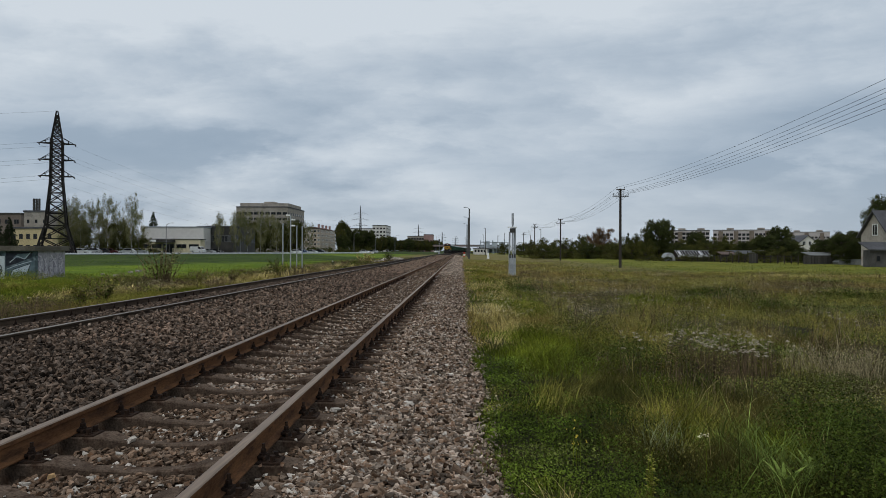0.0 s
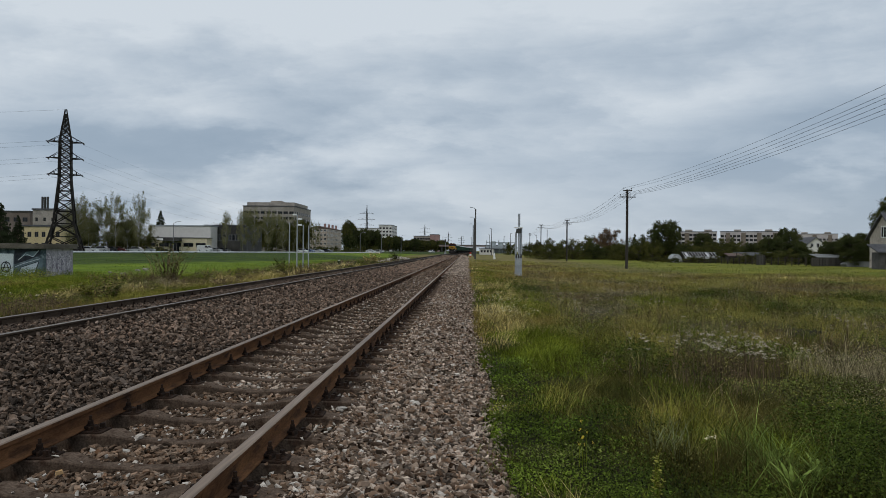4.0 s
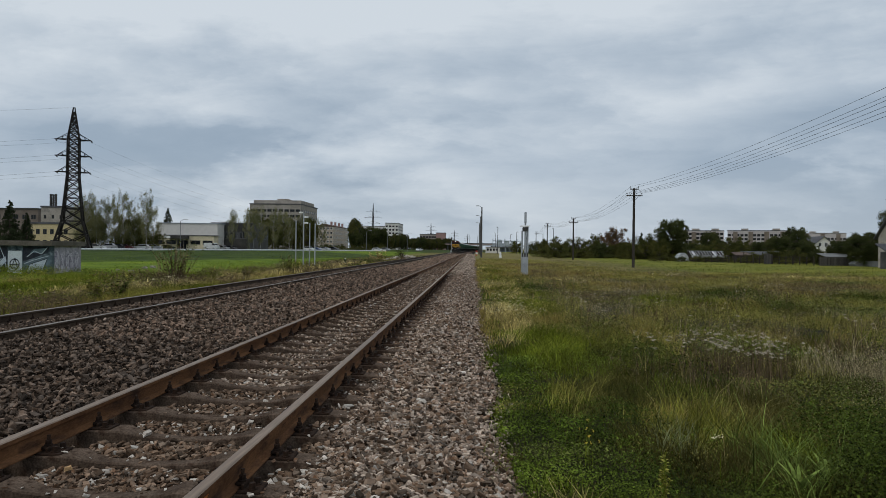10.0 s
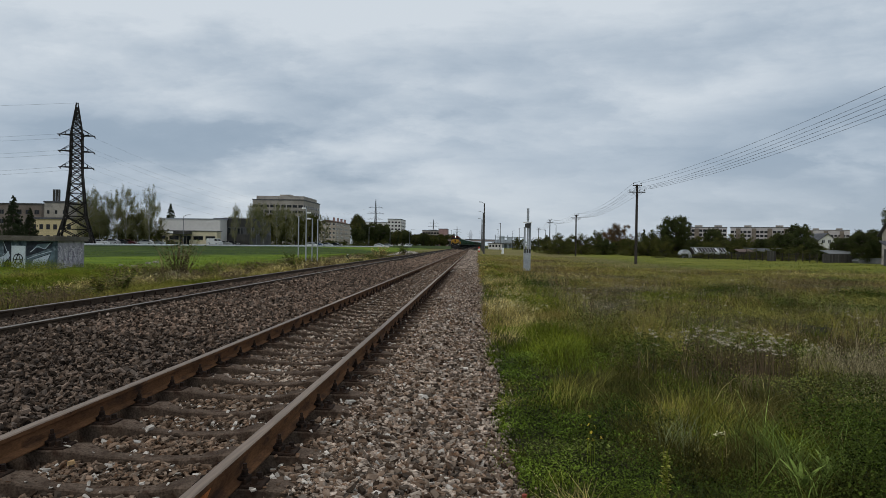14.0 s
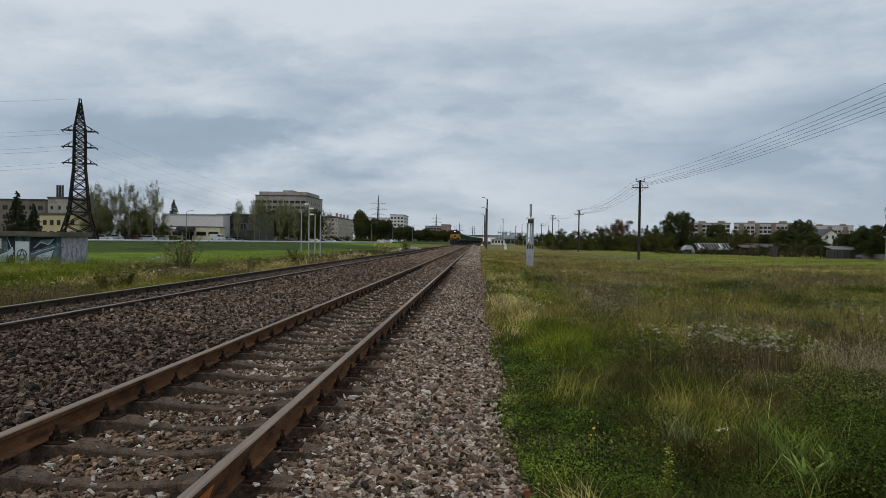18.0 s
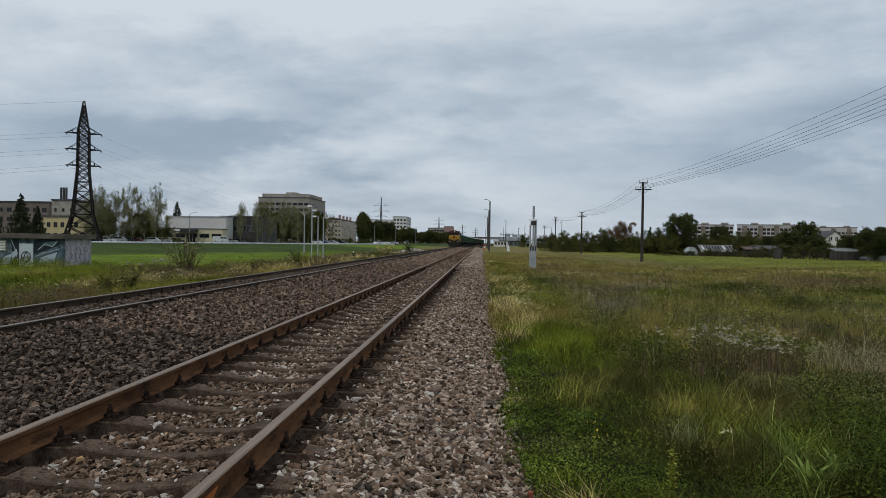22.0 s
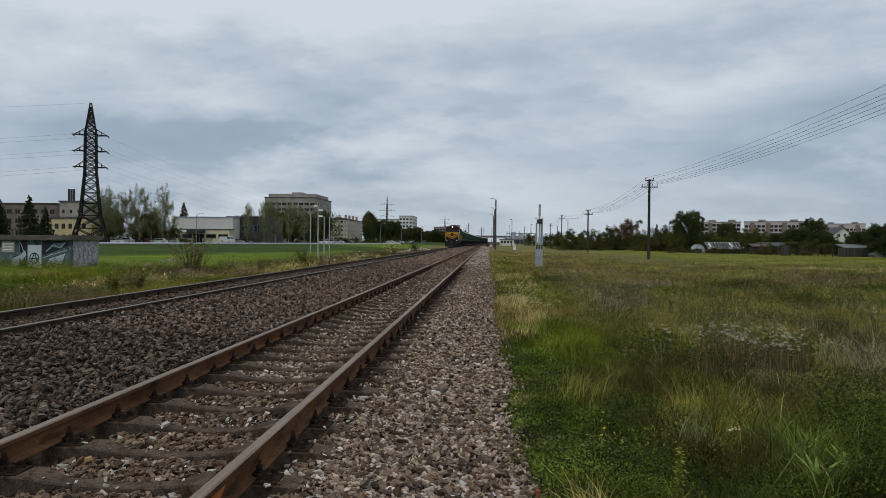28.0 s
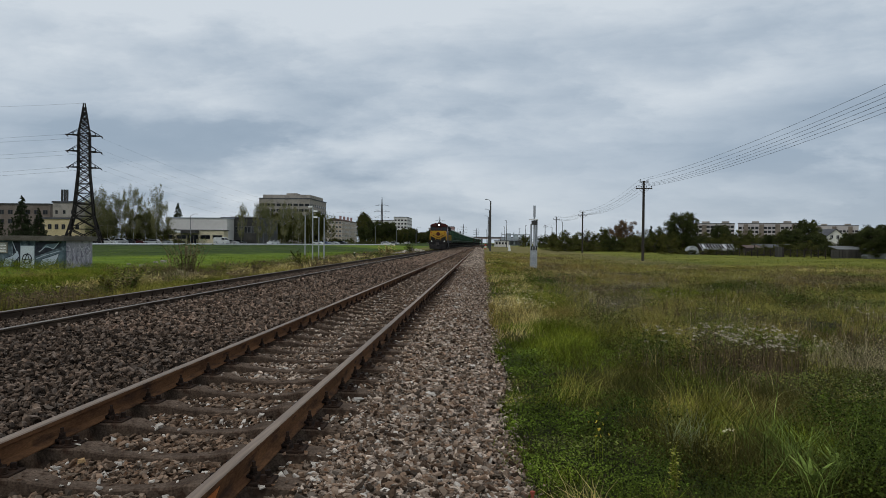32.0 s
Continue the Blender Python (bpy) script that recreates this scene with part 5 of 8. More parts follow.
def crown_mesh(name, clumps, per, leaf, material, flat=1.0, droop=0.0):
    """Many small leaves gathered round clump centres (x, y, z, radius)."""
    c = np.repeat(np.array(clumps), per, 0)
    n = len(c)
    g = rng.normal(size=(n, 3))
    g *= (rng.random(n) ** 0.55 / np.linalg.norm(g, axis=1))[:, None] * np.array([1, 1, flat])
    p = c[:, :3] + g * c[:, 3:4]
    p[:, 2] -= droop * rng.random(n) * c[:, 3]
    a, s = spin(n), rng.uniform(0.6, 1.3, n) * leaf
    u, w = a[:, :, 0] * s[:, None], a[:, :, 1] * (s * 0.55)[:, None]
    v = np.stack([p - u * 0.5, p + w * 0.5, p + u * 0.5, p - w * 0.5], 1).reshape(-1, 3)
    return fast_mesh(name, v, np.arange(4 * n), np.full(n, 4), material)


def tree_model(kind, seed):
    """A tree one metre high and about one metre wide at its crown, to be scaled in place; kept below the ground until copied."""
    g = random.Random(seed * 31 + len(kind))
    mb, clumps = MB(), []
    bark = M["birch_bark"] if kind == "birch" else M["bark"]
    leaf, per, flat, droop = 0.02, 150, 1.0, 0.0
    if kind == "spruce":
        mb.tube((0, 0, -0.03), (0, 0, 0.98), 0.022, 0.003, 7)
        for k in range(26):
            h0 = 0.06 + 0.92 * k / 26
            for j in range(max(5, int(11 * (1 - h0)) + 3)):
                h = min(0.985, h0 + g.uniform(-0.02, 0.02))
                r = 0.50 * (1 - h) ** 0.85 + 0.012
                t = g.uniform(0, 6.28)
                q = r * g.uniform(0.7, 1.15)
                tip = (math.cos(t) * q, math.sin(t) * q, h - 0.16 * q)
                mb.tube((0, 0, h), tip, 0.005, 0.001, 4, caps=False)
                for f in (0.4, 0.7, 1.0):
                    clumps.append((tip[0] * f, tip[1] * f, h + (tip[2] - h) * f, (0.012 + 0.075 * (1 - h)) * (1.15 - 0.5 * f)))
        mat, per, leaf, flat = M["needle"], 40, 0.026, 0.75
    else:
        top = {"birch": 0.97, "broad": 0.75, "autumn": 0.7, "bush": 0.5}[kind]
        rad = {"birch": 0.009, "broad": 0.026, "autumn": 0.024, "bush": 0.016}[kind]
        low = {"birch": 0.24, "broad": 0.16, "autumn": 0.14, "bush": 0.05}[kind]
        last = Vector((0, 0, -0.03))
        pts = [last]
        for k in range(1, 6):
            pts.append(Vector((g.uniform(-0.025, 0.025) * k * 0.5, g.uniform(-0.025, 0.025) * k * 0.5, top * k / 5)))
        for k in range(5):
            mb.tube(pts[k], pts[k + 1], rad * (1 - 0.17 * k), rad * (1 - 0.17 * (k + 1)), 8, caps=False)
        limbs = {"birch": 36, "broad": 64, "autumn": 44, "bush": 40}[kind]
        for k in range(limbs):
            f = low + (1 - low) * (k + g.random()) / limbs
            h = f * 0.98
            if kind == "birch":
                env = 0.44 * math.sin(math.pi * min(1, (1 - h) * 1.08 + 0.06)) ** 0.8 * (0.75 + 0.3 * g.random())
            elif kind == "bush":
                env = 0.52 * (1 - h ** 2.4) ** 0.5 * (0.75 + 0.4 * g.random())
            else:
                env = 0.50 * math.sin(math.pi * min(1, 0.12 + 0.88 * (1 - h))) ** 0.55 * (0.9 + 0.14 * g.random())
            t = g.uniform(0, 6.283)
            root = pts[min(4, int(min(h * 0.75, top) / top * 5))].lerp(pts[min(5, int(min(h * 0.75, top) / top * 5) + 1)], 0.3)
            tip = Vector((math.cos(t) * env, math.sin(t) * env, h))
            midp = root.lerp(tip, 0.55) + Vector((0, 0, 0.03))
            mb.tube(root, midp, rad * 0.42, rad * 0.22, 5, caps=False)
            mb.tube(midp, tip, rad * 0.22, rad * 0.07, 5, caps=False)
            for j in range(6 if kind == "broad" else 4):
                q = root.lerp(tip, g.uniform(0.4, 0.72 if kind == "broad" else 1.05))
                off = 0.05
                clumps.append((q.x + g.uniform(-off, off), q.y + g.uniform(-off, off), min(0.985, q.z + g.uniform(-off, off)), g.uniform(0.055, 0.10) if kind == "broad" else (g.uniform(0.05, 0.09) if kind == "birch" else g.uniform(0.06, 0.115))))
        if kind == "broad":
            # rounded lobes of leaves over the limbs
            for k in range(22):
                a, c = k * 2.4 + g.uniform(-0.4, 0.4), -0.85 + 1.8 * (k + 0.5) / 22
                s = math.sqrt(max(0, 1 - c * c))
                lobe = Vector((0.34 * s * math.cos(a), 0.34 * s * math.sin(a), 0.57 + 0.29 * c))
                size = g.uniform(0.11, 0.17)
                for j in range(26):
                    out = Vector((g.gauss(0, 1), g.gauss(0, 1), g.gauss(0.25, 1))).normalized() * size * g.uniform(0.55, 1.0)
                    clumps.append((*(lobe + Vector((out.x, out.y, 0.8 * out.z))), g.uniform(0.03, 0.05)))
        if kind == "birch":
            mat, per, leaf, droop = M["leaf_birch"], 66, 0.019, 0.55
        elif kind == "broad":
            mat, per, leaf = (M["leaf_dark"], M["leaf_mid"])[seed % 2], 80, 0.017
        elif kind == "autumn":
            mat, per, leaf = M["leaf_autumn"], 150, 0.022
        else:
            mat, per, leaf = (M["leaf_mid"], M["leaf_dark"], M["leaf_mid"])[seed % 3], 150, 0.021
    return mb.mesh("trunk", bark, smooth=True), crown_mesh("crown", clumps, per, leaf, mat, flat, droop)


TREE_MODELS = {(k, s): tree_model(k, s) for k, n in (("birch", 3), ("broad", 4), ("autumn", 2), ("bush", 4), ("spruce", 2)) for s in range(n)}
TREE_TEXT = {
    "birch": ("birch_tree", "tall thin birch with sparse yellowing leaves"),
    "broad": ("leafy_tree", "full leafy tree with a dense uneven crown"),
    "autumn": ("autumn_tree", "small tree with reddish autumn leaves"),
    "bush": ("bush", "wide dense bush of mixed dull greens"),
    "spruce": ("spruce_tree", "dark pointed spruce with drooping boughs"),
}


def plant(kind, x, y, h, w, seed=None, label=None, z=None):
    """A tree of height h and crown width w, rooted in the ground."""
    n = sum(1 for k in TREE_MODELS if k[0] == kind)
    seed = (int(abs(x) * 7 + y * 3) if seed is None else seed) % n
    name, text = TREE_TEXT[kind]
    g = float(land(x, y)) if z is None else z
    t = thing(name, label or text, "bush" if kind == "bush" else "tree",
              Matrix.Translation((x, y, g)) @ Matrix.Rotation((x * 13 + y * 7) % 6.28, 4, "Z") @ Matrix.Diagonal((w, w, h, 1)))
    trunk, crown = TREE_MODELS[kind, seed]
    part("trunk", trunk, None, t)
    part("crown", crown, None, t)
    return t


for row in (
    ("spruce", -85.2, 120, 9.6, 5.6), ("spruce", -85.4, 125, 7.4, 4.2), ("spruce", -89.4, 118, 8.6, 5.6), ("birch", -74.5, 205, 12.6, 3.8, 1), ("birch", -71.5, 212, 14.2, 6.0, 0), ("birch", -68.4, 214, 14.9, 6.4, 2), ("birch", -64.8, 216, 13.8, 6.2, 1), ("birch", -61.8, 224, 12.4, 6.0, 0),
    ("birch", -97.3, 165, 14.7, 8.0), ("birch", -97.5, 170, 13.3, 7.5), ("birch", -94.4, 170, 13.9, 6.6), ("birch", -95.4, 175, 14.8, 6.6),
    ("birch", -90.4, 170, 15.6, 6.0), ("birch", -89.8, 175, 11.5, 6.4), ("birch", -84.2, 170, 15.8, 6.0), ("birch", -87.3, 180, 12.0, 6.4),
    ("birch", -100.5, 168, 12.5, 6.5), ("spruce", -111.1, 240, 15.2, 7.5), ("birch", -82.8, 230, 14.4, 5.0), ("birch", -86.6, 260, 15.8, 9.5),
    ("broad", -84.8, 270, 14.0, 10.0, 1), ("birch", -88.5, 266, 17.5, 8.5, 0), ("birch", -80.5, 272, 17.5, 8.0, 1), ("birch", -76.5, 268, 16.5, 8.0, 2), ("broad", -81.8, 280, 15.0, 9.5, 3), ("birch", -70.5, 272, 15.5, 8.0, 0), ("broad", -73.1, 270, 13.0, 9.2, 1), ("broad", -72.2, 290, 15.0, 10.7, 3),
    ("broad", -75.5, 300, 13.9, 10.0), ("birch", -68.0, 300, 13.8, 6.5, 0), ("birch", -71.6, 304, 14.6, 6.0, 2), ("broad", -90.0, 275, 13.0, 10.0), ("broad", -75.7, 430, 21.1, 11.8), ("broad", -68.3, 430, 15.7, 15.5), ("broad", -60.6, 440, 15.3, 12.1),
    ("spruce", 41.5, 168, 6.6, 3.6), ("spruce", 44.2, 170, 5.6, 3.2), ("broad", 43.8, 150, 9.4, 8.2, 0), ("broad", 55.5, 160, 6.9, 5.4), ("broad", 63.2, 135, 7.3, 5.6, 0), ("broad", 58.0, 130, 5.4, 6.0),
    ("broad", 61.2, 108, 5.6, 6.6, 2), ("broad", 58.6, 110.5, 4.2, 4.2, 0), ("broad", 58.6, 122, 4.3, 5.6, 2), ("broad", 56.0, 100, 4.7, 5.0, 2), ("autumn", 36.1, 170, 7.8, 6.0), ("autumn", 34.3, 175, 6.6, 4.2),
    ("bush", 29.7, 165, 6.0, 5.4), ("bush", 38.0, 150, 5.7, 6.6), ("bush", 39.7, 145, 4.4, 4.2), ("bush", 26.4, 170, 5.2, 7.4), ("bush", 23.5, 180, 5.3, 8.0),
    ("bush", 17.8, 175, 4.6, 5.4, 0), ("bush", 18.4, 150, 3.6, 5.4), ("bush", 47.7, 150, 4.5, 8.0), ("bush", 55.0, 150, 4.9, 8.0),
    ("bush", 59.0, 150, 5.2, 6.0), ("bush", 60.6, 134, 4.2, 5.0), ("bush", 72.5, 128, 4.6, 6.0), ("bush", 34.4, 150, 3.8, 6.8),
):
    plant(*row)


def hedge_rows():
    """The unbroken dark growth behind the gardens, and the row of trees beside the far road."""
    g = random.Random(3)
    for k in range(46):
        f = k / 45
        x, y = 19 + 58 * f + g.uniform(-1, 1), 168 - 36 * f + g.uniform(-9, 9)
        low = 0.7 if x < 29 else 1.0
        if g.random() < 0.2:
            h = low * g.uniform(3.6, 5.2)
            plant("autumn" if g.random() < 0.3 else "broad", x, y, min(h, 2.6) if 0.465 < x / y < 0.53 else 0.88 * h, g.uniform(3.8, 5.5), k)
        else:
            h = low * g.uniform(2.6, 4.8)
            plant("bush", x, y, min(h, 2.6) if 0.465 < x / y < 0.53 else 0.85 * h, g.uniform(4.5, 7.0), k)
    for k in range(16):
        f = k / 15
        x, y, h = 42 + 50 * f + g.uniform(-1, 1), 190 + g.uniform(-8, 8), g.uniform(5.0, 6.8)
        plant("bush", x, y, 2.6 if 0.46 < x / y < 0.535 else 0.85 * h, g.uniform(7, 10), k, "dense dark bush behind the garden plots")
    for k in range(34):
        f = k / 33
        y = 405 + 420 * f + g.uniform(-6, 6)
        plant("broad", -72 + 26 * f + g.uniform(-3, 3), y, g.uniform(10.5, 16.5) - 4 * f, g.uniform(8, 13), k, "dark green tree in a row beside the road")
    for k in range(20):
        plant("bush", 21 + 4.6 * k + g.uniform(-1, 1), 300 + g.uniform(-14, 14), g.uniform(3.5, 6.0), g.uniform(6, 9), k, "dull green bush far behind the meadow")
    for x, y, h, w in ((-97, 262, 12, 9), (-93, 288, 13, 11), (-79, 262, 11, 10), (-103, 178, 10, 8), (-92, 178, 9, 8)):
        plant("broad", x, y, h, w, 1, "full tree with thinning olive leaves")
    for k in range(16):
        f = k / 15
        plant("broad", -44 + 24 * f + g.uniform(-2, 2), 560 + 110 * f + g.uniform(-8, 8), g.uniform(7.5, 12.5), g.uniform(8, 12), k, "dark green tree in a row beside the road")
    for k in range(14):
        f = k / 13
        plant("bush", -80 + 26 * f + g.uniform(-2, 2), 285 + 120 * f + g.uniform(-8, 8), g.uniform(2.2, 4.0), g.uniform(5, 8), k, "low bush beside the road")
    for x, y, h, w in ((60.8, 89.5, 9.6, 5.0),):
        plant("broad", x + 2.4, y + 11, h + 1.4, w + 3, 0, "tall dark tree behind the gabled house")


hedge_rows()
for k, x in enumerate((-104.8, -102.1, -99.3, -96.8, -94.2, -91.4, -88.6, -86.1)):
    plant("bush", x, 178 + (k % 3) * 3, 3.4 + 1.6 * (k % 2), 5.5, k, "shaded undergrowth below the birches")

# ---- poles, masts, wires ----
M["wood_pole"] = pbr("tarred_pole_wood", (0.034, 0.029, 0.026), (0.062, 0.053, 0.045), 2, 0.9, 0.5, 40, stretch=(1, 1, 0.1))
M["grey_steel"] = pbr("galvanised_steel", (0.30, 0.32, 0.34), (0.42, 0.44, 0.46), 2, 0.55, 0.15, 30, metal=0.3)
M["dark_steel"] = pbr("dark_lattice_steel", (0.013, 0.011, 0.010), (0.024, 0.021, 0.018), 2, 0.7, 0.2, 30)
M["pole_concrete"] = pbr("dark_pole_concrete", (0.06, 0.058, 0.055), (0.10, 0.096, 0.09), 1, 0.9, 0.4, 30)
M["insulator"] = pbr("brown_insulator", (0.04, 0.035, 0.034), (0.07, 0.06, 0.055), 6, 0.3, 0, 20)
M["wire"] = pbr("wire_metal", (0.05, 0.05, 0.052), (0.08, 0.08, 0.084), 1, 0.6, 0, 10)


def wire(a, b, sag, r, name="overhead_wire", label="thin dark overhead wire hung between poles", n=24):
    """A sagging wire as its own thing."""
    a, b = Vector(a), Vector(b)
    mb = MB().pipe([a.lerp(b, i / n) - Vector((0, 0, 4 * sag * (i / n) * (1 - i / n))) for i in range(n + 1)], r)
    return tagged(part(name, mb, M["wire"]), label, "wire", group="overhead wires")



def power_pole(x, y, z, h):
    """A wooden pole with two cross-arms and pin insulators. Returns the wire seats."""
    t = thing("utility_pole", "dark wooden utility pole with two cross-arms", "pole", (x, y, z), "utility poles along the meadow")
    part("pole", MB().tube((0, 0, -0.5), (0, 0, h), 0.16, 0.115, 12), M["wood_pole"], t)
    seats = []
    for drop, half, count in ((-0.12, 0.40, 2), (-0.82, 0.78, 4)):
        arm = part("cross_arm", MB().cbox(-half - 0.08, -0.19, h + drop - 0.05, half + 0.08, -0.09, h + drop + 0.05, 0.01), M["wood_pole"], t)
        for k in range(count):
            px = -half + 2 * half * k / (count - 1)
            ins = MB().tube((px, -0.14, h + drop + 0.05), (px, -0.14, h + drop + 0.2), 0.012, n=6)
            ins.tube((px, -0.14, h + drop + 0.16), (px, -0.14, h + drop + 0.23), 0.055, 0.05, 10)
            ins.tube((px, -0.14, h + drop + 0.23), (px, -0.14, h + drop + 0.31), 0.045, 0.02, 10)
            part("insulator", ins, M["insulator"], arm)
            seats.append(Vector((x + px, y - 0.14, z + h + drop + 0.28)))
        for s in (-1, 1):
            part("brace", MB().beam((s * half * 0.7, -0.12, h + drop - 0.04), (0, -0.12, h + drop - 0.5), 0.025), M["wood_pole"], t)
    return seats


POLES = [(16.9, 6.0, -0.5, 9.6), (17.2, 73.0, -0.55, 8.6), (19.2, 130.0, -0.55, 8.0), (20.8, 190.0, -0.5, 9.3), (27.0, 290.0, -0.5, 9.6)]
SEATS = [power_pole(*p) for p in POLES]
for (a, b), sag in zip(zip(SEATS, SEATS[1:]), (1.0, 0.9, 0.8, 1.0)):
    for p, q in zip(a, b):
        wire(p, q, sag, 0.011 if sag == 1.0 and p.y < 20 else 0.012)


def lattice_pylon(x, y, z, h, turn, arms, base, waist, thick=1.0, knee=(4.6, 0.7), neck=0.55, panel=1.6, label="dark steel lattice pylon with three pairs of arms"):
    """A four-legged lattice pylon. arms: (height, half width)."""
    t = thing("lattice_pylon", label, "pylon", pose(x, y, z, 0, 0, turn), "pylons along the road")
    H0, H1 = arms[-1][0] - 1.2, arms[0][0] + 0.6
    half = lambda q: float(np.interp(q, [0, knee[0], H0, H1, h], [base, base * knee[1], waist, waist * neck, 0.14]))
    corner = lambda q, i: Vector(((-1, 1, 1, -1)[i] * half(q), (-1, -1, 1, 1)[i] * half(q), q))
    for i in range(4):
        leg = MB()
        for a, b in ((-0.4, knee[0]), (knee[0], H0), (H0, H1), (H1, h)):
            leg.beam(corner(max(a, 0), i) if a >= 0 else corner(0, i) + Vector((0, 0, a)), corner(b, i), (0.13 if b == h else 0.22) * thick)
        part("leg", leg, M["dark_steel"], t)
    levels = [0, knee[0] * 0.55, knee[0]]
    while levels[-1] < h - 1.5:
        levels.append(min(h - 0.6, levels[-1] + max(1.1, panel * half(levels[-1]))))
    for k, (a, b) in enumerate(zip(levels, levels[1:])):
        br = MB()
        for i in range(4):
            j = (i + 1) % 4
            for p, q, s in ((corner(a, i), corner(b, j), 0.13), (corner(a, j), corner(b, i), 0.13), (corner(b, i), corner(b, j), 0.09)):
                if y < 200:
                    part("brace", MB().beam(p, q, s * thick), M["dark_steel"], t)
                else:
                    br.beam(p, q, s * thick)
        if y >= 200:
            part("bracing", br, M["dark_steel"], t)["kind"] = "stuff"
    tips = []
    for q, w in arms:
        for s in (-1, 1):
            arm = MB()
            tip = Vector((s * w, 0, q))
            for i in ((0, 3) if s < 0 else (1, 2)):
                arm.beam(corner(q, i), tip, 0.11 * thick)
                arm.beam(corner(q + 1.4, i), tip, 0.06 * thick)
                arm.beam(corner(q, i).lerp(tip, 0.5), corner(q + 1.4, i).lerp(tip, 0.5), 0.06 * thick)
            arm.beam(corner(q, 0 if s < 0 else 1), corner(q, 3 if s < 0 else 2), 0.13 * thick)
            part("arm", arm, M["dark_steel"], t)
            for d in (-1, 1):
                ins = MB().bead(tip + Vector((s * 0.1, d * 0.12, -0.04)), tip + Vector((s * 0.1, d * 1.6, -0.21)), [0.04] + [0.14, 0.05] * 8 + [0.03])
                part("insulator_string", ins, M["insulator"], t)
                tips.append((q, s, d, t.matrix_basis @ (tip + Vector((s * 0.1, d * 1.7, -0.25)))))
    tips.append((h, 0, 0, t.matrix_basis @ Vector((0, 0, h))))
    return tips


ARM3 = [(25.2, 3.5), (21.5, 3.4), (17.8, 3.3)]
P1 = lattice_pylon(-91.6, 150, -0.1, 32.6, 25, ARM3, 3.9, 1.2, 1.75, (6.6, 0.53), 0.92, 1.35)
P2 = lattice_pylon(-71.9, 480, 0.0, 33.2, 2, [(27.2, 4.6), (23.0, 5.6), (19.0, 4.6)], 1.7, 0.6, 1.1)
lattice_pylon(-48.4, 770, 0.0, 31.0, 2, [(26.0, 5.4), (22.0, 6.0), (18.0, 5.4)], 1.8, 0.6, 1.5)
lattice_pylon(-24.9, 900, 0.0, 26.3, 2, [(22.0, 4.6), (18.5, 5.4), (15.0, 4.6)], 1.6, 0.6, 1.5)
lattice_pylon(-10.0, 1200, 0.0, 27.8, 2, [(23.0, 5.2), (19.5, 6.0), (16.0, 5.2)], 1.6, 0.6, 1.8)
for q, s, d, p in P1:
    if d > 0 or s == 0:
        pair = [r for qq, ss, dd, r in P2 if ss == s and (dd < 0 or s == 0)]
        k = 0 if s == 0 else [a[0] for a in ARM3].index(q)
        if s != 0:
            wire(p, pair[k], 10.0, 0.011)
    if d < 0 or s == 0:
        wire(p, p + Vector((-230, -95, 2.0)), 9.0, 0.016)


def lamp_post(x, y, z, h):
    t = thing("street_lamp", "dark concrete lamp post with a short curved arm", "lamp post", (x, y, z), "lamp posts beside the track")
    part("post", MB().tube((0, 0, -0.4), (0, 0, h), 0.19, 0.13, 10), M["pole_concrete"], t)
    part("arm", MB().tube((0, 0, h - 0.1), (-0.35, 0, h + 0.2), 0.05).tube((-0.35, 0, h + 0.2), (-0.6, 0, h + 0.3), 0.045), M["grey_steel"], t)
    part("lamp_head", MB().cbox(-1.2, -0.12, h + 0.22, -0.55, 0.12, h + 0.38, 0.05), M["grey_steel"], t)
    return t


for p in ((1.75, 140, -0.5, 10.5), (1.95, 178, -0.5, 10.4), (2.0, 218, -0.5, 10.2)):
    lamp_post(*p)

# ---- houses and halls ----
M["plaster_grey"] = pbr("grey_panel_wall", (0.28, 0.25, 0.215), (0.36, 0.325, 0.285), 0.15, 0.9, 0.3, 4, c3=(0.22, 0.20, 0.18))
M["lamp_steel"] = pbr("weathered_lamp_steel", (0.16, 0.165, 0.17), (0.22, 0.225, 0.23), 1, 0.7, 0.1, 20)
M["steel_pale"] = pbr("pale_blue_grey_cladding", (0.30, 0.33, 0.36), (0.37, 0.40, 0.43), 0.2, 0.8, 0, 2, contrast=0.1)
M["cladding_blue"] = pbr("light_blue_cladding", (0.40, 0.44, 0.48), (0.48, 0.52, 0.56), 0.3, 0.7, 0, 2, contrast=0.1)
M["plaster_white"] = pbr("pale_render", (0.58, 0.56, 0.53), (0.66, 0.64, 0.60), 0.2, 0.9, 0.1, 9)
M["panel_pink"] = pbr("pinkish_panel_wall", (0.40, 0.365, 0.37), (0.48, 0.44, 0.445), 0.1, 0.9, 0.1, 3)
M["plaster_dull"] = pbr("dull_beige_render", (0.33, 0.295, 0.26), (0.41, 0.37, 0.33), 0.5, 0.9, 0.2, 6, c3=(0.27, 0.24, 0.21))
M["plaster_cream"] = pbr("cream_render", (0.50, 0.44, 0.30), (0.60, 0.53, 0.37), 0.2, 0.9, 0.2, 4)
M["plaster_yellow"] = pbr("yellow_render", (0.48, 0.39, 0.22), (0.55, 0.45, 0.26), 0.2, 0.9, 0.2, 4)
M["metal_white"] = pbr("white_sheet_cladding", (0.56, 0.54, 0.505), (0.62, 0.60, 0.565), 0.1, 0.7, 0.0, 1, contrast=0.05)
M["metal_dark"] = pbr("dark_sheet_cladding", (0.045, 0.043, 0.04), (0.075, 0.072, 0.066), 0.3, 0.6, 0.1, 3)
M["brick"] = pbr("grey_brick_wall", (0.42, 0.35, 0.28), (0.50, 0.43, 0.35), 0.3, 0.9, 0.3, 5)
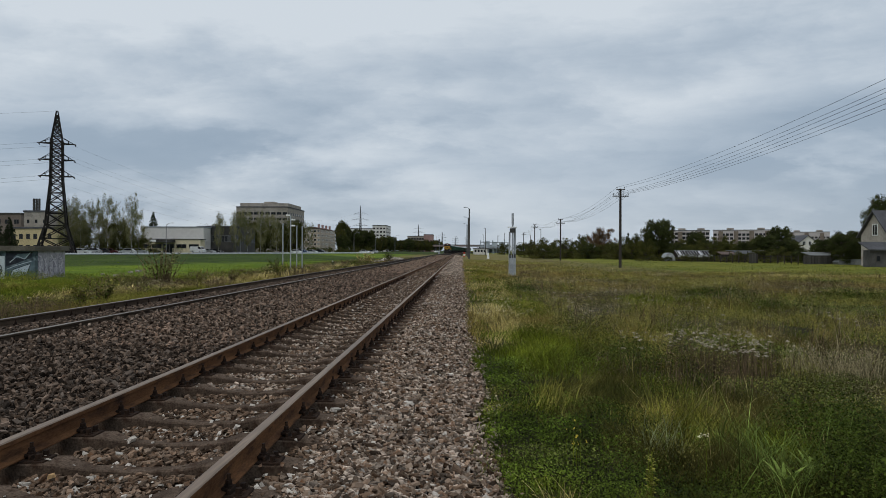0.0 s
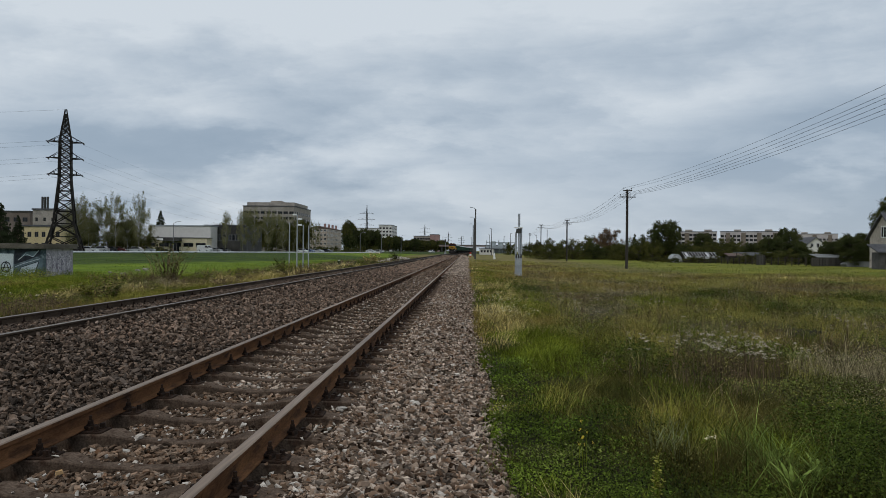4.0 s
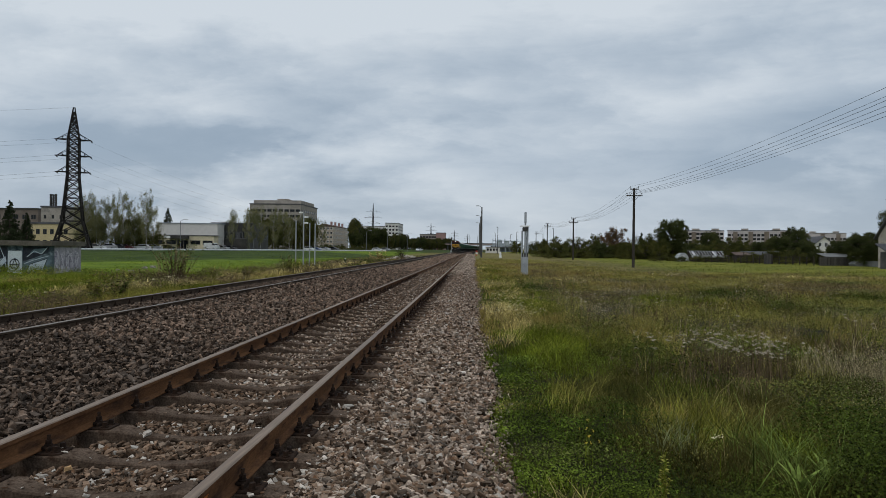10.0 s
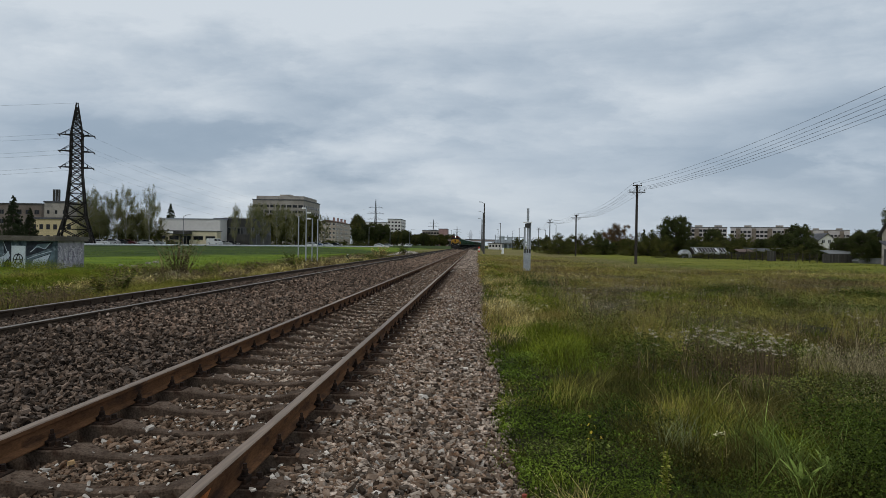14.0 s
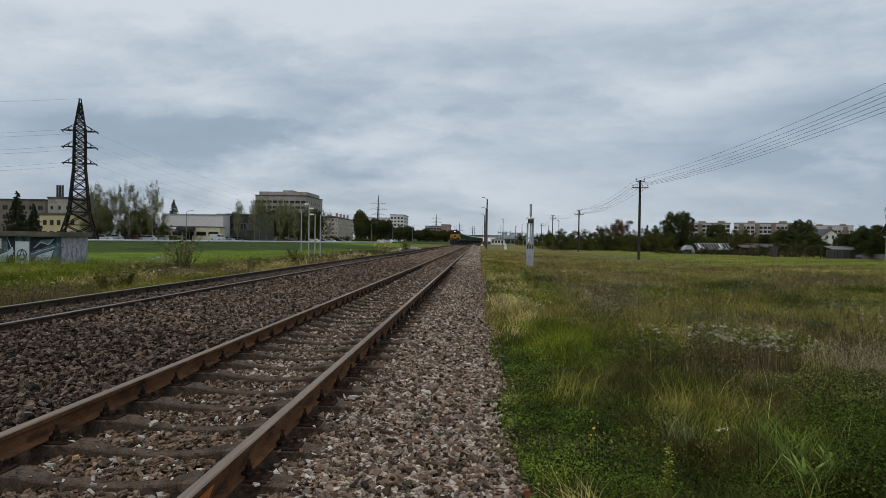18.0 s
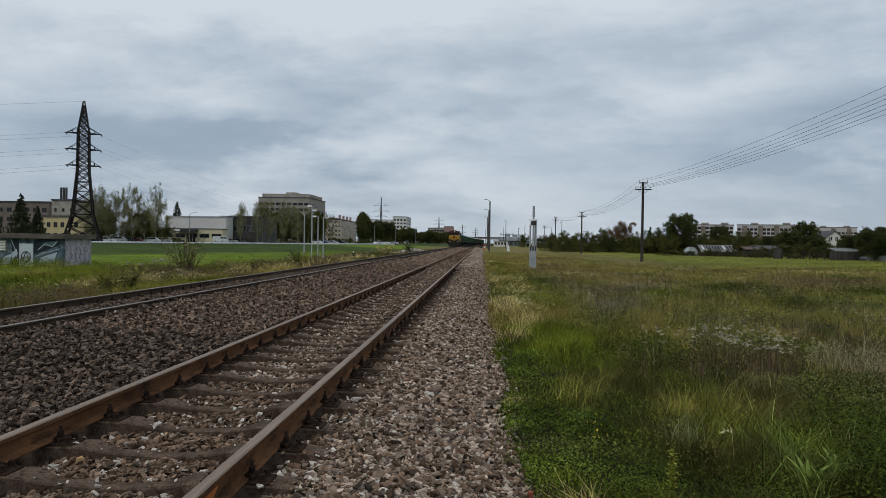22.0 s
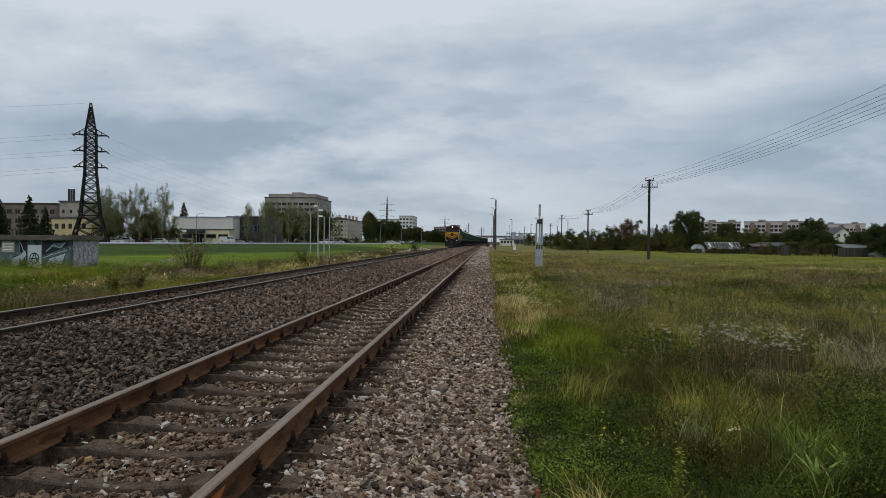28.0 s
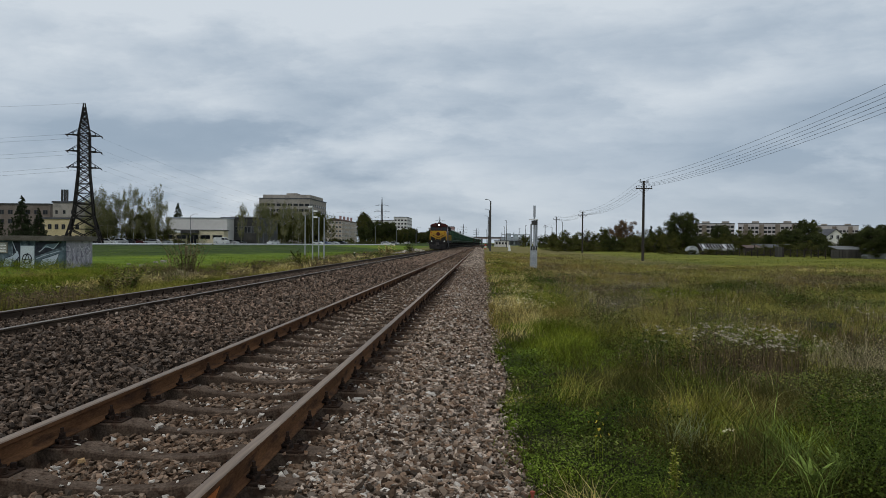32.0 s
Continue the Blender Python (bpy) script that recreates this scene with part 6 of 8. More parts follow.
M["brick_brown"] = pbr("brown_panel_wall", (0.15, 0.12, 0.10), (0.20, 0.165, 0.14), 0.3, 0.9, 0.2, 4)
M["brick_red"] = pbr("red_brick_wall", (0.29, 0.185, 0.17), (0.36, 0.235, 0.215), 0.3, 0.9, 0.3, 5)
M["roof_red"] = pbr("red_roof", (0.28, 0.09, 0.06), (0.36, 0.13, 0.085), 0.5, 0.85, 0.3, 5)
M["brick_dull"] = pbr("dull_pink_wall", (0.27, 0.20, 0.18), (0.33, 0.25, 0.225), 0.3, 0.9, 0.3, 5)
M["roof_grey"] = pbr("grey_roof", (0.07, 0.07, 0.075), (0.11, 0.11, 0.118), 0.5, 0.85, 0.3, 5)
M["roof_brown"] = pbr("brown_roof", (0.10, 0.07, 0.06), (0.15, 0.11, 0.09), 0.5, 0.85, 0.3, 5)
M["glass"] = glassy("window_glass")
M["frame_white"] = pbr("white_frame_paint", (0.70, 0.70, 0.68), (0.78, 0.78, 0.76), 2, 0.6, 0, 10)
M["frame_dark"] = pbr("dark_frame_paint", (0.06, 0.055, 0.05), (0.09, 0.085, 0.08), 2, 0.6, 0, 10)


def window_mesh(w, h, frame, cols=2):
    """A window on a wall whose face is at y = 0, looking to -y: the frame as one mesh, and its glass."""
    f = min(0.12, w * 0.07)
    xs = [-w / 2, -w / 2 + f]
    for k in range(1, cols):
        x = -w / 2 + w * k / cols
        xs += [x - f / 2, x + f / 2]
    xs += [w / 2 - f, w / 2]
    zs = [0, f, h - f, h]
    nx = len(xs)
    vs = [(x, y, z) for y in (-0.05, 0.02) for z in zs for x in xs]
    at = lambda k, j, i: (k * 4 + j) * nx + i
    fs = []
    for i in range(nx - 1):
        for j in range(3):
            if j == 1 and i % 2 == 1:
                for (a, b), (c, e) in (((j, i), (j, i + 1)), ((j, i + 1), (j + 1, i + 1)), ((j + 1, i + 1), (j + 1, i)), ((j + 1, i), (j, i))):
                    fs.append((at(0, a, b), at(1, a, b), at(1, c, e), at(0, c, e)))
            else:
                fs.append((at(0, j, i), at(0, j, i + 1), at(0, j + 1, i + 1), at(0, j + 1, i)))
    rim = [(0, i) for i in range(nx)] + [(j, nx - 1) for j in (1, 2, 3)] + [(3, i) for i in range(nx - 2, -1, -1)] + [(2, 0), (1, 0), (0, 0)]
    for (a, b), (c, e) in zip(rim, rim[1:]):
        fs.append((at(0, a, b), at(1, a, b), at(1, c, e), at(0, c, e)))
    return MB().add(vs, fs).mesh("window", frame), MB().box(-w / 2 + f * 0.5, -0.02, f * 0.5, w / 2 - f * 0.5, 0.005, h - f * 0.5).mesh("pane", M["glass"])


def put_window(pair, parent, at):
    w = part("window", pair[0], None, parent, at=at)
    part("pane", pair[1], None, w)
    return w


def block(label, x0, y0, x1, y1, z0, z1, wall, roof, face, rows, cols, win=(1.6, 1.4), frame="frame_white", first=1.2, step=2.9,
          side_cols=0, turn=0.0, name="apartment_block", category="building", group="", parapet=0.5, wcols=2):
    """A flat-roofed building. Windows are parts on the faces that look towards the line: '-y' always, and '+x' or '-x'."""
    cx, cy, w, d, h = (x0 + x1) / 2, (y0 + y1) / 2, x1 - x0, y1 - y0, z1 - z0
    t = thing(name, label, category, pose(cx, cy, z0, 0, 0, turn), group)
    part("wall", MB().box(-w / 2, -d / 2, -1.0, w / 2, d / 2, h), M[wall], t)
    rf = MB().box(-w / 2 - 0.25, -d / 2 - 0.25, h, w / 2 + 0.25, d / 2 + 0.25, h + parapet)
    part("roof", rf, M[roof], t)
    me = window_mesh(win[0], win[1], M[frame], wcols)
    for r in range(rows):
        z = first + r * step
        for c in range(cols):
            put_window(me, t, at=pose(-w / 2 + w * (c + 0.5) / cols, -d / 2 - 0.02, z))
        for c in range(side_cols):
            s = 1 if face == "+x" else -1
            put_window(me, t, at=pose(s * (w / 2 + 0.02), -d / 2 + d * (c + 0.5) / side_cols, z, 0, 0, 90 * s))
    return t


b = block("eight-storey grey concrete office building with long window bands", -128, 380, -98.5, 420, 0, 25.4, "plaster_grey", "roof_grey", "+x", 7, 9, (2.6, 1.5), "frame_dark", 2.0, 3.2, 8, name="office_building")
part("penthouse", MB().box(-13.5, -17, 25.4, 14, 15, 28.0), M["plaster_grey"], b)
part("lift_tower", MB().box(0, -16, 28.0, 6, -8, 28.9), M["plaster_grey"], b)
block("long white metal-clad hall with a dark window band", -103, 215, -83, 221, 0, 8.4, "metal_white", "steel_pale", "+x", 0, 0, name="warehouse", parapet=0.25)
block("low cream annex with a dark band of windows", -102.5, 211, -82.6, 214.9, 0, 4.4, "plaster_cream", "roof_grey", "+x", 1, 5, (3.2, 1.3), "frame_dark", 1.6, name="annex", parapet=0.2)
block("dark glass-fronted hall beside the white one", -87.5, 221.5, -75.5, 245, 0, 8.8, "metal_dark", "roof_grey", "+x", 1, 8, (1.3, 2.2), "lamp_steel", 3.8, 3, 9, name="warehouse", parapet=0.3, wcols=3)
ec = thing("entrance_canopy", "dark canopy on posts with a white sign over the hall's entrance", "canopy", (-93.9, 208.6, 0.0))
part("canopy_roof", MB().cbox(-3.3, -1.2, 3.4, 3.3, 2.35, 4.3, 0.05), M["metal_dark"], ec)
part("sign", MB().box(-3.1, -1.26, 3.55, -1.2, -1.22, 4.2), M["frame_white"], ec, "white sign panel")
for k in range(4):
    part("post", MB().tube((-3.0 + 2 * k, -1.0, -0.3), (-3.0 + 2 * k, -1.0, 3.4), 0.09, n=8), M["metal_dark"], ec)
part("doorway", MB().box(-0.4, 2.2, -0.1, 2.4, 2.36, 2.9), M["glass"], ec, "dark glazed doorway")
block("low yellow building with a row of small windows", -129.5, 190, -117, 205, 0, 7.0, "plaster_yellow", "roof_grey", "+x", 2, 6, (1.1, 1.5), "frame_dark", 0.8, 3.2, name="office_building")
block("grey concrete boiler house", -142, 215, -134, 232, 0, 13.2, "plaster_grey", "roof_grey", "+x", 1, 3, (0.8, 1.2), "frame_dark", 9.5, name="boiler_house")
c = thing("chimney", "pair of dark steel flue pipes on a roof", "chimney", (-141, 220, 13.6))
for k in range(3):
    part("flue", MB().tube((-1 + k * 0.9, 0, 0), (-1 + k * 0.9, 0, 4.3), 0.36, n=12), M["metal_dark"], c)
block("long brown-grey industrial building with a flat roof", -182, 230, -153, 250, 0, 13.2, "brick_brown", "metal_dark", "+x", 2, 9, (1.8, 1.6), "frame_dark", 6.5, 3.3, name="factory")
t = block("five-storey pale brick apartment block with a low brown roof", -108, 457, -96, 513, 0, 15.4, "brick", "roof_brown", "+x", 5, 5, (1.5, 1.6), "frame_white", 1.4, 3.0, 12, parapet=0.4)
rr = MB().prism([(-6.4, 15.8), (6.4, 15.8), (0, 17.4)], -28.4, 28.4)
part("pitched_roof", rr, M["roof_brown"], t)
for k in range(4):
    part("chimney", MB().cbox(-0.6 + 3, -20 + k * 13, 16.2, 0.6 + 3, -18.0 + k * 13, 19.2, 0.05), M["brick_red"], t)
block("white panel apartment block with dark windows", -79, 600, -67, 640, 0, 23.4, "plaster_white", "roof_grey", "+x", 7, 4, (1.8, 1.5), "frame_dark", 1.4, 3.1, 8)
block("white panel apartment block far behind trees", -107, 645, -83, 680, 0, 21.9, "plaster_white", "roof_grey", "+x", 6, 8, (1.8, 1.5), "frame_dark", 1.4, 3.1)
block("grey office building with window bands", -56, 705, -38, 730, 0, 16.0, "plaster_grey", "roof_grey", "+x", 4, 6, (2.5, 1.6), "frame_dark", 3.0, 3.2, name="office_building")
block("red brick industrial building", -38, 690, -29, 720, 0, 17.4, "brick_red", "roof_grey", "+x", 2, 3, (1.6, 1.8), "frame_dark", 5.0, 5, name="factory")
for x0, x1, y, h, cols in ((164, 192, 520, 17.4, 10), (204.7, 250, 540, 18.6, 15), (309, 347, 640, 20.2, 12)):
    t = block("five-storey pale panel apartment block with dark loggias", x0, y, x1, y + 14, 0, h, "panel_pink", "roof_grey", "-x", 5, cols, (2.3, 1.9), "frame_dark", 1.8, 3.1, 4, turn=-21 if x0 < 300 else -27)
    for k in range(2):
        cx = (x1 - x0) * (-0.22 + 0.5 * k)
        part("roof_hut", MB().box(cx - 2.6, -3, h, cx + 2.6, 4, h + 2.0), M["plaster_grey"], t)
    n = max(2, int((x1 - x0) / 11))
    for k in range(n):
        cx = (x1 - x0) * ((k + 0.5) / n - 0.5)
        part("loggia_bay", MB().box(cx - 1.7, -7.5, 0.4, cx + 1.7, -7.04, h - 0.6), M["brick_brown"], t, "dark brown loggia bay")


def gabled(label, x0, x1, y0, y1, z0, eave, ridge, wall, roof, axis="y", name="house", windows=()):
    """A house with a pitched roof; the ridge runs along axis. windows: (x, z, w, h) on its -y face."""
    cx, cy, w, d = (x0 + x1) / 2, (y0 + y1) / 2, x1 - x0, y1 - y0
    t = thing(name, label, "house", (cx, cy, z0))
    if axis == "y":
        part("wall", MB().prism([(-w / 2, -0.4), (w / 2, -0.4), (w / 2, eave), (0, ridge), (-w / 2, eave)], -d / 2, d / 2), M[wall], t)
        k, o = (ridge - eave) / (w / 2), 0.4
        for s in (-1, 1):
            prof = [(0, ridge + 0.04), (s * (w / 2 + o), eave - k * o + 0.04), (s * (w / 2 + o), eave - k * o + 0.22), (0, ridge + 0.24)]
            part("roof", MB().prism(prof, -d / 2 - o, d / 2 + o), M[roof], t)
    else:
        part("wall", MB().prism([(-d / 2, -0.4), (d / 2, -0.4), (d / 2, eave), (0, ridge), (-d / 2, eave)], -w / 2, w / 2, "x"), M[wall], t)
        k, o = (ridge - eave) / (d / 2), 0.4
        for s in (-1, 1):
            prof = [(0, ridge + 0.04), (s * (d / 2 + o), eave - k * o + 0.04), (s * (d / 2 + o), eave - k * o + 0.22), (0, ridge + 0.24)]
            part("roof", MB().prism(prof, -w / 2 - o, w / 2 + o, "x"), M[roof], t)
    for x, z, ww, hh in windows:
        put_window(window_mesh(ww, hh, M["frame_white"], 2), t, at=pose(x, -d / 2 - 0.02, z))
    return t


def gable_house():
    """Gable wall towards the line, ridge running away from it, a low dark-roofed lean-to in front."""
    t = gabled("dull beige rendered house with a steep grey gable roof", 53.9, 65, 86, 92, -0.5, 4.1, 7.05, "plaster_dull", "roof_grey", "x")
    cx = 59.45
    w = window_mesh(1.1, 1.5, M["frame_white"], 2)
    put_window(w, t, at=pose(53.9 - cx - 0.03, -0.1, 4.0, 0, 0, -90))
    k = thing("lean_to", "dark grey rendered lean-to with a dark sheet roof", "outbuilding", (50.3, 84.0, -0.5))
    part("wall", MB().box(0, 0, -0.3, 0.25, 1.4, 2.1).box(0.25, 0, -0.3, 2.2, 0.25, 2.1).box(3.6, 0, -0.3, 8, 0.25, 2.1).box(2.2, 0, 1.9, 3.6, 0.25, 2.1), M["pole_concrete"], k)
    part("roof", MB().prism([(-0.35, 2.05), (2.0, 3.0), (2.0, 3.14), (-0.35, 2.19)], -0.3, 8.4, "x"), M["roof_grey"], k)
    put_window(window_mesh(0.5, 0.7, M["frame_dark"], 1), k, at=pose(1.0, -0.02, 0.7))


gable_house()
gabled("small pale house with a grey gable roof", 104, 109.8, 210, 222, -0.5, 4.6, 6.9, "plaster_white", "roof_grey", windows=((-1.2, 4.0, 1.0, 1.2), (0.6, 4.0, 1.0, 1.2)))

# ---- shed ----
M["graffiti"] = pbr("sprayed_wall", (0.03, 0.045, 0.057), (0.135, 0.18, 0.205), 0.9, 0.8, 0.2, 6, c3=(0.20, 0.245, 0.27))
M["spray_pale"] = pbr("pale_blue_spray", (0.36, 0.42, 0.47), (0.44, 0.50, 0.55), 2, 0.8, 0.1, 20)
M["spray_teal"] = pbr("teal_spray", (0.075, 0.11, 0.13), (0.13, 0.175, 0.20), 2.5, 0.8, 0.1, 14)
M["spray_dark"] = pbr("dark_spray", (0.018, 0.02, 0.028), (0.035, 0.04, 0.05), 3, 0.8, 0.1, 20)
M["spray_violet"] = pbr("violet_spray", (0.13, 0.115, 0.17), (0.18, 0.16, 0.22), 3, 0.8, 0.1, 20)
M["spray_lilac"] = pbr("pale_lilac_spray", (0.50, 0.47, 0.52), (0.58, 0.55, 0.60), 3, 0.8, 0.1, 20)
M["wall_lilac"] = pbr("pale_lilac_wall", (0.29, 0.27, 0.31), (0.38, 0.36, 0.40), 0.8, 0.9, 0.3, 12, c3=(0.20, 0.18, 0.21))
M["slab"] = pbr("stained_roof_slab", (0.075, 0.066, 0.055), (0.135, 0.12, 0.102), 0.8, 0.9, 0.4, 14, c3=(0.08, 0.07, 0.055))
M["door_paint"] = pbr("pale_door_paint", (0.45, 0.50, 0.53), (0.52, 0.57, 0.60), 1.5, 0.6, 0.05, 20)


def ribbon(mb, pts, w, put):
    """A flat stroke through 2D points; put maps (u, v, lift) into the wall."""
    for (a, b), (c, e) in zip(pts, pts[1:]):
        n = math.hypot(c - a, e - b) or 1
        ox, oy = -(e - b) / n * w / 2, (c - a) / n * w / 2
        mb.quad(put(a + ox, b + oy), put(c + ox, e + oy), put(c - ox, e - oy), put(a - ox, b - oy))


def shed():
    t = thing("utility_shed", "concrete shed covered in blue and violet graffiti", "shed", (-28.3, 44, -0.85))
    part("front_wall", MB().box(-12, 0, -0.3, 0, 0.3, 1.97), M["graffiti"], t, "wall sprayed in dark blue and pale patches")
    part("side_wall", MB().box(-0.3, 0.3, -0.3, 0, 3.4, 1.97), M["wall_lilac"], t, "pale lilac wall with scrawled tags")
    part("rear_wall", MB().box(-12, 3.1, -0.3, -0.3, 3.4, 1.97).box(-12, 0.3, -0.3, -11.7, 3.1, 1.97), M["plaster_grey"], t)
    part("roof_slab", MB().cbox(-12.25, -0.3, 1.97, 0.22, 3.6, 2.30, 0.03), M["slab"], t, "weathered concrete roof slab")
    part("plinth", MB().box(-12.02, -0.04, -0.3, 0.02, -0.005, 0.16), M["pole_concrete"], t)
    d = part("door", MB().cbox(-3.0, -0.05, 0.0, -2.02, -0.004, 1.62, 0.02), M["door_paint"], t, "pale metal door with a sprayed sign")
    front = lambda y: (lambda u, v: (u, y, v))
    ring = MB()
    ribbon(ring, [(-2.52 + 0.32 * math.cos(a), 0.72 + 0.34 * math.sin(a)) for a in [i * math.pi / 10 for i in range(21)]], 0.07, front(-0.056))
    ribbon(ring, [(-2.75, 0.42), (-2.5, 1.12), (-2.3, 0.42)], 0.06, front(-0.057))
    ribbon(ring, [(-2.85, 0.68), (-2.2, 0.72)], 0.06, front(-0.058))
    part("sprayed_sign", ring, M["spray_dark"], d)
    v = part("vent", MB().cbox(-4.86, -0.06, 1.1, -3.91, -0.004, 1.85, 0.02), M["plaster_grey"], t, "grey louvred vent")
    for k in range(6):
        part("slat", MB().box(-4.78, -0.085, 1.17 + 0.105 * k, -3.99, -0.062, 1.22 + 0.105 * k), M["frame_white"], v)
    # large angular pieces of the painting
    for k, (key, *pts) in enumerate((
            ("spray_dark", (-1.98, 0.9), (-1.2, 1.15), (-0.3, 1.5), (-0.12, 1.93), (-1.98, 1.93)),
            ("spray_teal", (-1.95, 0.16), (-0.05, 0.16), (-0.1, 1.25), (-1.1, 0.95), (-1.95, 0.72)),
            ("spray_pale", (-1.72, 0.22), (-0.62, 0.26), (-0.28, 1.12), (-1.5, 0.72)),
            ("spray_teal", (-1.5, 1.5), (-0.6, 1.45), (-0.3, 1.82), (-1.2, 1.75)),
            ("spray_dark", (-3.5, 0.16), (-3.05, 0.16), (-3.05, 1.9), (-3.6, 1.9)),
            ("spray_pale", (-3.5, 0.5), (-3.12, 0.9), (-3.2, 1.25), (-3.6, 1.0)),
            ("spray_pale", (-4.3, 0.2), (-3.7, 0.25), (-3.55, 0.95), (-4.1, 0.75)),
            ("spray_teal", (-5.0, 0.2), (-4.4, 0.2), (-4.55, 1.4), (-5.1, 1.6)),
            ("spray_pale", (-6.4, 0.2), (-5.2, 0.3), (-5.0, 1.2), (-5.9, 0.95)),
            ("spray_dark", (-6.2, 1.3), (-4.7, 1.5), (-4.6, 1.9), (-6.3, 1.9)))):
        q = MB().add([(u, -0.005 - 0.0007 * k, v) for u, v in pts], [tuple(range(len(pts)))])
        part("sprayed_shape", q, M[key], t)
    g = random.Random(9)
    rims = (((-1.72, 0.22), (-1.5, 0.72), (-0.28, 1.12), (-0.62, 0.26)), ((-1.7, 1.2), (-1.2, 1.62), (-0.7, 1.42), (-0.3, 1.85)), ((-4.3, 0.2), (-4.1, 0.75), (-3.55, 0.95), (-3.2, 1.3)),
            ((-3.6, 1.9), (-3.3, 1.2), (-3.1, 0.4)), ((-1.9, 0.75), (-1.3, 0.98), (-0.2, 1.3)), ((-6.4, 0.2), (-5.9, 0.95), (-5.0, 1.2)))
    for k, pts in enumerate(rims):
        tg = MB()
        ribbon(tg, pts, 0.045, lambda a, b: (a, -0.014 - 0.0005 * k, b))
        part("sprayed_line", tg, M["spray_dark" if k in (0, 2, 5) else "spray_pale"], t)
    for k in range(30):
        tg = MB()
        # upright looping letter strokes, side by side
        u0, z0 = 0.42 + 2.75 * (k % 15) / 15 + g.uniform(-0.1, 0.1), 0.75 + 0.5 * (k // 15) + g.uniform(-0.1, 0.1)
        pts = [(min(3.3, max(0.32, u0 + 0.16 * math.sin(a * 1.3 + k) * (0.5 + a / 8))), min(1.85, z0 - 0.3 + a * 0.11 + 0.12 * math.sin(2.2 * a + k))) for a in (0, 0.8, 1.6, 2.4, 3.2, 4.0, 4.8, 5.6)]
        ribbon(tg, pts, 0.03 + 0.02 * (k % 2), lambda a, b: (0.006 + 0.0004 * k, a, b))
        part("sprayed_tag", tg, M[("spray_violet", "spray_lilac", "spray_lilac")[k % 3]], t)


shed()

# ---- posts beside the line ----
def grey_posts():
    t = thing("equipment_mast", "slim grey steel mast with a camera box and white bracket", "mast", (3.7, 48, -0.5), "grey posts in the meadow")
    part("post", MB().tube((0, 0, -0.3), (0, 0, 3.7), 0.075, 0.06, 10), M["grey_steel"], t)
    part("sleeve", MB().tube((0, 0, 3.65), (0, 0, 4.45), 0.085, n=12), M["grey_steel"], t)
    part("bracket", MB().cbox(-0.35, -0.1, 3.42, 0.28, 0.1, 3.5, 0.02), M["frame_white"], t, "white bracket plate")
    # the dark box hung below the bracket is a lineside camera
    part("sensor_unit", MB().cbox(-0.2, -0.22, 3.08, 0.16, 0.12, 3.38, 0.05), M["metal_dark"], t, "dark camera box")
    part("cabinet", MB().cbox(-0.19, -0.15, -0.3, 0.2, 0.12, 1.5, 0.03), M["grey_steel"], t)
    for k in range(3):
        part("clamp", MB().box(-0.24 + 0.17 * k, -0.19, 1.28, -0.14 + 0.17 * k, -0.155, 1.58), M["metal_dark"], t)
    for x, h, r in ((-0.2, 3.1, 0.065), (0.17, 3.4, 0.08)):
        p = thing("steel_post", "plain grey steel post", "post", (3.7 + x, 48.2, -0.5), "grey posts in the meadow")
        part("post", MB().tube((0, 0, -0.3), (0, 0, h), r, n=12), M["grey_steel"], p)
        part("cap", MB().tube((0, 0, h), (0, 0, h + 0.03), r + 0.01, n=12), M["grey_steel"], p)
    for x, y, h in ((-16.6, 62.4, 4.5), (-15.2, 62, 4.3), (-14.6, 61.6, 4.2)):
        p = thing("steel_post", "tall pale grey steel post on the bank", "post", (x, y, float(land(x, y))), "grey posts on the bank")
        part("post", MB().tube((0, 0, -0.3), (0, 0, h), 0.055, n=12), M["grey_steel"], p)
        part("cap", MB().tube((0, 0, h), (0, 0, h + 0.04), 0.062, n=12), M["grey_steel"], p)
    x, y = -15.65, 61.5
    p = thing("lamp_mast", "pale grey mast carrying white floodlight heads", "mast", (x, y, float(land(x, y))), "grey posts on the bank")
    part("post", MB().tube((0, 0, -0.3), (0, 0, 5.2), 0.062, 0.052, 12), M["grey_steel"], p)
    for z, s in ((4.2, 1), (4.75, 1), (5.15, -1)):
        part("floodlight", MB().cbox(0.06 if s > 0 else -0.42, -0.1, z, 0.42 if s > 0 else -0.06, 0.1, z + 0.14, 0.03), M["frame_white"], p, "white floodlight head")
    for x, y, h, c in ((-12.6, 66, 0.95, "frame_white"),):
        p = thing("marker_stake", "small white and green marker stake", "marker", (x, y, float(land(x, y))))
        part("stake", MB().cbox(-0.05, -0.05, -0.2, 0.05, 0.05, h, 0.01), M[c], p)
        part("plate", MB().cbox(-0.16, -0.08, h - 0.45, 0.16, -0.055, h - 0.1, 0.01), M["needle"], p, "green plate")


grey_posts()
M["stake_red"] = pbr("faded_red_paint", (0.26, 0.06, 0.04), (0.33, 0.085, 0.055), 8, 0.7, 0.2, 60)
M["mark_orange"] = pbr("orange_rail_mark", (0.36, 0.11, 0.03), (0.44, 0.15, 0.045), 14, 0.7, 0.1, 80)
st = thing("survey_stake", "short faded red metal stake at the edge of the ballast", "stake", (0.32, 4.12, -0.62))
part("rod", MB().tube((0, 0, -0.1), (0.004, 0, 0.36), 0.012, 0.011, 8), M["stake_red"], st)
part("cap", MB().tube((0.004, 0, 0.36), (0.004, 0, 0.375), 0.016, n=8), M["stake_red"], st)
# a thin slanting orange plate on the web of the near rail
mk = part("paint_mark", MB().prism([(3.15, -0.145), (3.42, -0.145), (3.56, -0.062), (3.3, -0.062)], -1.4075, -1.4045, "x"), M["mark_orange"])
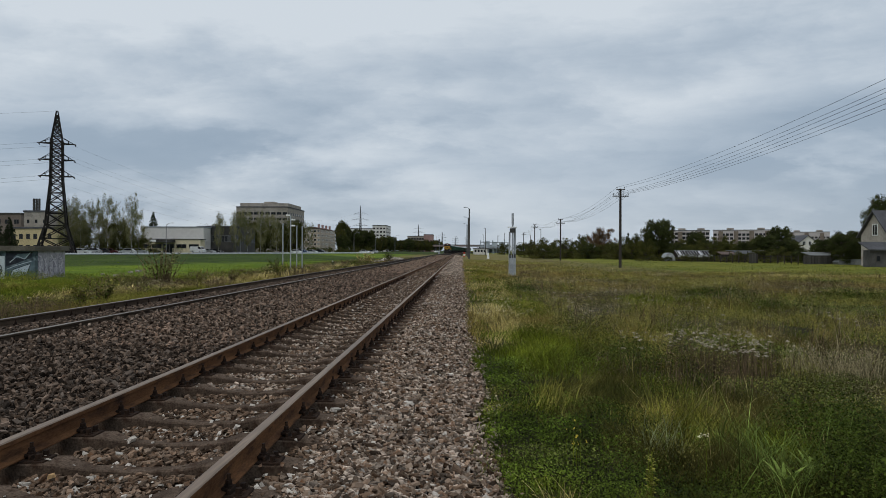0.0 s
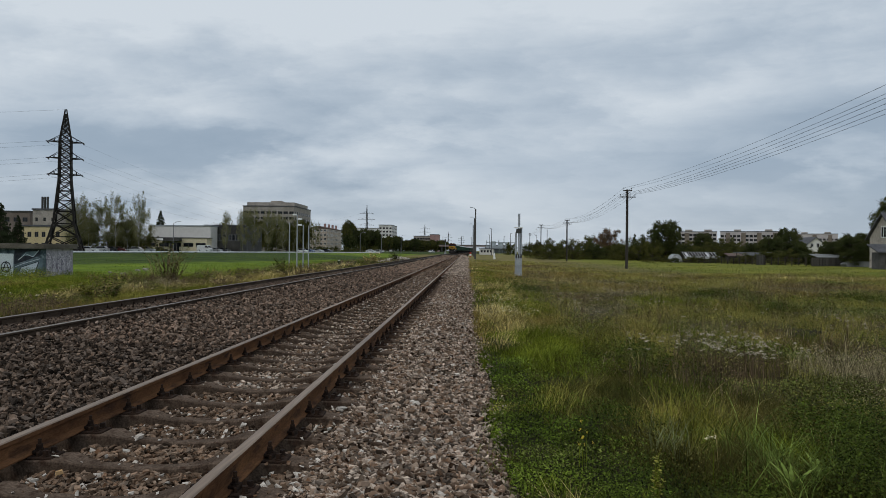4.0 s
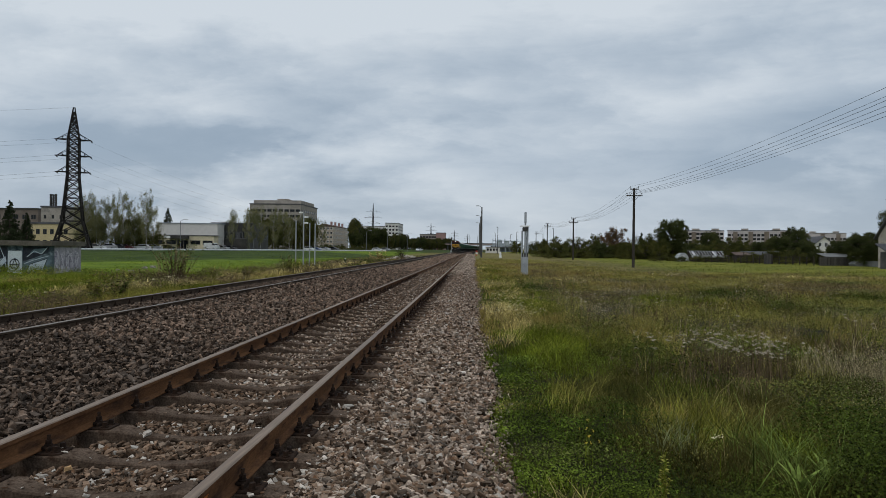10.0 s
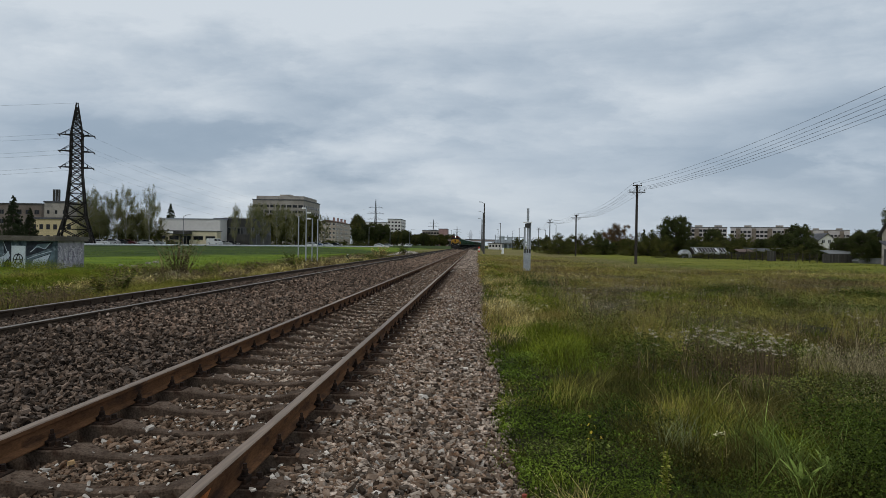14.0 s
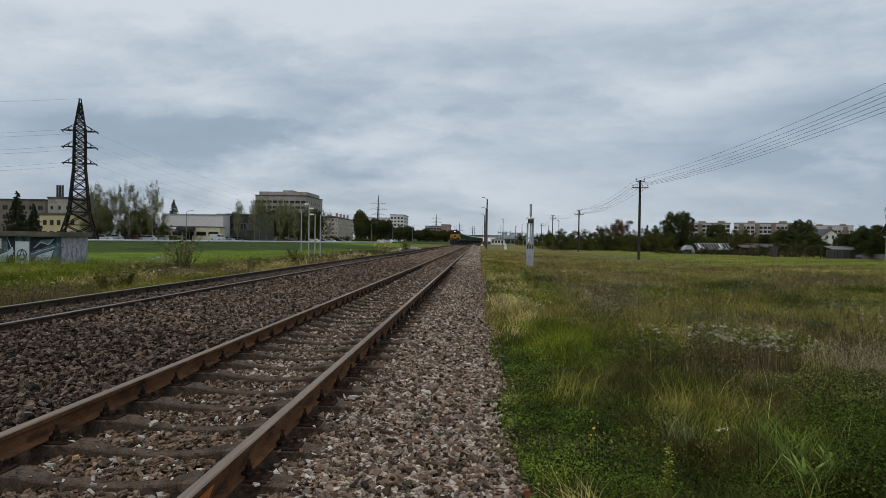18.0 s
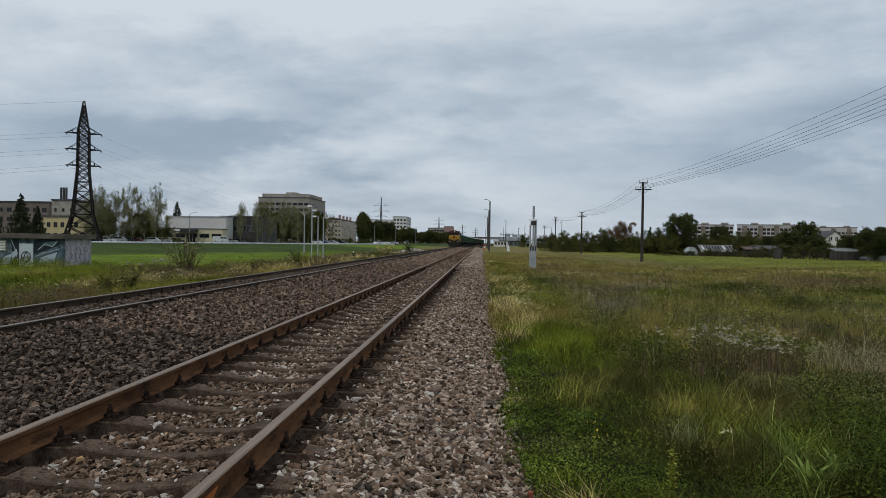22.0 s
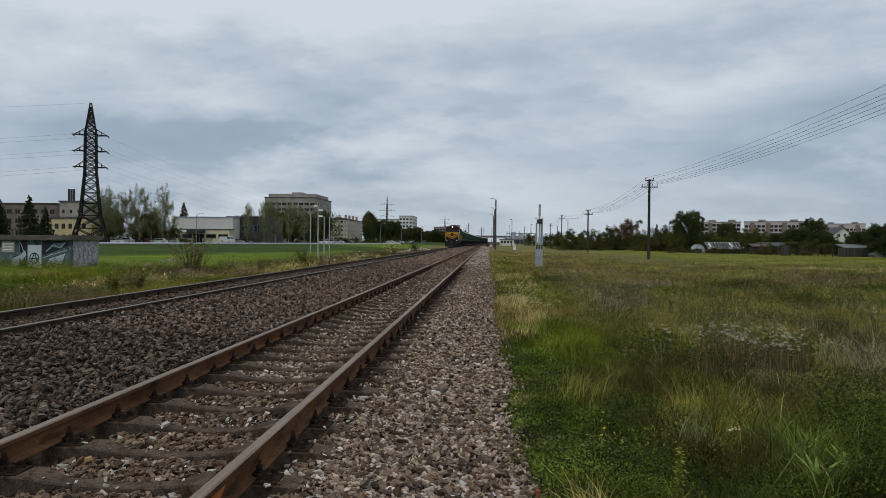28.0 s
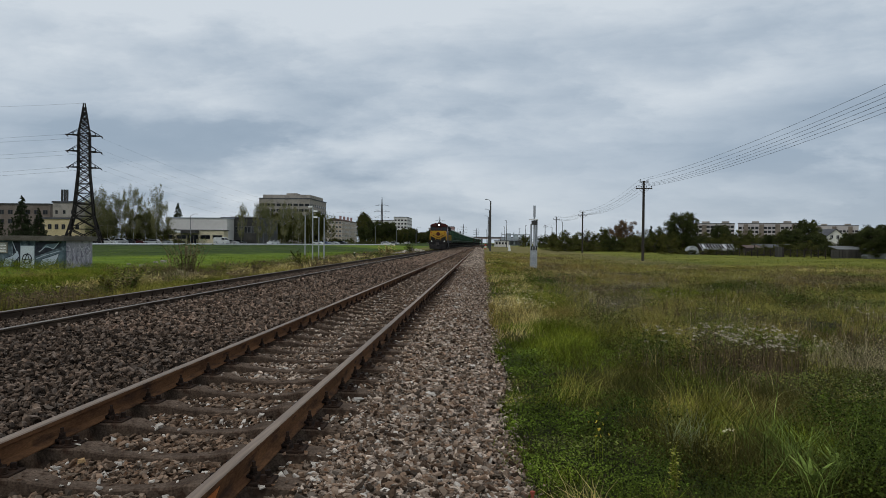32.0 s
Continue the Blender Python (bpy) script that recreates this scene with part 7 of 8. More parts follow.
tagged(mk, "slanting orange mark on the rail's web", "paint mark")

def single_stones():
    """A few stones that catch the eye among the sleepers."""
    M["stone_orange"] = pbr("pale_orange_stone", (0.40, 0.25, 0.12), (0.50, 0.33, 0.17), 14, 0.9, 0.4, 60)
    for k, (x, y, z, r, key, label) in enumerate(((-2.62, 4.27, -0.188, 0.028, "stone_orange", "pale orange stone lying on a sleeper"), (-2.52, 5.12, -0.2, 0.04, "stone_pale", "whitish stone lying beside a sleeper"),
                                                  (-1.86, 5.6, -0.21, 0.036, "stone_pale", "flat whitish stone between the rails"))):
        v, f = SHAPES[5 * k + 2]
        ob = part("stone", MB().add(v * r * np.array([1.2, 0.95, 0.75]), [tuple(map(int, q)) for q in f]), M[key], None, at=pose(x, y, z, 8, -6, 40 * k + 20))
        tagged(ob, label, "stone")


single_stones()

# ---- heating pipe, road, street lamps ----
M["pipe_silver"] = pbr("pipe_cladding", (0.50, 0.51, 0.52), (0.62, 0.63, 0.64), 0.4, 0.5, 0.15, 4, metal=0.2)
M["asphalt"] = pbr("road_asphalt", (0.045, 0.045, 0.047), (0.065, 0.065, 0.067), 0.4, 0.9, 0.4, 20)


def pipeline():
    t = thing("heating_pipe", "long silver-clad heating pipe on low supports", "pipe")
    L, step = 132, 6.0
    for k in range(int((L + 60) / step)):
        s0 = -60 + step * k
        (xa, ya), (xb, yb) = road_at(s0, 0), road_at(s0 + step - 0.06, 0)
        sec = MB().tube((xa, ya, 0.14), (xb, yb, 0.14), 0.24, n=14)
        part("pipe_section", sec, M["pipe_silver"], t)
        x, y = road_at(s0 + 0.5, 0)
        part("support", MB().cbox(x - 0.3, y - 0.3, -0.5, x + 0.3, y + 0.3, -0.08, 0.03), M["pole_concrete"], t)


def road():
    ss = np.arange(-120, 260, 10.0)
    v = np.array([(*road_at(s, d), max(0.04, float(land(*road_at(s, d))) + 0.05)) for s in ss for d in (3.5, 10.5)])
    a = 2 * np.arange(len(ss) - 1)
    ob = new("road", fast_mesh("road", v, np.stack([a, a + 2, a + 3, a + 1], -1).ravel(), np.full(len(a), 4), M["asphalt"]))
    tagged(ob, "grey asphalt road behind the heating pipe", "road", kind="structure")


def street_lamp(s, d, h=8.0):
    x, y = road_at(s, d)
    t = thing("street_lamp", "tall grey street lamp with a curved arm", "street lamp", (x, y, float(land(x, y))), "street lamps along the road")
    part("post", MB().tube((0, 0, -0.3), (0, 0, h), 0.13, 0.08, 10), M["lamp_steel"], t)
    part("arm", MB().tube((0, 0, h), (0.9, -0.3, h + 0.5), 0.06, n=8).tube((0.9, -0.3, h + 0.5), (1.7, -0.6, h + 0.6), 0.05, n=8), M["lamp_steel"], t)
    part("lamp_head", MB().cbox(1.6, -0.8, h + 0.5, 2.4, -0.5, h + 0.66, 0.04), M["grey_steel"], t)


pipeline()
road()
for s in (32.5, 64, 137, 156, 176):
    street_lamp(s, 12.0)

# ---- parked cars ----
M["tyre"] = pbr("tyre_rubber", (0.014, 0.014, 0.015), (0.022, 0.022, 0.023), 8, 0.9, 0.2, 40)
for key, c in (("white", (0.62, 0.63, 0.63)), ("silver", (0.36, 0.37, 0.38)), ("black", (0.018, 0.019, 0.022)), ("red", (0.075, 0.014, 0.013)), ("blue", (0.04, 0.07, 0.15))):
    M["car_" + key] = pbr("car_paint_" + key, c, tuple(v * 0.9 for v in c), 1.0, 0.3, 0.0, 10, spec=0.6)


def car_model(key, van=False):
    """A small car along y, nose at -y, standing on z = 0."""
    t = thing("van" if van else "car", f"{key} " + ("van" if van else "car") + " at the roadside", "van" if van else "car", group="cars along the road")
    if van:
        prof = [(-2.5, 0.35), (2.5, 0.35), (2.5, 2.0), (2.3, 2.15), (-1.3, 2.15), (-1.9, 1.35), (-2.45, 1.1)]
        glass = [(-1.42, 2.0), (-1.86, 1.4), (-0.6, 1.4), (-0.6, 2.0)]
    else:
        prof = [(-2.1, 0.3), (2.1, 0.3), (2.12, 0.95), (1.75, 1.0), (1.2, 1.45), (-0.35, 1.47), (-1.05, 0.98), (-2.0, 0.82)]
        glass = [(-0.92, 1.0), (1.55, 1.02), (1.12, 1.38), (-0.32, 1.40)]
    part("body", MB().prism(prof, -0.85, 0.85, "x"), M["car_" + key], t)
    for s in (-1, 1):
        part("side_glass", MB().prism(glass, s * 0.855 - 0.008, s * 0.855 + 0.008, "x"), M["train_glass"] if "train_glass" in M else M["glass"], t)
    z = 1.4 if van else 1.02
    ws = MB().quad((-0.72, -1.93 if van else -1.06, z), (0.72, -1.93 if van else -1.06, z), (0.66, -1.36 if van else -0.42, 2.05 if van else 1.42), (-0.66, -1.36 if van else -0.42, 2.05 if van else 1.42))
    part("windscreen", ws, M["glass"], t)
    for y in (-1.3, 1.3):
        for s in (-1, 1):
            w = part("wheel", MB().tube((s * 0.70, y, 0.31), (s * 0.88, y, 0.31), 0.31, n=16), M["tyre"], t)
            part("rim", MB().tube((s * 0.86, y, 0.31), (s * 0.895, y, 0.31), 0.2, n=12), M["grey_steel"], w)
    for s in (-1, 1):
        part("headlight", MB().cbox(s * 0.62 - 0.16, -2.12 if not van else -2.52, 0.62, s * 0.62 + 0.16, -2.0 if not van else -2.4, 0.78, 0.02), M["frame_white"], t)
        part("tail_light", MB().box(s * 0.7 - 0.1, 2.05 if not van else 2.45, 0.75, s * 0.7 + 0.1, 2.14 if not van else 2.52, 0.92), M["roof_red"], t)
    return t


def park_cars():
    models = {k: car_model(k) for k in ("white", "silver", "black", "red", "blue")}
    models["van"] = car_model("white", True)
    used = set()
    g = random.Random(4)
    row = [("silver", 0.5, 15), ("black", 3.8, 15), ("white", 7.2, 14), ("silver", 10.8, 14.5), ("black", 13.6, 15), ("red", 16.6, 15), ("white", 20.6, 13.5), ("silver", 25, 14), ("white", 29, 18), ("black", 33, 17), ("van", 56, 22), ("silver", 61, 22), ("black", 66, 23), ("white", 98, 14), ("blue", 104, 15), ("silver", 110, 15),
           ("black", 116, 15), ("white", 150, 14), ("silver", 158, 14)]
    for key, s, d in row:
        x, y = road_at(s, d)
        turn = 102 + g.choice((0, 180)) if key != "van" and s < 50 else 70
        m = pose(x, y, float(land(x, y)), 0, 0, turn + g.uniform(-6, 6))
        if key in used:
            copy_thing(models[key], m)
        else:
            models[key].matrix_basis = m
            used.add(key)


park_cars()

# ---- gardens behind the meadow ----
def rubble():
    """Broken lumps of concrete lying in the lawn."""
    g, g2 = random.Random(15), np.random.default_rng(15)
    for x, y, s in ((-27.5, 51.0, 0.28), (-28.3, 56.9, 0.36), (-28.4, 58.6, 0.44), (-20.5, 44.6, 0.28), (-24.8, 47.8, 0.36)):
        s *= 0.6
        mb = MB().cbox(-s, -s * 0.7, -0.1, s, s * 0.7, s * 0.7, s * 0.25)
        mb.v = [(a + g.uniform(-0.2, 0.2) * s, b + g.uniform(-0.2, 0.2) * s, c + g.uniform(-0.15, 0.15) * s) for a, b, c in mb.v]
        ob = part("concrete_lump", mb, M["plaster_grey"], None, at=pose(x, y, float(land(x, y)), 0, 0, g.uniform(0, 180)))
        tagged(ob, "pale broken concrete lump lying in the grass", "rubble", group="rubble on the lawn")
    n = 420
    u, v = g2.normal(0, 1.5, n), g2.normal(0, 3.2, n)
    x, y = -12.2 + u, 116 + v
    top = 0.75 * np.exp(-0.5 * (u / 1.4) ** 2 - 0.5 * (v / 3.0) ** 2)
    stones("stone_heap", "low heap of pale grey rubble on the bank", np.stack([x, y, land(x, y) + top * g2.uniform(0.2, 1.0, n)], -1), g2.uniform(0.1, 0.26, n), M["stone_pale"])


rubble()
M["plank_grey"] = pbr("weathered_planks", (0.05, 0.047, 0.043), (0.095, 0.09, 0.082), 1.5, 0.9, 0.4, 25, stretch=(1, 1, 0.2), obrand=0.3)
M["poly"] = pbr("milky_greenhouse_film", (0.30, 0.31, 0.31), (0.50, 0.51, 0.51), 1.6, 0.4, 0.1, 8)
M["sheet_pale"] = pbr("pale_fibre_sheet", (0.15, 0.155, 0.155), (0.22, 0.225, 0.225), 0.8, 0.8, 0.2, 12)


def fence(x0, y0, x1, y1, n, h):
    t = thing("garden_fence", "dark wire garden fence on wooden posts", "fence")
    for k in range(n + 1):
        f = k / n
        x, y = x0 + (x1 - x0) * f, y0 + (y1 - y0) * f
        part("fence_post", MB().cbox(x - 0.06, y - 0.06, -0.9, x + 0.06, y + 0.06, -0.5 + h, 0.01), M["wood_pole"], t)
    for z in (0.35, 0.75, 1.1):
        if z < h:
            part("rail", MB().tube((x0, y0, z - 0.5), (x1, y1, z - 0.5), 0.025, n=6), M["wood_pole"], t)


def board_fence(x0, x1, y, h, label):
    t = thing("board_fence", label, "fence", (x0, y, -0.55))
    n = int((x1 - x0) / 0.22)
    me = MB().box(0, 0, 0, 0.2, 0.03, h).mesh("board", M["plank_grey"])
    for k in range(n):
        part("board", me, None, t, at=(0.22 * k, 0, 0))
    part("rail", MB().box(0, 0.035, 0.3, x1 - x0, 0.09, 0.4).box(0, 0.035, h - 0.3, x1 - x0, 0.09, h - 0.2), M["wood_pole"], t)


def greenhouse(x, y, length, w, h, label):
    """A low frame of slanting white rafters over milky film."""
    t = thing("greenhouse", label, "greenhouse", (x, y, -0.55))
    part("plinth", MB().cbox(0, -w / 2 + 0.02, -0.1, length, -w / 2 + 0.14, 0.8, 0.03), M["wood_pole"], t)
    part("base_film", MB().cbox(0, -w / 2, 0.8, length, -w / 2 + 0.12, 1.25, 0.03), M["poly"], t)
    part("rear_wall", MB().box(0, w / 2 - 0.1, -0.1, length, w / 2, h), M["wood_pole"], t)
    part("ridge", MB().box(0, w / 2 - 0.12, h, length + 0.2, w / 2, h + 0.07), M["poly"], t)
    n = int(length / 0.5)
    for k in range(n):
        x0 = length * k / n
        part("rafter", MB().beam((x0, -w / 2 + 0.06, 1.25), (x0 + 0.28, w / 2 - 0.06, h), 0.075), M["poly"], t)
    for k in range(2):
        x0 = length * (0.05 + 0.6 * k)
        part("film_panel", MB().add([(x0, -w / 2 + 0.1, 1.23), (x0 + 0.5, -w / 2 + 0.1, 1.23), (x0 + 0.75, w / 2 - 0.1, h - 0.03), (x0 + 0.25, w / 2 - 0.1, h - 0.03)], [(0, 1, 2, 3)]), M["poly"], t)


def dome_greenhouse(x, y, r, h, label):
    t = thing("greenhouse", label, "greenhouse", (x, y, -0.55))
    n = 6
    arc = [(r * math.cos(math.pi * i / 10), h * math.sin(math.pi * i / 10)) for i in range(11)]
    for k in range(n):
        y0, y1 = -1.2 + 2.4 * k / n, -1.2 + 2.4 * (k + 1) / n - 0.03
        part("film_panel", MB().add([(a, q, b) for q in (y0, y1) for a, b in arc], [(i, i + 1, i + 12, i + 11) for i in range(10)]), M["poly"], t)
        part("hoop", MB().pipe([(a * 1.01, y0, b * 1.01) for a, b in arc], 0.03, 5), M["grey_steel"], t)
    part("end_wall", MB().add([(a, -1.21, b) for a, b in arc], [tuple(range(11))]), M["poly"], t)


def garden_shed(x, y, w, d, h, wall, roof, label):
    t = thing("garden_shed", label, "shed", (x, y, -0.55))
    part("wall", MB().box(-w / 2, -d / 2, -0.2, w / 2, d / 2, h), M[wall], t)
    part("roof", MB().prism([(-d / 2 - 0.2, h), (d / 2 + 0.2, h + 0.5), (d / 2 + 0.2, h + 0.6), (-d / 2 - 0.2, h + 0.1)], -w / 2 - 0.2, w / 2 + 0.2, "x"), M[roof], t)
    part("door", MB().box(-w / 4 - 0.4, -d / 2 - 0.04, 0, -w / 4 + 0.4, -d / 2 - 0.004, min(1.8, h - 0.1)), M["wood_pole"], t)


fence(40.2, 118, 51.5, 104, 17, 1.3)
board_fence(51.8, 57.0, 103, 1.35, "grey weathered board fence at the garden's edge")
board_fence(46.2, 47.6, 109, 1.6, "short dark stretch of board fence")
greenhouse(40.6, 128, 6.4, 2.6, 2.0, "long low greenhouse with white ribs and milky film")
dome_greenhouse(39.4, 129, 1.05, 1.6, "small domed greenhouse of milky film")
garden_shed(57.8, 108, 6.0, 2.6, 1.3, "plank_grey", "sheet_pale", "low grey garden shed with a pale sheet roof")
garden_shed(50.5, 121, 3.0, 2.4, 1.4, "wood_pole", "roof_grey", "small weathered garden shed among bushes")
garden_shed(49.6, 126, 3.0, 2.0, 1.3, "wood_pole", "roof_brown", "low garden lean-to with a brown roof")
for x, y, h, w in ((45.5, 116, 0.9, 3.0), (47.5, 117, 1.9, 3.6), (49.8, 114, 2.4, 3.8), (51.8, 111, 2.6, 4.0), (54.2, 110, 2.2, 3.4), (35.0, 126, 1.1, 4.0), (41.0, 124.5, 1.25, 3.0), (42.6, 124.5, 1.2, 2.8), (38.6, 126.5, 1.0, 2.6), (44.2, 124, 1.25, 3.0), (45.8, 123.5, 1.3, 3.0), (36.9, 126, 0.8, 2.4)):
    plant("bush", x, y, h, w, None, "low garden bush behind the fence")
t = thing("pergola", "thin wooden pergola frame in the garden", "pergola", (47.0, 119, -0.55))
for k in range(4):
    part("post", MB().cbox(1.6 * k - 0.05, -0.05, -0.2, 1.6 * k + 0.05, 0.05, 2.0, 0.01), M["wood_pole"], t)
part("beam", MB().cbox(-0.6, -0.06, 2.0, 6.0, 0.06, 2.12, 0.01), M["sheet_pale"], t)
t = thing("covered_boat", "small upturned boat under a pale grey cover", "boat", (57.3, 100.0, -0.55))
part("hull", MB().prism([(-2.2, 0), (2.0, 0), (2.4, 0.5), (1.6, 0.85), (-1.8, 0.9), (-2.5, 0.45)], -0.8, 0.8), M["sheet_pale"], t)
part("trestle", MB().box(-1.6, -0.7, -0.2, -1.45, 0.7, 0.0).box(1.4, -0.7, -0.2, 1.55, 0.7, 0.0), M["wood_pole"], t)

# ---- far end of the line: crossing, hut, overpass ----
M["stripe_red"] = pbr("red_marker_paint", (0.45, 0.06, 0.04), (0.52, 0.08, 0.05), 3, 0.6, 0, 20)


def far_end():
    t = thing("signal_mast", "pale railway signal mast with a dark lamp head", "signal", (-10.6, 330, -0.5))
    part("post", MB().tube((0, 0, -0.3), (0, 0, 6.0), 0.12, n=10), M["grey_steel"], t)
    part("signal_head", MB().cbox(-0.35, -0.3, 5.6, 0.35, 0.1, 7.4, 0.06), M["metal_dark"], t)
    part("relay_box", MB().cbox(-0.5, -0.4, -0.2, 0.5, 0.4, 1.3, 0.04), M["grey_steel"], t)
    t = thing("barrier", "raised red and white level crossing barrier", "barrier", pose(-9.5, 384, -0.5))
    part("pedestal", MB().cbox(-0.3, -0.3, -0.2, 0.3, 0.3, 1.2, 0.04), M["grey_steel"], t)
    for k in range(5):
        a, b = 0.2 + 1.1 * k, 1.25 + 1.1 * k
        part("arm_band", MB().tube((0.62 * a, 0, 1.0 + 0.85 * a), (0.62 * b, 0, 1.0 + 0.85 * b), 0.09, n=8), M["stripe_red" if k % 2 else "frame_white"], t)
    t = thing("marker_post", "short red and white marker post beside the track", "marker", (0.95, 175, -0.35))
    for k in range(3):
        part("band", MB().tube((0, 0, -0.2 + 0.5 * k), (0, 0, 0.3 + 0.5 * k), 0.22, n=10), M["frame_white" if k % 2 else "stripe_red"], t)
    t = thing("white_cabinet", "white conical cover standing in the grass", "cover", (6.1, 150, -0.55))
    part("shell", MB().tube((0, 0, -0.1), (0, 0, 1.15), 0.34, 0.2, 10).tube((0, 0, 1.15), (0, 0, 1.35), 0.2, 0.1, 10), M["frame_white"], t)
    t = thing("crossing_hut", "low white hut with dark windows beside the crossing", "hut", (9.6, 330, -0.5))
    part("wall", MB().box(-3.4, -2, -0.3, 3.4, 2, 2.8), M["plaster_white"], t)
    part("roof", MB().cbox(-3.7, -2.3, 2.8, 3.7, 2.3, 3.05, 0.03), M["roof_grey"], t)
    w = window_mesh(0.9, 1.1, M["frame_dark"], 1)
    for x in (-2.4, -0.9, 0.6, 2.1):
        put_window(w, t, at=pose(x, -2.02, 1.1))
    t = thing("footbridge", "long thin pale grey bridge deck on slim piers beyond the crossing", "bridge", (4.9, 430, -0.5))
    part("deck", MB().cbox(0, -1.6, 4.05, 27, 1.6, 4.55, 0.05), M["steel_pale"], t)
    part("railing", MB().box(0, -1.62, 5.35, 27, -1.56, 5.45).box(0, -1.62, 4.9, 27, -1.57, 4.96), M["steel_pale"], t)
    for k in range(6):
        part("pier", MB().cbox(0.8 + 5 * k, -0.3, -0.5, 1.2 + 5 * k, 0.3, 4.05, 0.05), M["steel_pale"], t)
    t = thing("steel_frame_building", "pale blue-grey open steel frame with cladding panels", "building", (15.4, 520, -0.5))
    for k in range(8):
        for d in (0, 8):
            part("column", MB().box(3.1 * k - 0.16, d - 0.16, -0.5, 3.1 * k + 0.16, d + 0.16, 8.6 if k % 3 else 10.0), M["steel_pale"], t)
    for z in (5.2, 8.2):
        for d in (0, 8):
            part("beam", MB().box(-0.2, d - 0.18, z, 21.9, d + 0.18, z + 0.45), M["steel_pale"], t)
    for x0, x1, z0, z1 in ((3.1, 7.0, 4.2, 9.4), (8.6, 12.6, 4.4, 8.4), (14.0, 17.4, 5.0, 8.2), (18.6, 21.7, 1.0, 4.6)):
        part("cladding_panel", MB().box(x0, 0.25, z0, x1, 0.5, z1), M["cladding_blue"], t)
    part("floor_slab", MB().box(-0.3, -0.5, 3.2, 22, 8.5, 3.6), M["pole_concrete"], t)
    part("rear_wall", MB().box(0, 8.2, -0.5, 21.7, 8.5, 6.0), M["steel_pale"], t)
    t = thing("road_bridge", "long low brownish road bridge on concrete piers far down the line", "bridge", (0, 640, -0.5))
    part("deck", MB().cbox(-38, -5, 5.6, 47, 5, 6.8, 0.08), M["brick_dull"], t)
    part("parapet", MB().box(-38, -5.15, 6.8, 47, -4.95, 7.5), M["pole_concrete"], t)
    for x in (-36, -24, -12, 0, 18, 32, 45):
        part("pier", MB().cbox(x - 0.7, -4, -0.5, x + 0.7, 4, 5.6, 0.08), M["pole_concrete"], t)
    g = random.Random(8)
    for x, y, h in ((9.5, 260, 10.5), (16.5, 300, 8.5), (20, 310, 10), (27, 340, 10.5), (31, 300, 9), (33.8, 285, 11), (14, 420, 12), (-3, 520, 13), (-20, 560, 14), (4, 600, 14)):
        t = thing("far_mast", "thin dark pole in the distance", "pole", (x, y, -0.5), "far poles")
        part("post", MB().tube((0, 0, -0.3), (0, 0, h), 0.15, 0.1, 8), M["pole_concrete"], t)
        part("arm", MB().tube((0, 0, h - 0.2), (g.choice((-0.7, 0.7)), 0, h), 0.07, n=6), M["pole_concrete"], t)


far_end()

# ---- train ----
M["loco_red"] = pbr("maroon_paint", (0.052, 0.014, 0.012), (0.072, 0.019, 0.016), 1.2, 0.45, 0.05, 20, c3=(0.035, 0.015, 0.014))
M["loco_yellow"] = pbr("yellow_paint", (0.40, 0.215, 0.020), (0.48, 0.27, 0.030), 1.2, 0.45, 0.05, 20, c3=(0.42, 0.25, 0.04))
M["loco_black"] = pbr("sooty_black_steel", (0.012, 0.011, 0.011), (0.028, 0.025, 0.023), 2, 0.7, 0.2, 30)
M["wagon_green"] = pbr("dull_green_wagon_paint", (0.0369, 0.0820, 0.0492), (0.0574, 0.1148, 0.0697), 0.8, 0.6, 0.1, 12, c3=(0.0410, 0.0410, 0.0287), obrand=0.3)
M["wagon_brown"] = pbr("brown_wagon_paint", (0.0574, 0.0328, 0.0246), (0.0820, 0.0451, 0.0328), 0.8, 0.65, 0.1, 12, c3=(0.0410, 0.0328, 0.0246), obrand=0.3)
M["wagon_roof"] = pbr("pale_wagon_roof", (0.34, 0.36, 0.35), (0.45, 0.47, 0.46), 0.8, 0.6, 0.1, 12, c3=(0.22, 0.22, 0.2))
M["wheel_steel"] = pbr("wheel_steel", (0.05, 0.045, 0.042), (0.09, 0.08, 0.075), 3, 0.6, 0.1, 30, metal=0.4)
M["headlamp"] = pbr("lit_headlamp", (1.0, 0.97, 0.9), (1.0, 0.97, 0.9), 1, 0.3, 0, 10, emit=6.0)
M["lens_red"] = pbr("red_marker_lens", (0.35, 0.02, 0.015), (0.40, 0.03, 0.02), 4, 0.3, 0, 20)
M["train_glass"] = glassy("cab_glass", (0.015, 0.02, 0.022), 0.06)


def wheel_mesh(r):
    """A tyre with flange, disc and hub; its axle lies along x, the outer face at +x."""
    mb = MB()
    mb.tube((-0.03, 0, 0), (0.10, 0, 0), r, r - 0.006, 24)
    mb.tube((-0.055, 0, 0), (-0.03, 0, 0), r + 0.028, r + 0.028, 24)
    mb.tube((0.10, 0, 0), (0.115, 0, 0), r - 0.07, r - 0.09, 24)
    mb.tube((0.10, 0, 0), (0.16, 0, 0), 0.13, 0.11, 12)
    return mb.mesh("wheel", M["wheel_steel"])


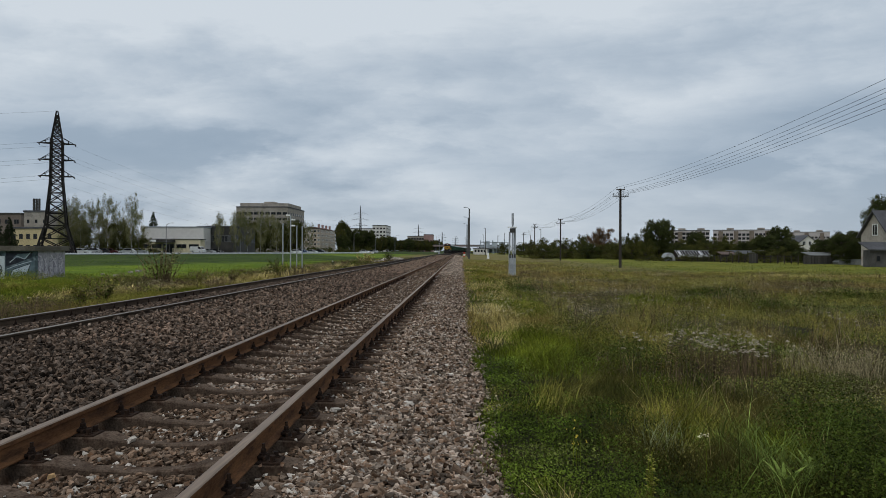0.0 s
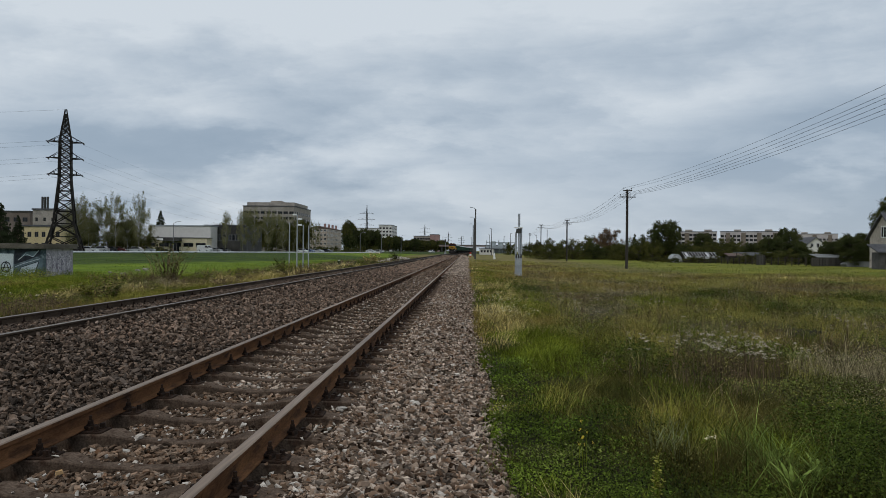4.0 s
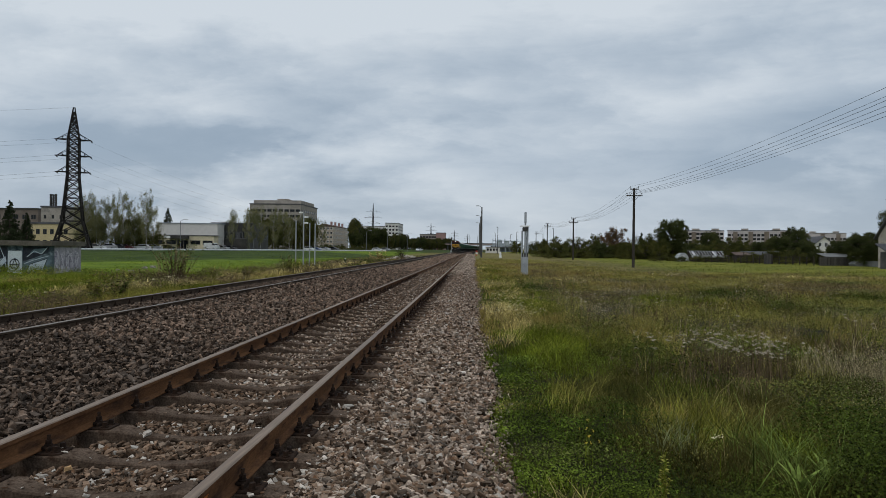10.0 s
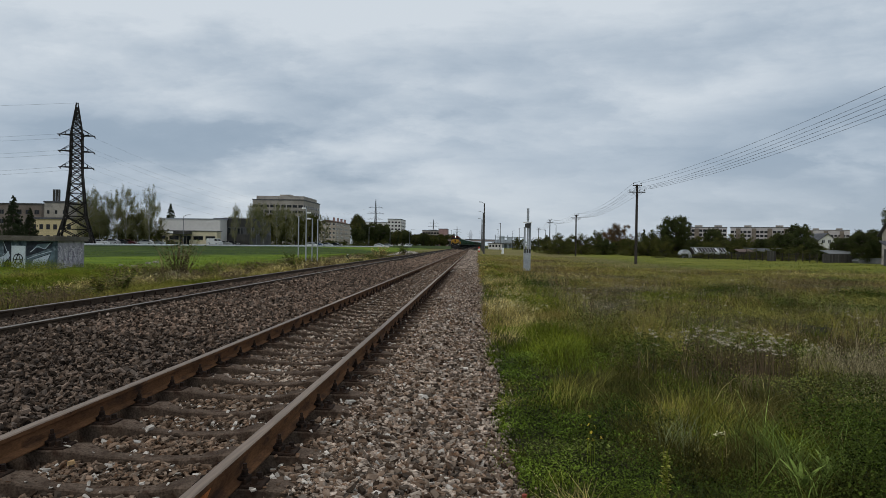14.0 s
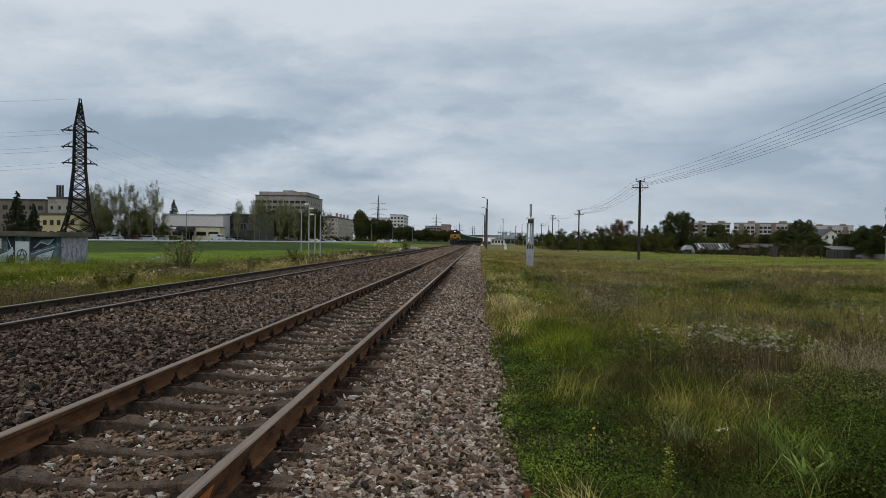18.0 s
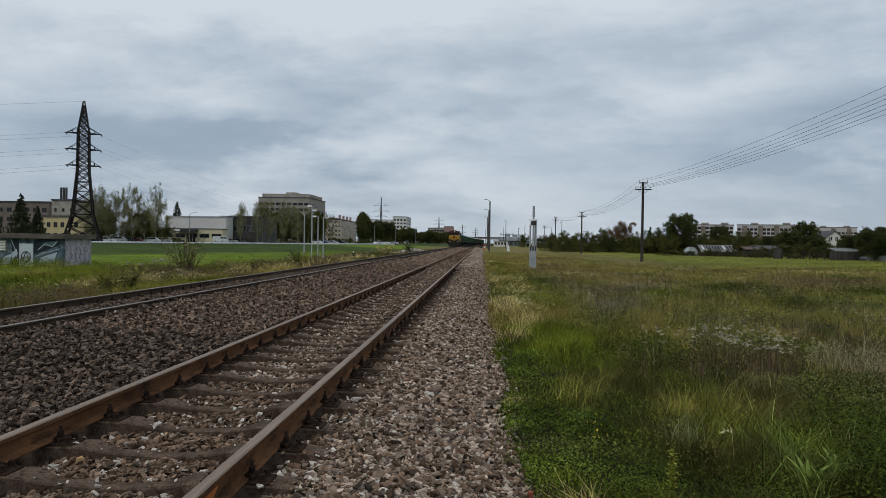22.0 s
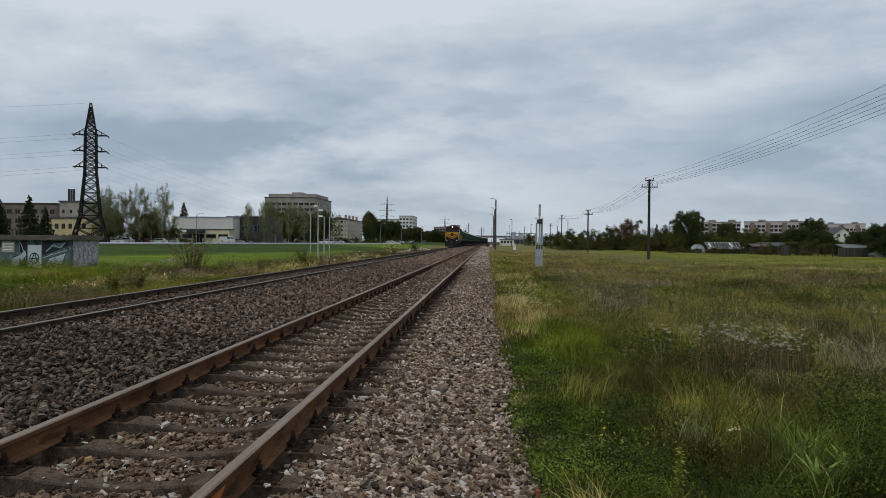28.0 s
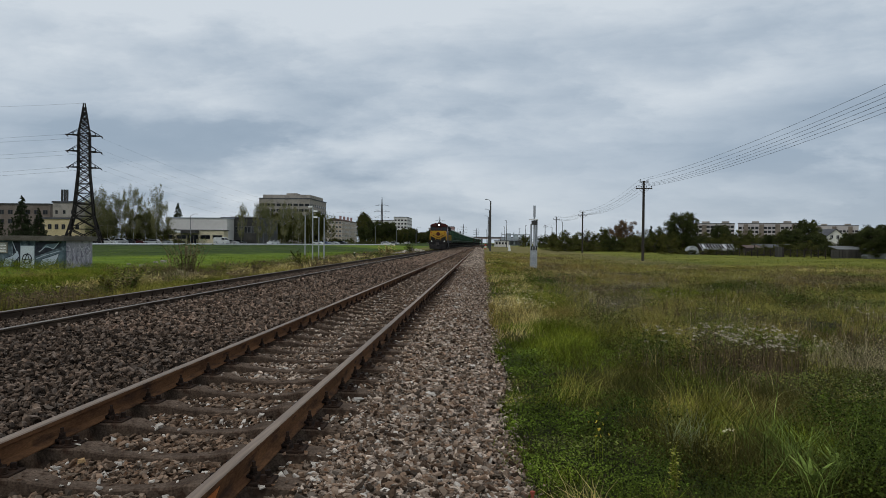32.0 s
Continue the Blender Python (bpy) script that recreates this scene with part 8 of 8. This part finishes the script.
def bogie(t, y, axles, spread, r, wheel, z_top):
    """Side frames, bolster and wheels under a vehicle, centred at y."""
    base = MB()
    L = spread * (axles - 1)
    base.box(-0.95, y - 0.3, r + 0.1, 0.95, y + 0.3, z_top)
    bg = part("bogie", base, M["loco_black"], t)
    for s in (-1, 1):
        fr = MB()
        prof = [(y - L / 2 - 0.35, r + 0.10), (y - L / 2 + 0.3, r + 0.12), (y - L / 2 + 0.55, r - 0.12), (y + L / 2 - 0.55, r - 0.12), (y + L / 2 - 0.3, r + 0.12),
                (y + L / 2 + 0.35, r + 0.10), (y + L / 2 + 0.35, r + 0.26), (y, r + 0.36), (y - L / 2 - 0.35, r + 0.26)]
        fr.prism(prof, s * 1.0 - 0.06, s * 1.0 + 0.06, "x")
        for k in range(axles):
            ay = y - L / 2 + k * spread
            fr.box(s * 1.0 - 0.12, ay - 0.17, r - 0.15, s * 1.0 + 0.14, ay + 0.17, r + 0.15)
        for k in range(axles - 1):
            ay = y - L / 2 + (k + 0.5) * spread
            for d in (-0.14, 0.14):
                fr.tube((s * 1.04, ay + d, r - 0.1), (s * 1.04, ay + d, r + 0.28), 0.085, n=8)
        part("side_frame", fr, M["loco_black"], bg)
    for k in range(axles):
        ay = y - L / 2 + k * spread
        part("axle", MB().tube((-0.8, ay, r), (0.8, ay, r), 0.085, n=10), M["wheel_steel"], bg)
        for s in (-1, 1):
            part("wheel", wheel, None, bg, at=pose(s * 0.76, ay, r, 0, 0, 0 if s > 0 else 180))


def rounded_roof(w, h0, rise, n=8):
    return [(w * math.cos(math.pi * i / n), h0 + rise * math.sin(math.pi * i / n)) for i in range(n + 1)]


def locomotive():
    """A hood-type diesel, nose end first at y = 0; z = 0 is the rail top."""
    t = thing("locomotive", "maroon and yellow diesel hood locomotive with a lit headlamp", "locomotive")
    red, yel, blk = M["loco_red"], M["loco_yellow"], M["loco_black"]
    part("underframe", MB().cbox(-1.5, 0.7, 1.25, 1.5, 20.3, 1.66, 0.04), blk, t)
    # pilot with plough, coupler, buffer beam
    part("buffer_beam", MB().cbox(-1.52, 0.5, 0.95, 1.52, 0.72, 1.68, 0.03), blk, t)
    plough = MB()
    for s in (-1, 1):
        plough.add([(0, -0.15, 0.16), (s * 1.42, 0.42, 0.16), (s * 1.48, 0.48, 0.95), (0, 0.25, 0.95), (0, 0.0, 0.16), (s * 1.42, 0.52, 0.16), (s * 1.48, 0.58, 0.95), (0, 0.4, 0.95)],
                   [(0, 1, 2, 3), (4, 7, 6, 5), (0, 4, 5, 1), (3, 2, 6, 7), (1, 5, 6, 2)])
    part("snow_plough", plough, blk, t)
    part("coupler", MB().cbox(-0.16, -0.1, 0.9, 0.16, 0.55, 1.22, 0.05).cbox(-0.22, -0.35, 0.86, 0.2, -0.08, 1.26, 0.07), M["wheel_steel"], t)
    for s in (-1, 1):
        st = MB()
        for k in range(4):
            st.box(s * 1.5 - 0.14, 0.75, 0.42 + 0.3 * k, s * 1.5 + 0.08, 1.35, 0.46 + 0.3 * k)
        st.box(s * 1.5 - 0.02, 0.73, 0.4, s * 1.5 + 0.06, 0.77, 1.6).box(s * 1.5 - 0.02, 1.33, 0.4, s * 1.5 + 0.06, 1.37, 1.6)
        part("steps", st, blk, t)
    # nose: yellow front with a dark V below
    nose = MB()
    nose.prism([(-1.42, 1.66), (1.42, 1.66), (1.42, 3.05), (1.3, 3.32), (-1.3, 3.32), (-1.42, 3.05)], 1.15, 3.0)
    n = part("nose", nose, yel, t, "yellow painted nose")
    v = MB()
    for s in (-1, 1):
        v.add([(s * 1.325, 1.125, 1.66), (0.0, 1.125, 1.66), (0.0, 1.125, 1.82), (s * 1.325, 1.125, 2.42), (s * 1.325, 1.15, 1.66), (0.0, 1.15, 1.66), (0.0, 1.15, 1.82), (s * 1.325, 1.15, 2.42)],
              [(0, 1, 2, 3), (4, 7, 6, 5), (0, 4, 5, 1), (3, 2, 6, 7), (0, 3, 7, 4)])
    part("lower_chevron", v, blk, n, "black chevron below the yellow")
    v = MB()
    for s in (-1, 1):
        v.add([(s * 1.18, 1.128, 2.62), (0.0, 1.128, 2.02), (0.0, 1.128, 2.14), (s * 1.18, 1.128, 2.74), (s * 1.18, 1.15, 2.62), (0.0, 1.15, 2.02), (0.0, 1.15, 2.14), (s * 1.18, 1.15, 2.74)],
              [(0, 1, 2, 3), (4, 7, 6, 5), (0, 4, 5, 1), (3, 2, 6, 7), (0, 3, 7, 4)])
    part("chevron_stripe", v, red, n, "thin maroon chevron stripe")
    part("emblem", MB().tube((0, 1.10, 2.78), (0, 1.15, 2.78), 0.34, n=20), red, n, "round maroon emblem")
    part("emblem_bar", MB().box(-0.9, 1.11, 2.70, 0.9, 1.15, 2.80), red, n, "maroon stripe across the emblem")
    # cab
    cab = MB().prism([(-1.5, 1.66), (1.5, 1.66), (1.5, 4.12)] + rounded_roof(1.5, 4.12, 0.55)[1:-1] + [(-1.5, 4.12)], 3.0, 5.6)
    cb = part("cab", cab, red, t)
    part("cab_roof", MB().prism(rounded_roof(1.58, 4.14, 0.62), 2.85, 5.7), red, cb)
    for x0, x1 in ((-1.38, -0.48), (0.48, 1.38)):
        part("windscreen", MB().cbox(x0, 2.965, 3.40, x1, 3.02, 3.98, 0.02), M["train_glass"], cb)
    part("centre_window", MB().cbox(-0.38, 2.965, 3.45, 0.38, 3.02, 3.92, 0.02), M["train_glass"], cb)
    for s in (-1, 1):
        for y0 in (3.25, 4.4):
            part("side_window", MB().box(s * 1.5 - 0.03, y0, 3.0, s * 1.5 + 0.02, y0 + 0.95, 3.75), M["train_glass"], cb)
    hl = part("headlamp_box", MB().cbox(-0.38, 2.7, 4.22, 0.38, 3.1, 4.57, 0.05), blk, cb)
    for s in (-1, 1):
        part("headlamp", MB().tube((0, 2.66, 4.395 + s * 0.085), (0, 2.71, 4.395 + s * 0.085), 0.08, n=16), M["headlamp"], hl, "lit white headlamp")
        part("number_board", MB().cbox(s * 0.86 - 0.3, 2.86, 4.2, s * 0.86 + 0.3, 3.0, 4.40, 0.02), M["frame_white"], cb, "white number board with dark bars")
        part("marker_lamp", MB().tube((s * 1.16, 1.08, 3.0), (s * 1.16, 1.16, 3.0), 0.09, n=12), M["lens_red"], n)
        part("ditch_lamp", MB().tube((s * 1.1, 0.42, 1.5), (s * 1.1, 0.52, 1.5), 0.12, n=12), M["frame_white"], t)
    part("horn", MB().tube((0.3, 3.6, 4.80), (0.3, 3.2, 4.84), 0.05, 0.09).tube((-0.1, 3.6, 4.80), (-0.1, 3.15, 4.84), 0.05, 0.09), M["wheel_steel"], cb)
    # long hood behind the cab
    hood = MB().prism([(-0.95, 1.66), (0.95, 1.66), (0.95, 3.75), (0.75, 4.1), (-0.75, 4.1), (-0.95, 3.75)], 5.6, 19.4)
    hd = part("long_hood", hood, red, t)
    for s in (-1, 1):
        for k in range(9):
            y0 = 6.0 + 1.1 * k
            part("hood_door", MB().box(s * 0.95 - 0.02, y0, 1.85, s * 0.95 + 0.03, y0 + 1.0, 3.4), red, hd)
        part("hood_stripe", MB().box(s * 0.95 - 0.02, 5.65, 3.45, s * 0.95 + 0.035, 19.3, 3.68), yel, hd, "yellow stripe along the hood")
    part("radiator", MB().prism([(-1.45, 3.55), (1.45, 3.55), (1.45, 4.2), (1.1, 4.45), (-1.1, 4.45), (-1.45, 4.2)], 15.6, 19.0), blk, hd)
    part("exhaust_stack", MB().box(-0.3, 11.0, 4.1, 0.3, 12.2, 4.5), blk, hd)
    # handrails
    for s in (-1, 1):
        rail = MB().tube((s * 1.44, 1.0, 2.68), (s * 1.44, 3.0, 2.68), 0.022, n=6).tube((s * 1.44, 5.7, 2.68), (s * 1.44, 20.0, 2.68), 0.022, n=6)
        part("handrail", rail, yel, t, "yellow handrail")
        for y in [1.0, 2.0, 2.95] + [5.7 + 1.8 * k for k in range(9)]:
            part("stanchion", MB().tube((s * 1.44, y, 1.66), (s * 1.44, y, 2.7), 0.022, n=6), yel, t)
        part("front_rail", MB().tube((s * 1.44, 0.75, 2.68), (s * 0.45, 0.75, 2.68), 0.022, n=6).tube((s * 1.44, 0.75, 1.6), (s * 1.44, 0.75, 2.68), 0.022, n=6).tube((s * 0.45, 0.75, 1.6), (s * 0.45, 0.75, 2.68), 0.022, n=6), yel, t, "yellow front handrail")
    part("fuel_tank", MB().prism([(-1.4, 0.55), (-1.1, 0.3), (1.1, 0.3), (1.4, 0.55), (1.4, 1.25), (-1.4, 1.25)], 8.2, 12.6), blk, t)
    wh = wheel_mesh(0.52)
    for y in (4.0, 17.0):
        bogie(t, y, 3, 1.85, 0.52, wh, 1.3)
    return t


def hopper_wagon(colour, label):
    """A covered hopper with ribbed sides; its front end at y = 0, 13.5 m long over the body."""
    t = thing("freight_wagon", label, "wagon", group="wagons of the freight train")
    m = M[colour]
    body = MB()
    prof = [(-0.9, 1.0), (0.9, 1.0), (1.56, 1.75), (1.56, 3.75), (-1.56, 3.75), (-1.56, 1.75)]
    body.prism(prof, 0.75, 13.25)
    bd = part("body", body, m, t)
    part("roof", MB().prism([(-1.62, 3.72), (1.62, 3.72), (1.62, 3.82), (1.0, 4.16), (0, 4.26), (-1.0, 4.16), (-1.62, 3.82)], 0.65, 13.35), M["wagon_roof"], t, "pale grey curved roof")
    rib = MB().box(-0.05, -0.06, 1.75, 0.06, 0.06, 3.72).mesh("rib", m)
    for s in (-1, 1):
        for k in range(10):
            part("rib", rib, None, bd, at=pose(s * 1.56, 0.85 + 12.3 * k / 9, 0, 0, 0, 0 if s > 0 else 180))
        part("top_rail", MB().box(s * 1.56 - 0.05, 0.7, 3.55, s * 1.56 + 0.09, 13.3, 3.7), m, bd)
        part("lower_rail", MB().box(s * 1.56 - 0.05, 0.7, 1.7, s * 1.56 + 0.09, 13.3, 1.84), m, bd)
    for k in range(4):
        part("hatch", MB().tube((0, 2.2 + 3.1 * k, 4.2), (0, 2.2 + 3.1 * k, 4.36), 0.35, n=10), M["wagon_roof"], t)
    part("underframe", MB().box(-0.35, 0.1, 0.95, 0.35, 13.9, 1.25).box(-1.5, 0.45, 1.0, 1.5, 0.75, 1.4).box(-1.5, 13.25, 1.0, 1.5, 13.55, 1.4), M["loco_black"], t)
    part("end_ladder", MB().box(0.9, 0.55, 1.3, 0.95, 0.6, 3.8).box(1.35, 0.55, 1.3, 1.4, 0.6, 3.8).box(0.95, 0.56, 1.8, 1.35, 0.59, 1.84).box(0.95, 0.56, 2.4, 1.35, 0.59, 2.44).box(0.95, 0.56, 3.0, 1.35, 0.59, 3.04), M["loco_black"], t)
    part("coupler", MB().cbox(-0.14, -0.1, 0.92, 0.14, 0.45, 1.2, 0.04).cbox(-0.14, 13.55, 0.92, 0.14, 14.1, 1.2, 0.04), M["loco_black"], t)
    for y in (2.2, 11.8):
        bogie(t, y, 2, 1.85, 0.475, WAGON_WHEEL, 1.0)
    return t


WAGON_WHEEL = wheel_mesh(0.475)
WAGON_LEN = 14.2


def front(t_):
    """Where the locomotive's coupler is; it gathers speed in the first twelve seconds."""
    return 348.0 - 7.25 * t_ - 0.18 * max(0.0, 12.0 - t_) ** 2


def couple_train():
    loco = locomotive()
    green = hopper_wagon("wagon_green", "dull green covered hopper wagon with a pale roof")
    brown = hopper_wagon("wagon_brown", "dusty brown covered hopper wagon with a pale roof")
    out = [(loco, 0.0), (green, 21.0)]
    for k in range(1, 24):
        if k == 15:
            w = brown
        else:
            w = copy_thing(brown if k > 13 and k % 3 == 0 else green, pose(0, 0, 0))
        out.append((w, 21.0 + WAGON_LEN * k))
    return out


TRAIN = couple_train()


def train_pose(y):
    slope = float(bend(y + 10) - bend(y)) / 10
    return pose(FAR_X + float(bend(y)), y, -0.02, 0, 0, -math.degrees(math.atan(slope)))


# ---- movement ----
def motions():
    # a white car that comes slowly along the far road
    car = car_model("white")
    tagged(car, "white car driving slowly along the far road", "car", "cars along the road")
    rows = []
    for t_, s_ in ((0, 215), (8, 185), (14, 163), (18, 146.6), (22, 130), (24, 120), (25.5, 109), (28, 90), (32, 62)):
        x, y = road_at(s_, 6.5)
        rows.append((t_, pose(x, y, max(0.04, float(land(x, y)) + 0.06), 0, 0, -20.6)))
    walk(car, rows)
    for ob, back in TRAIN:
        walk(ob, [(2.0 * k, train_pose(front(2.0 * k) + back)) for k in range(17)])


motions()
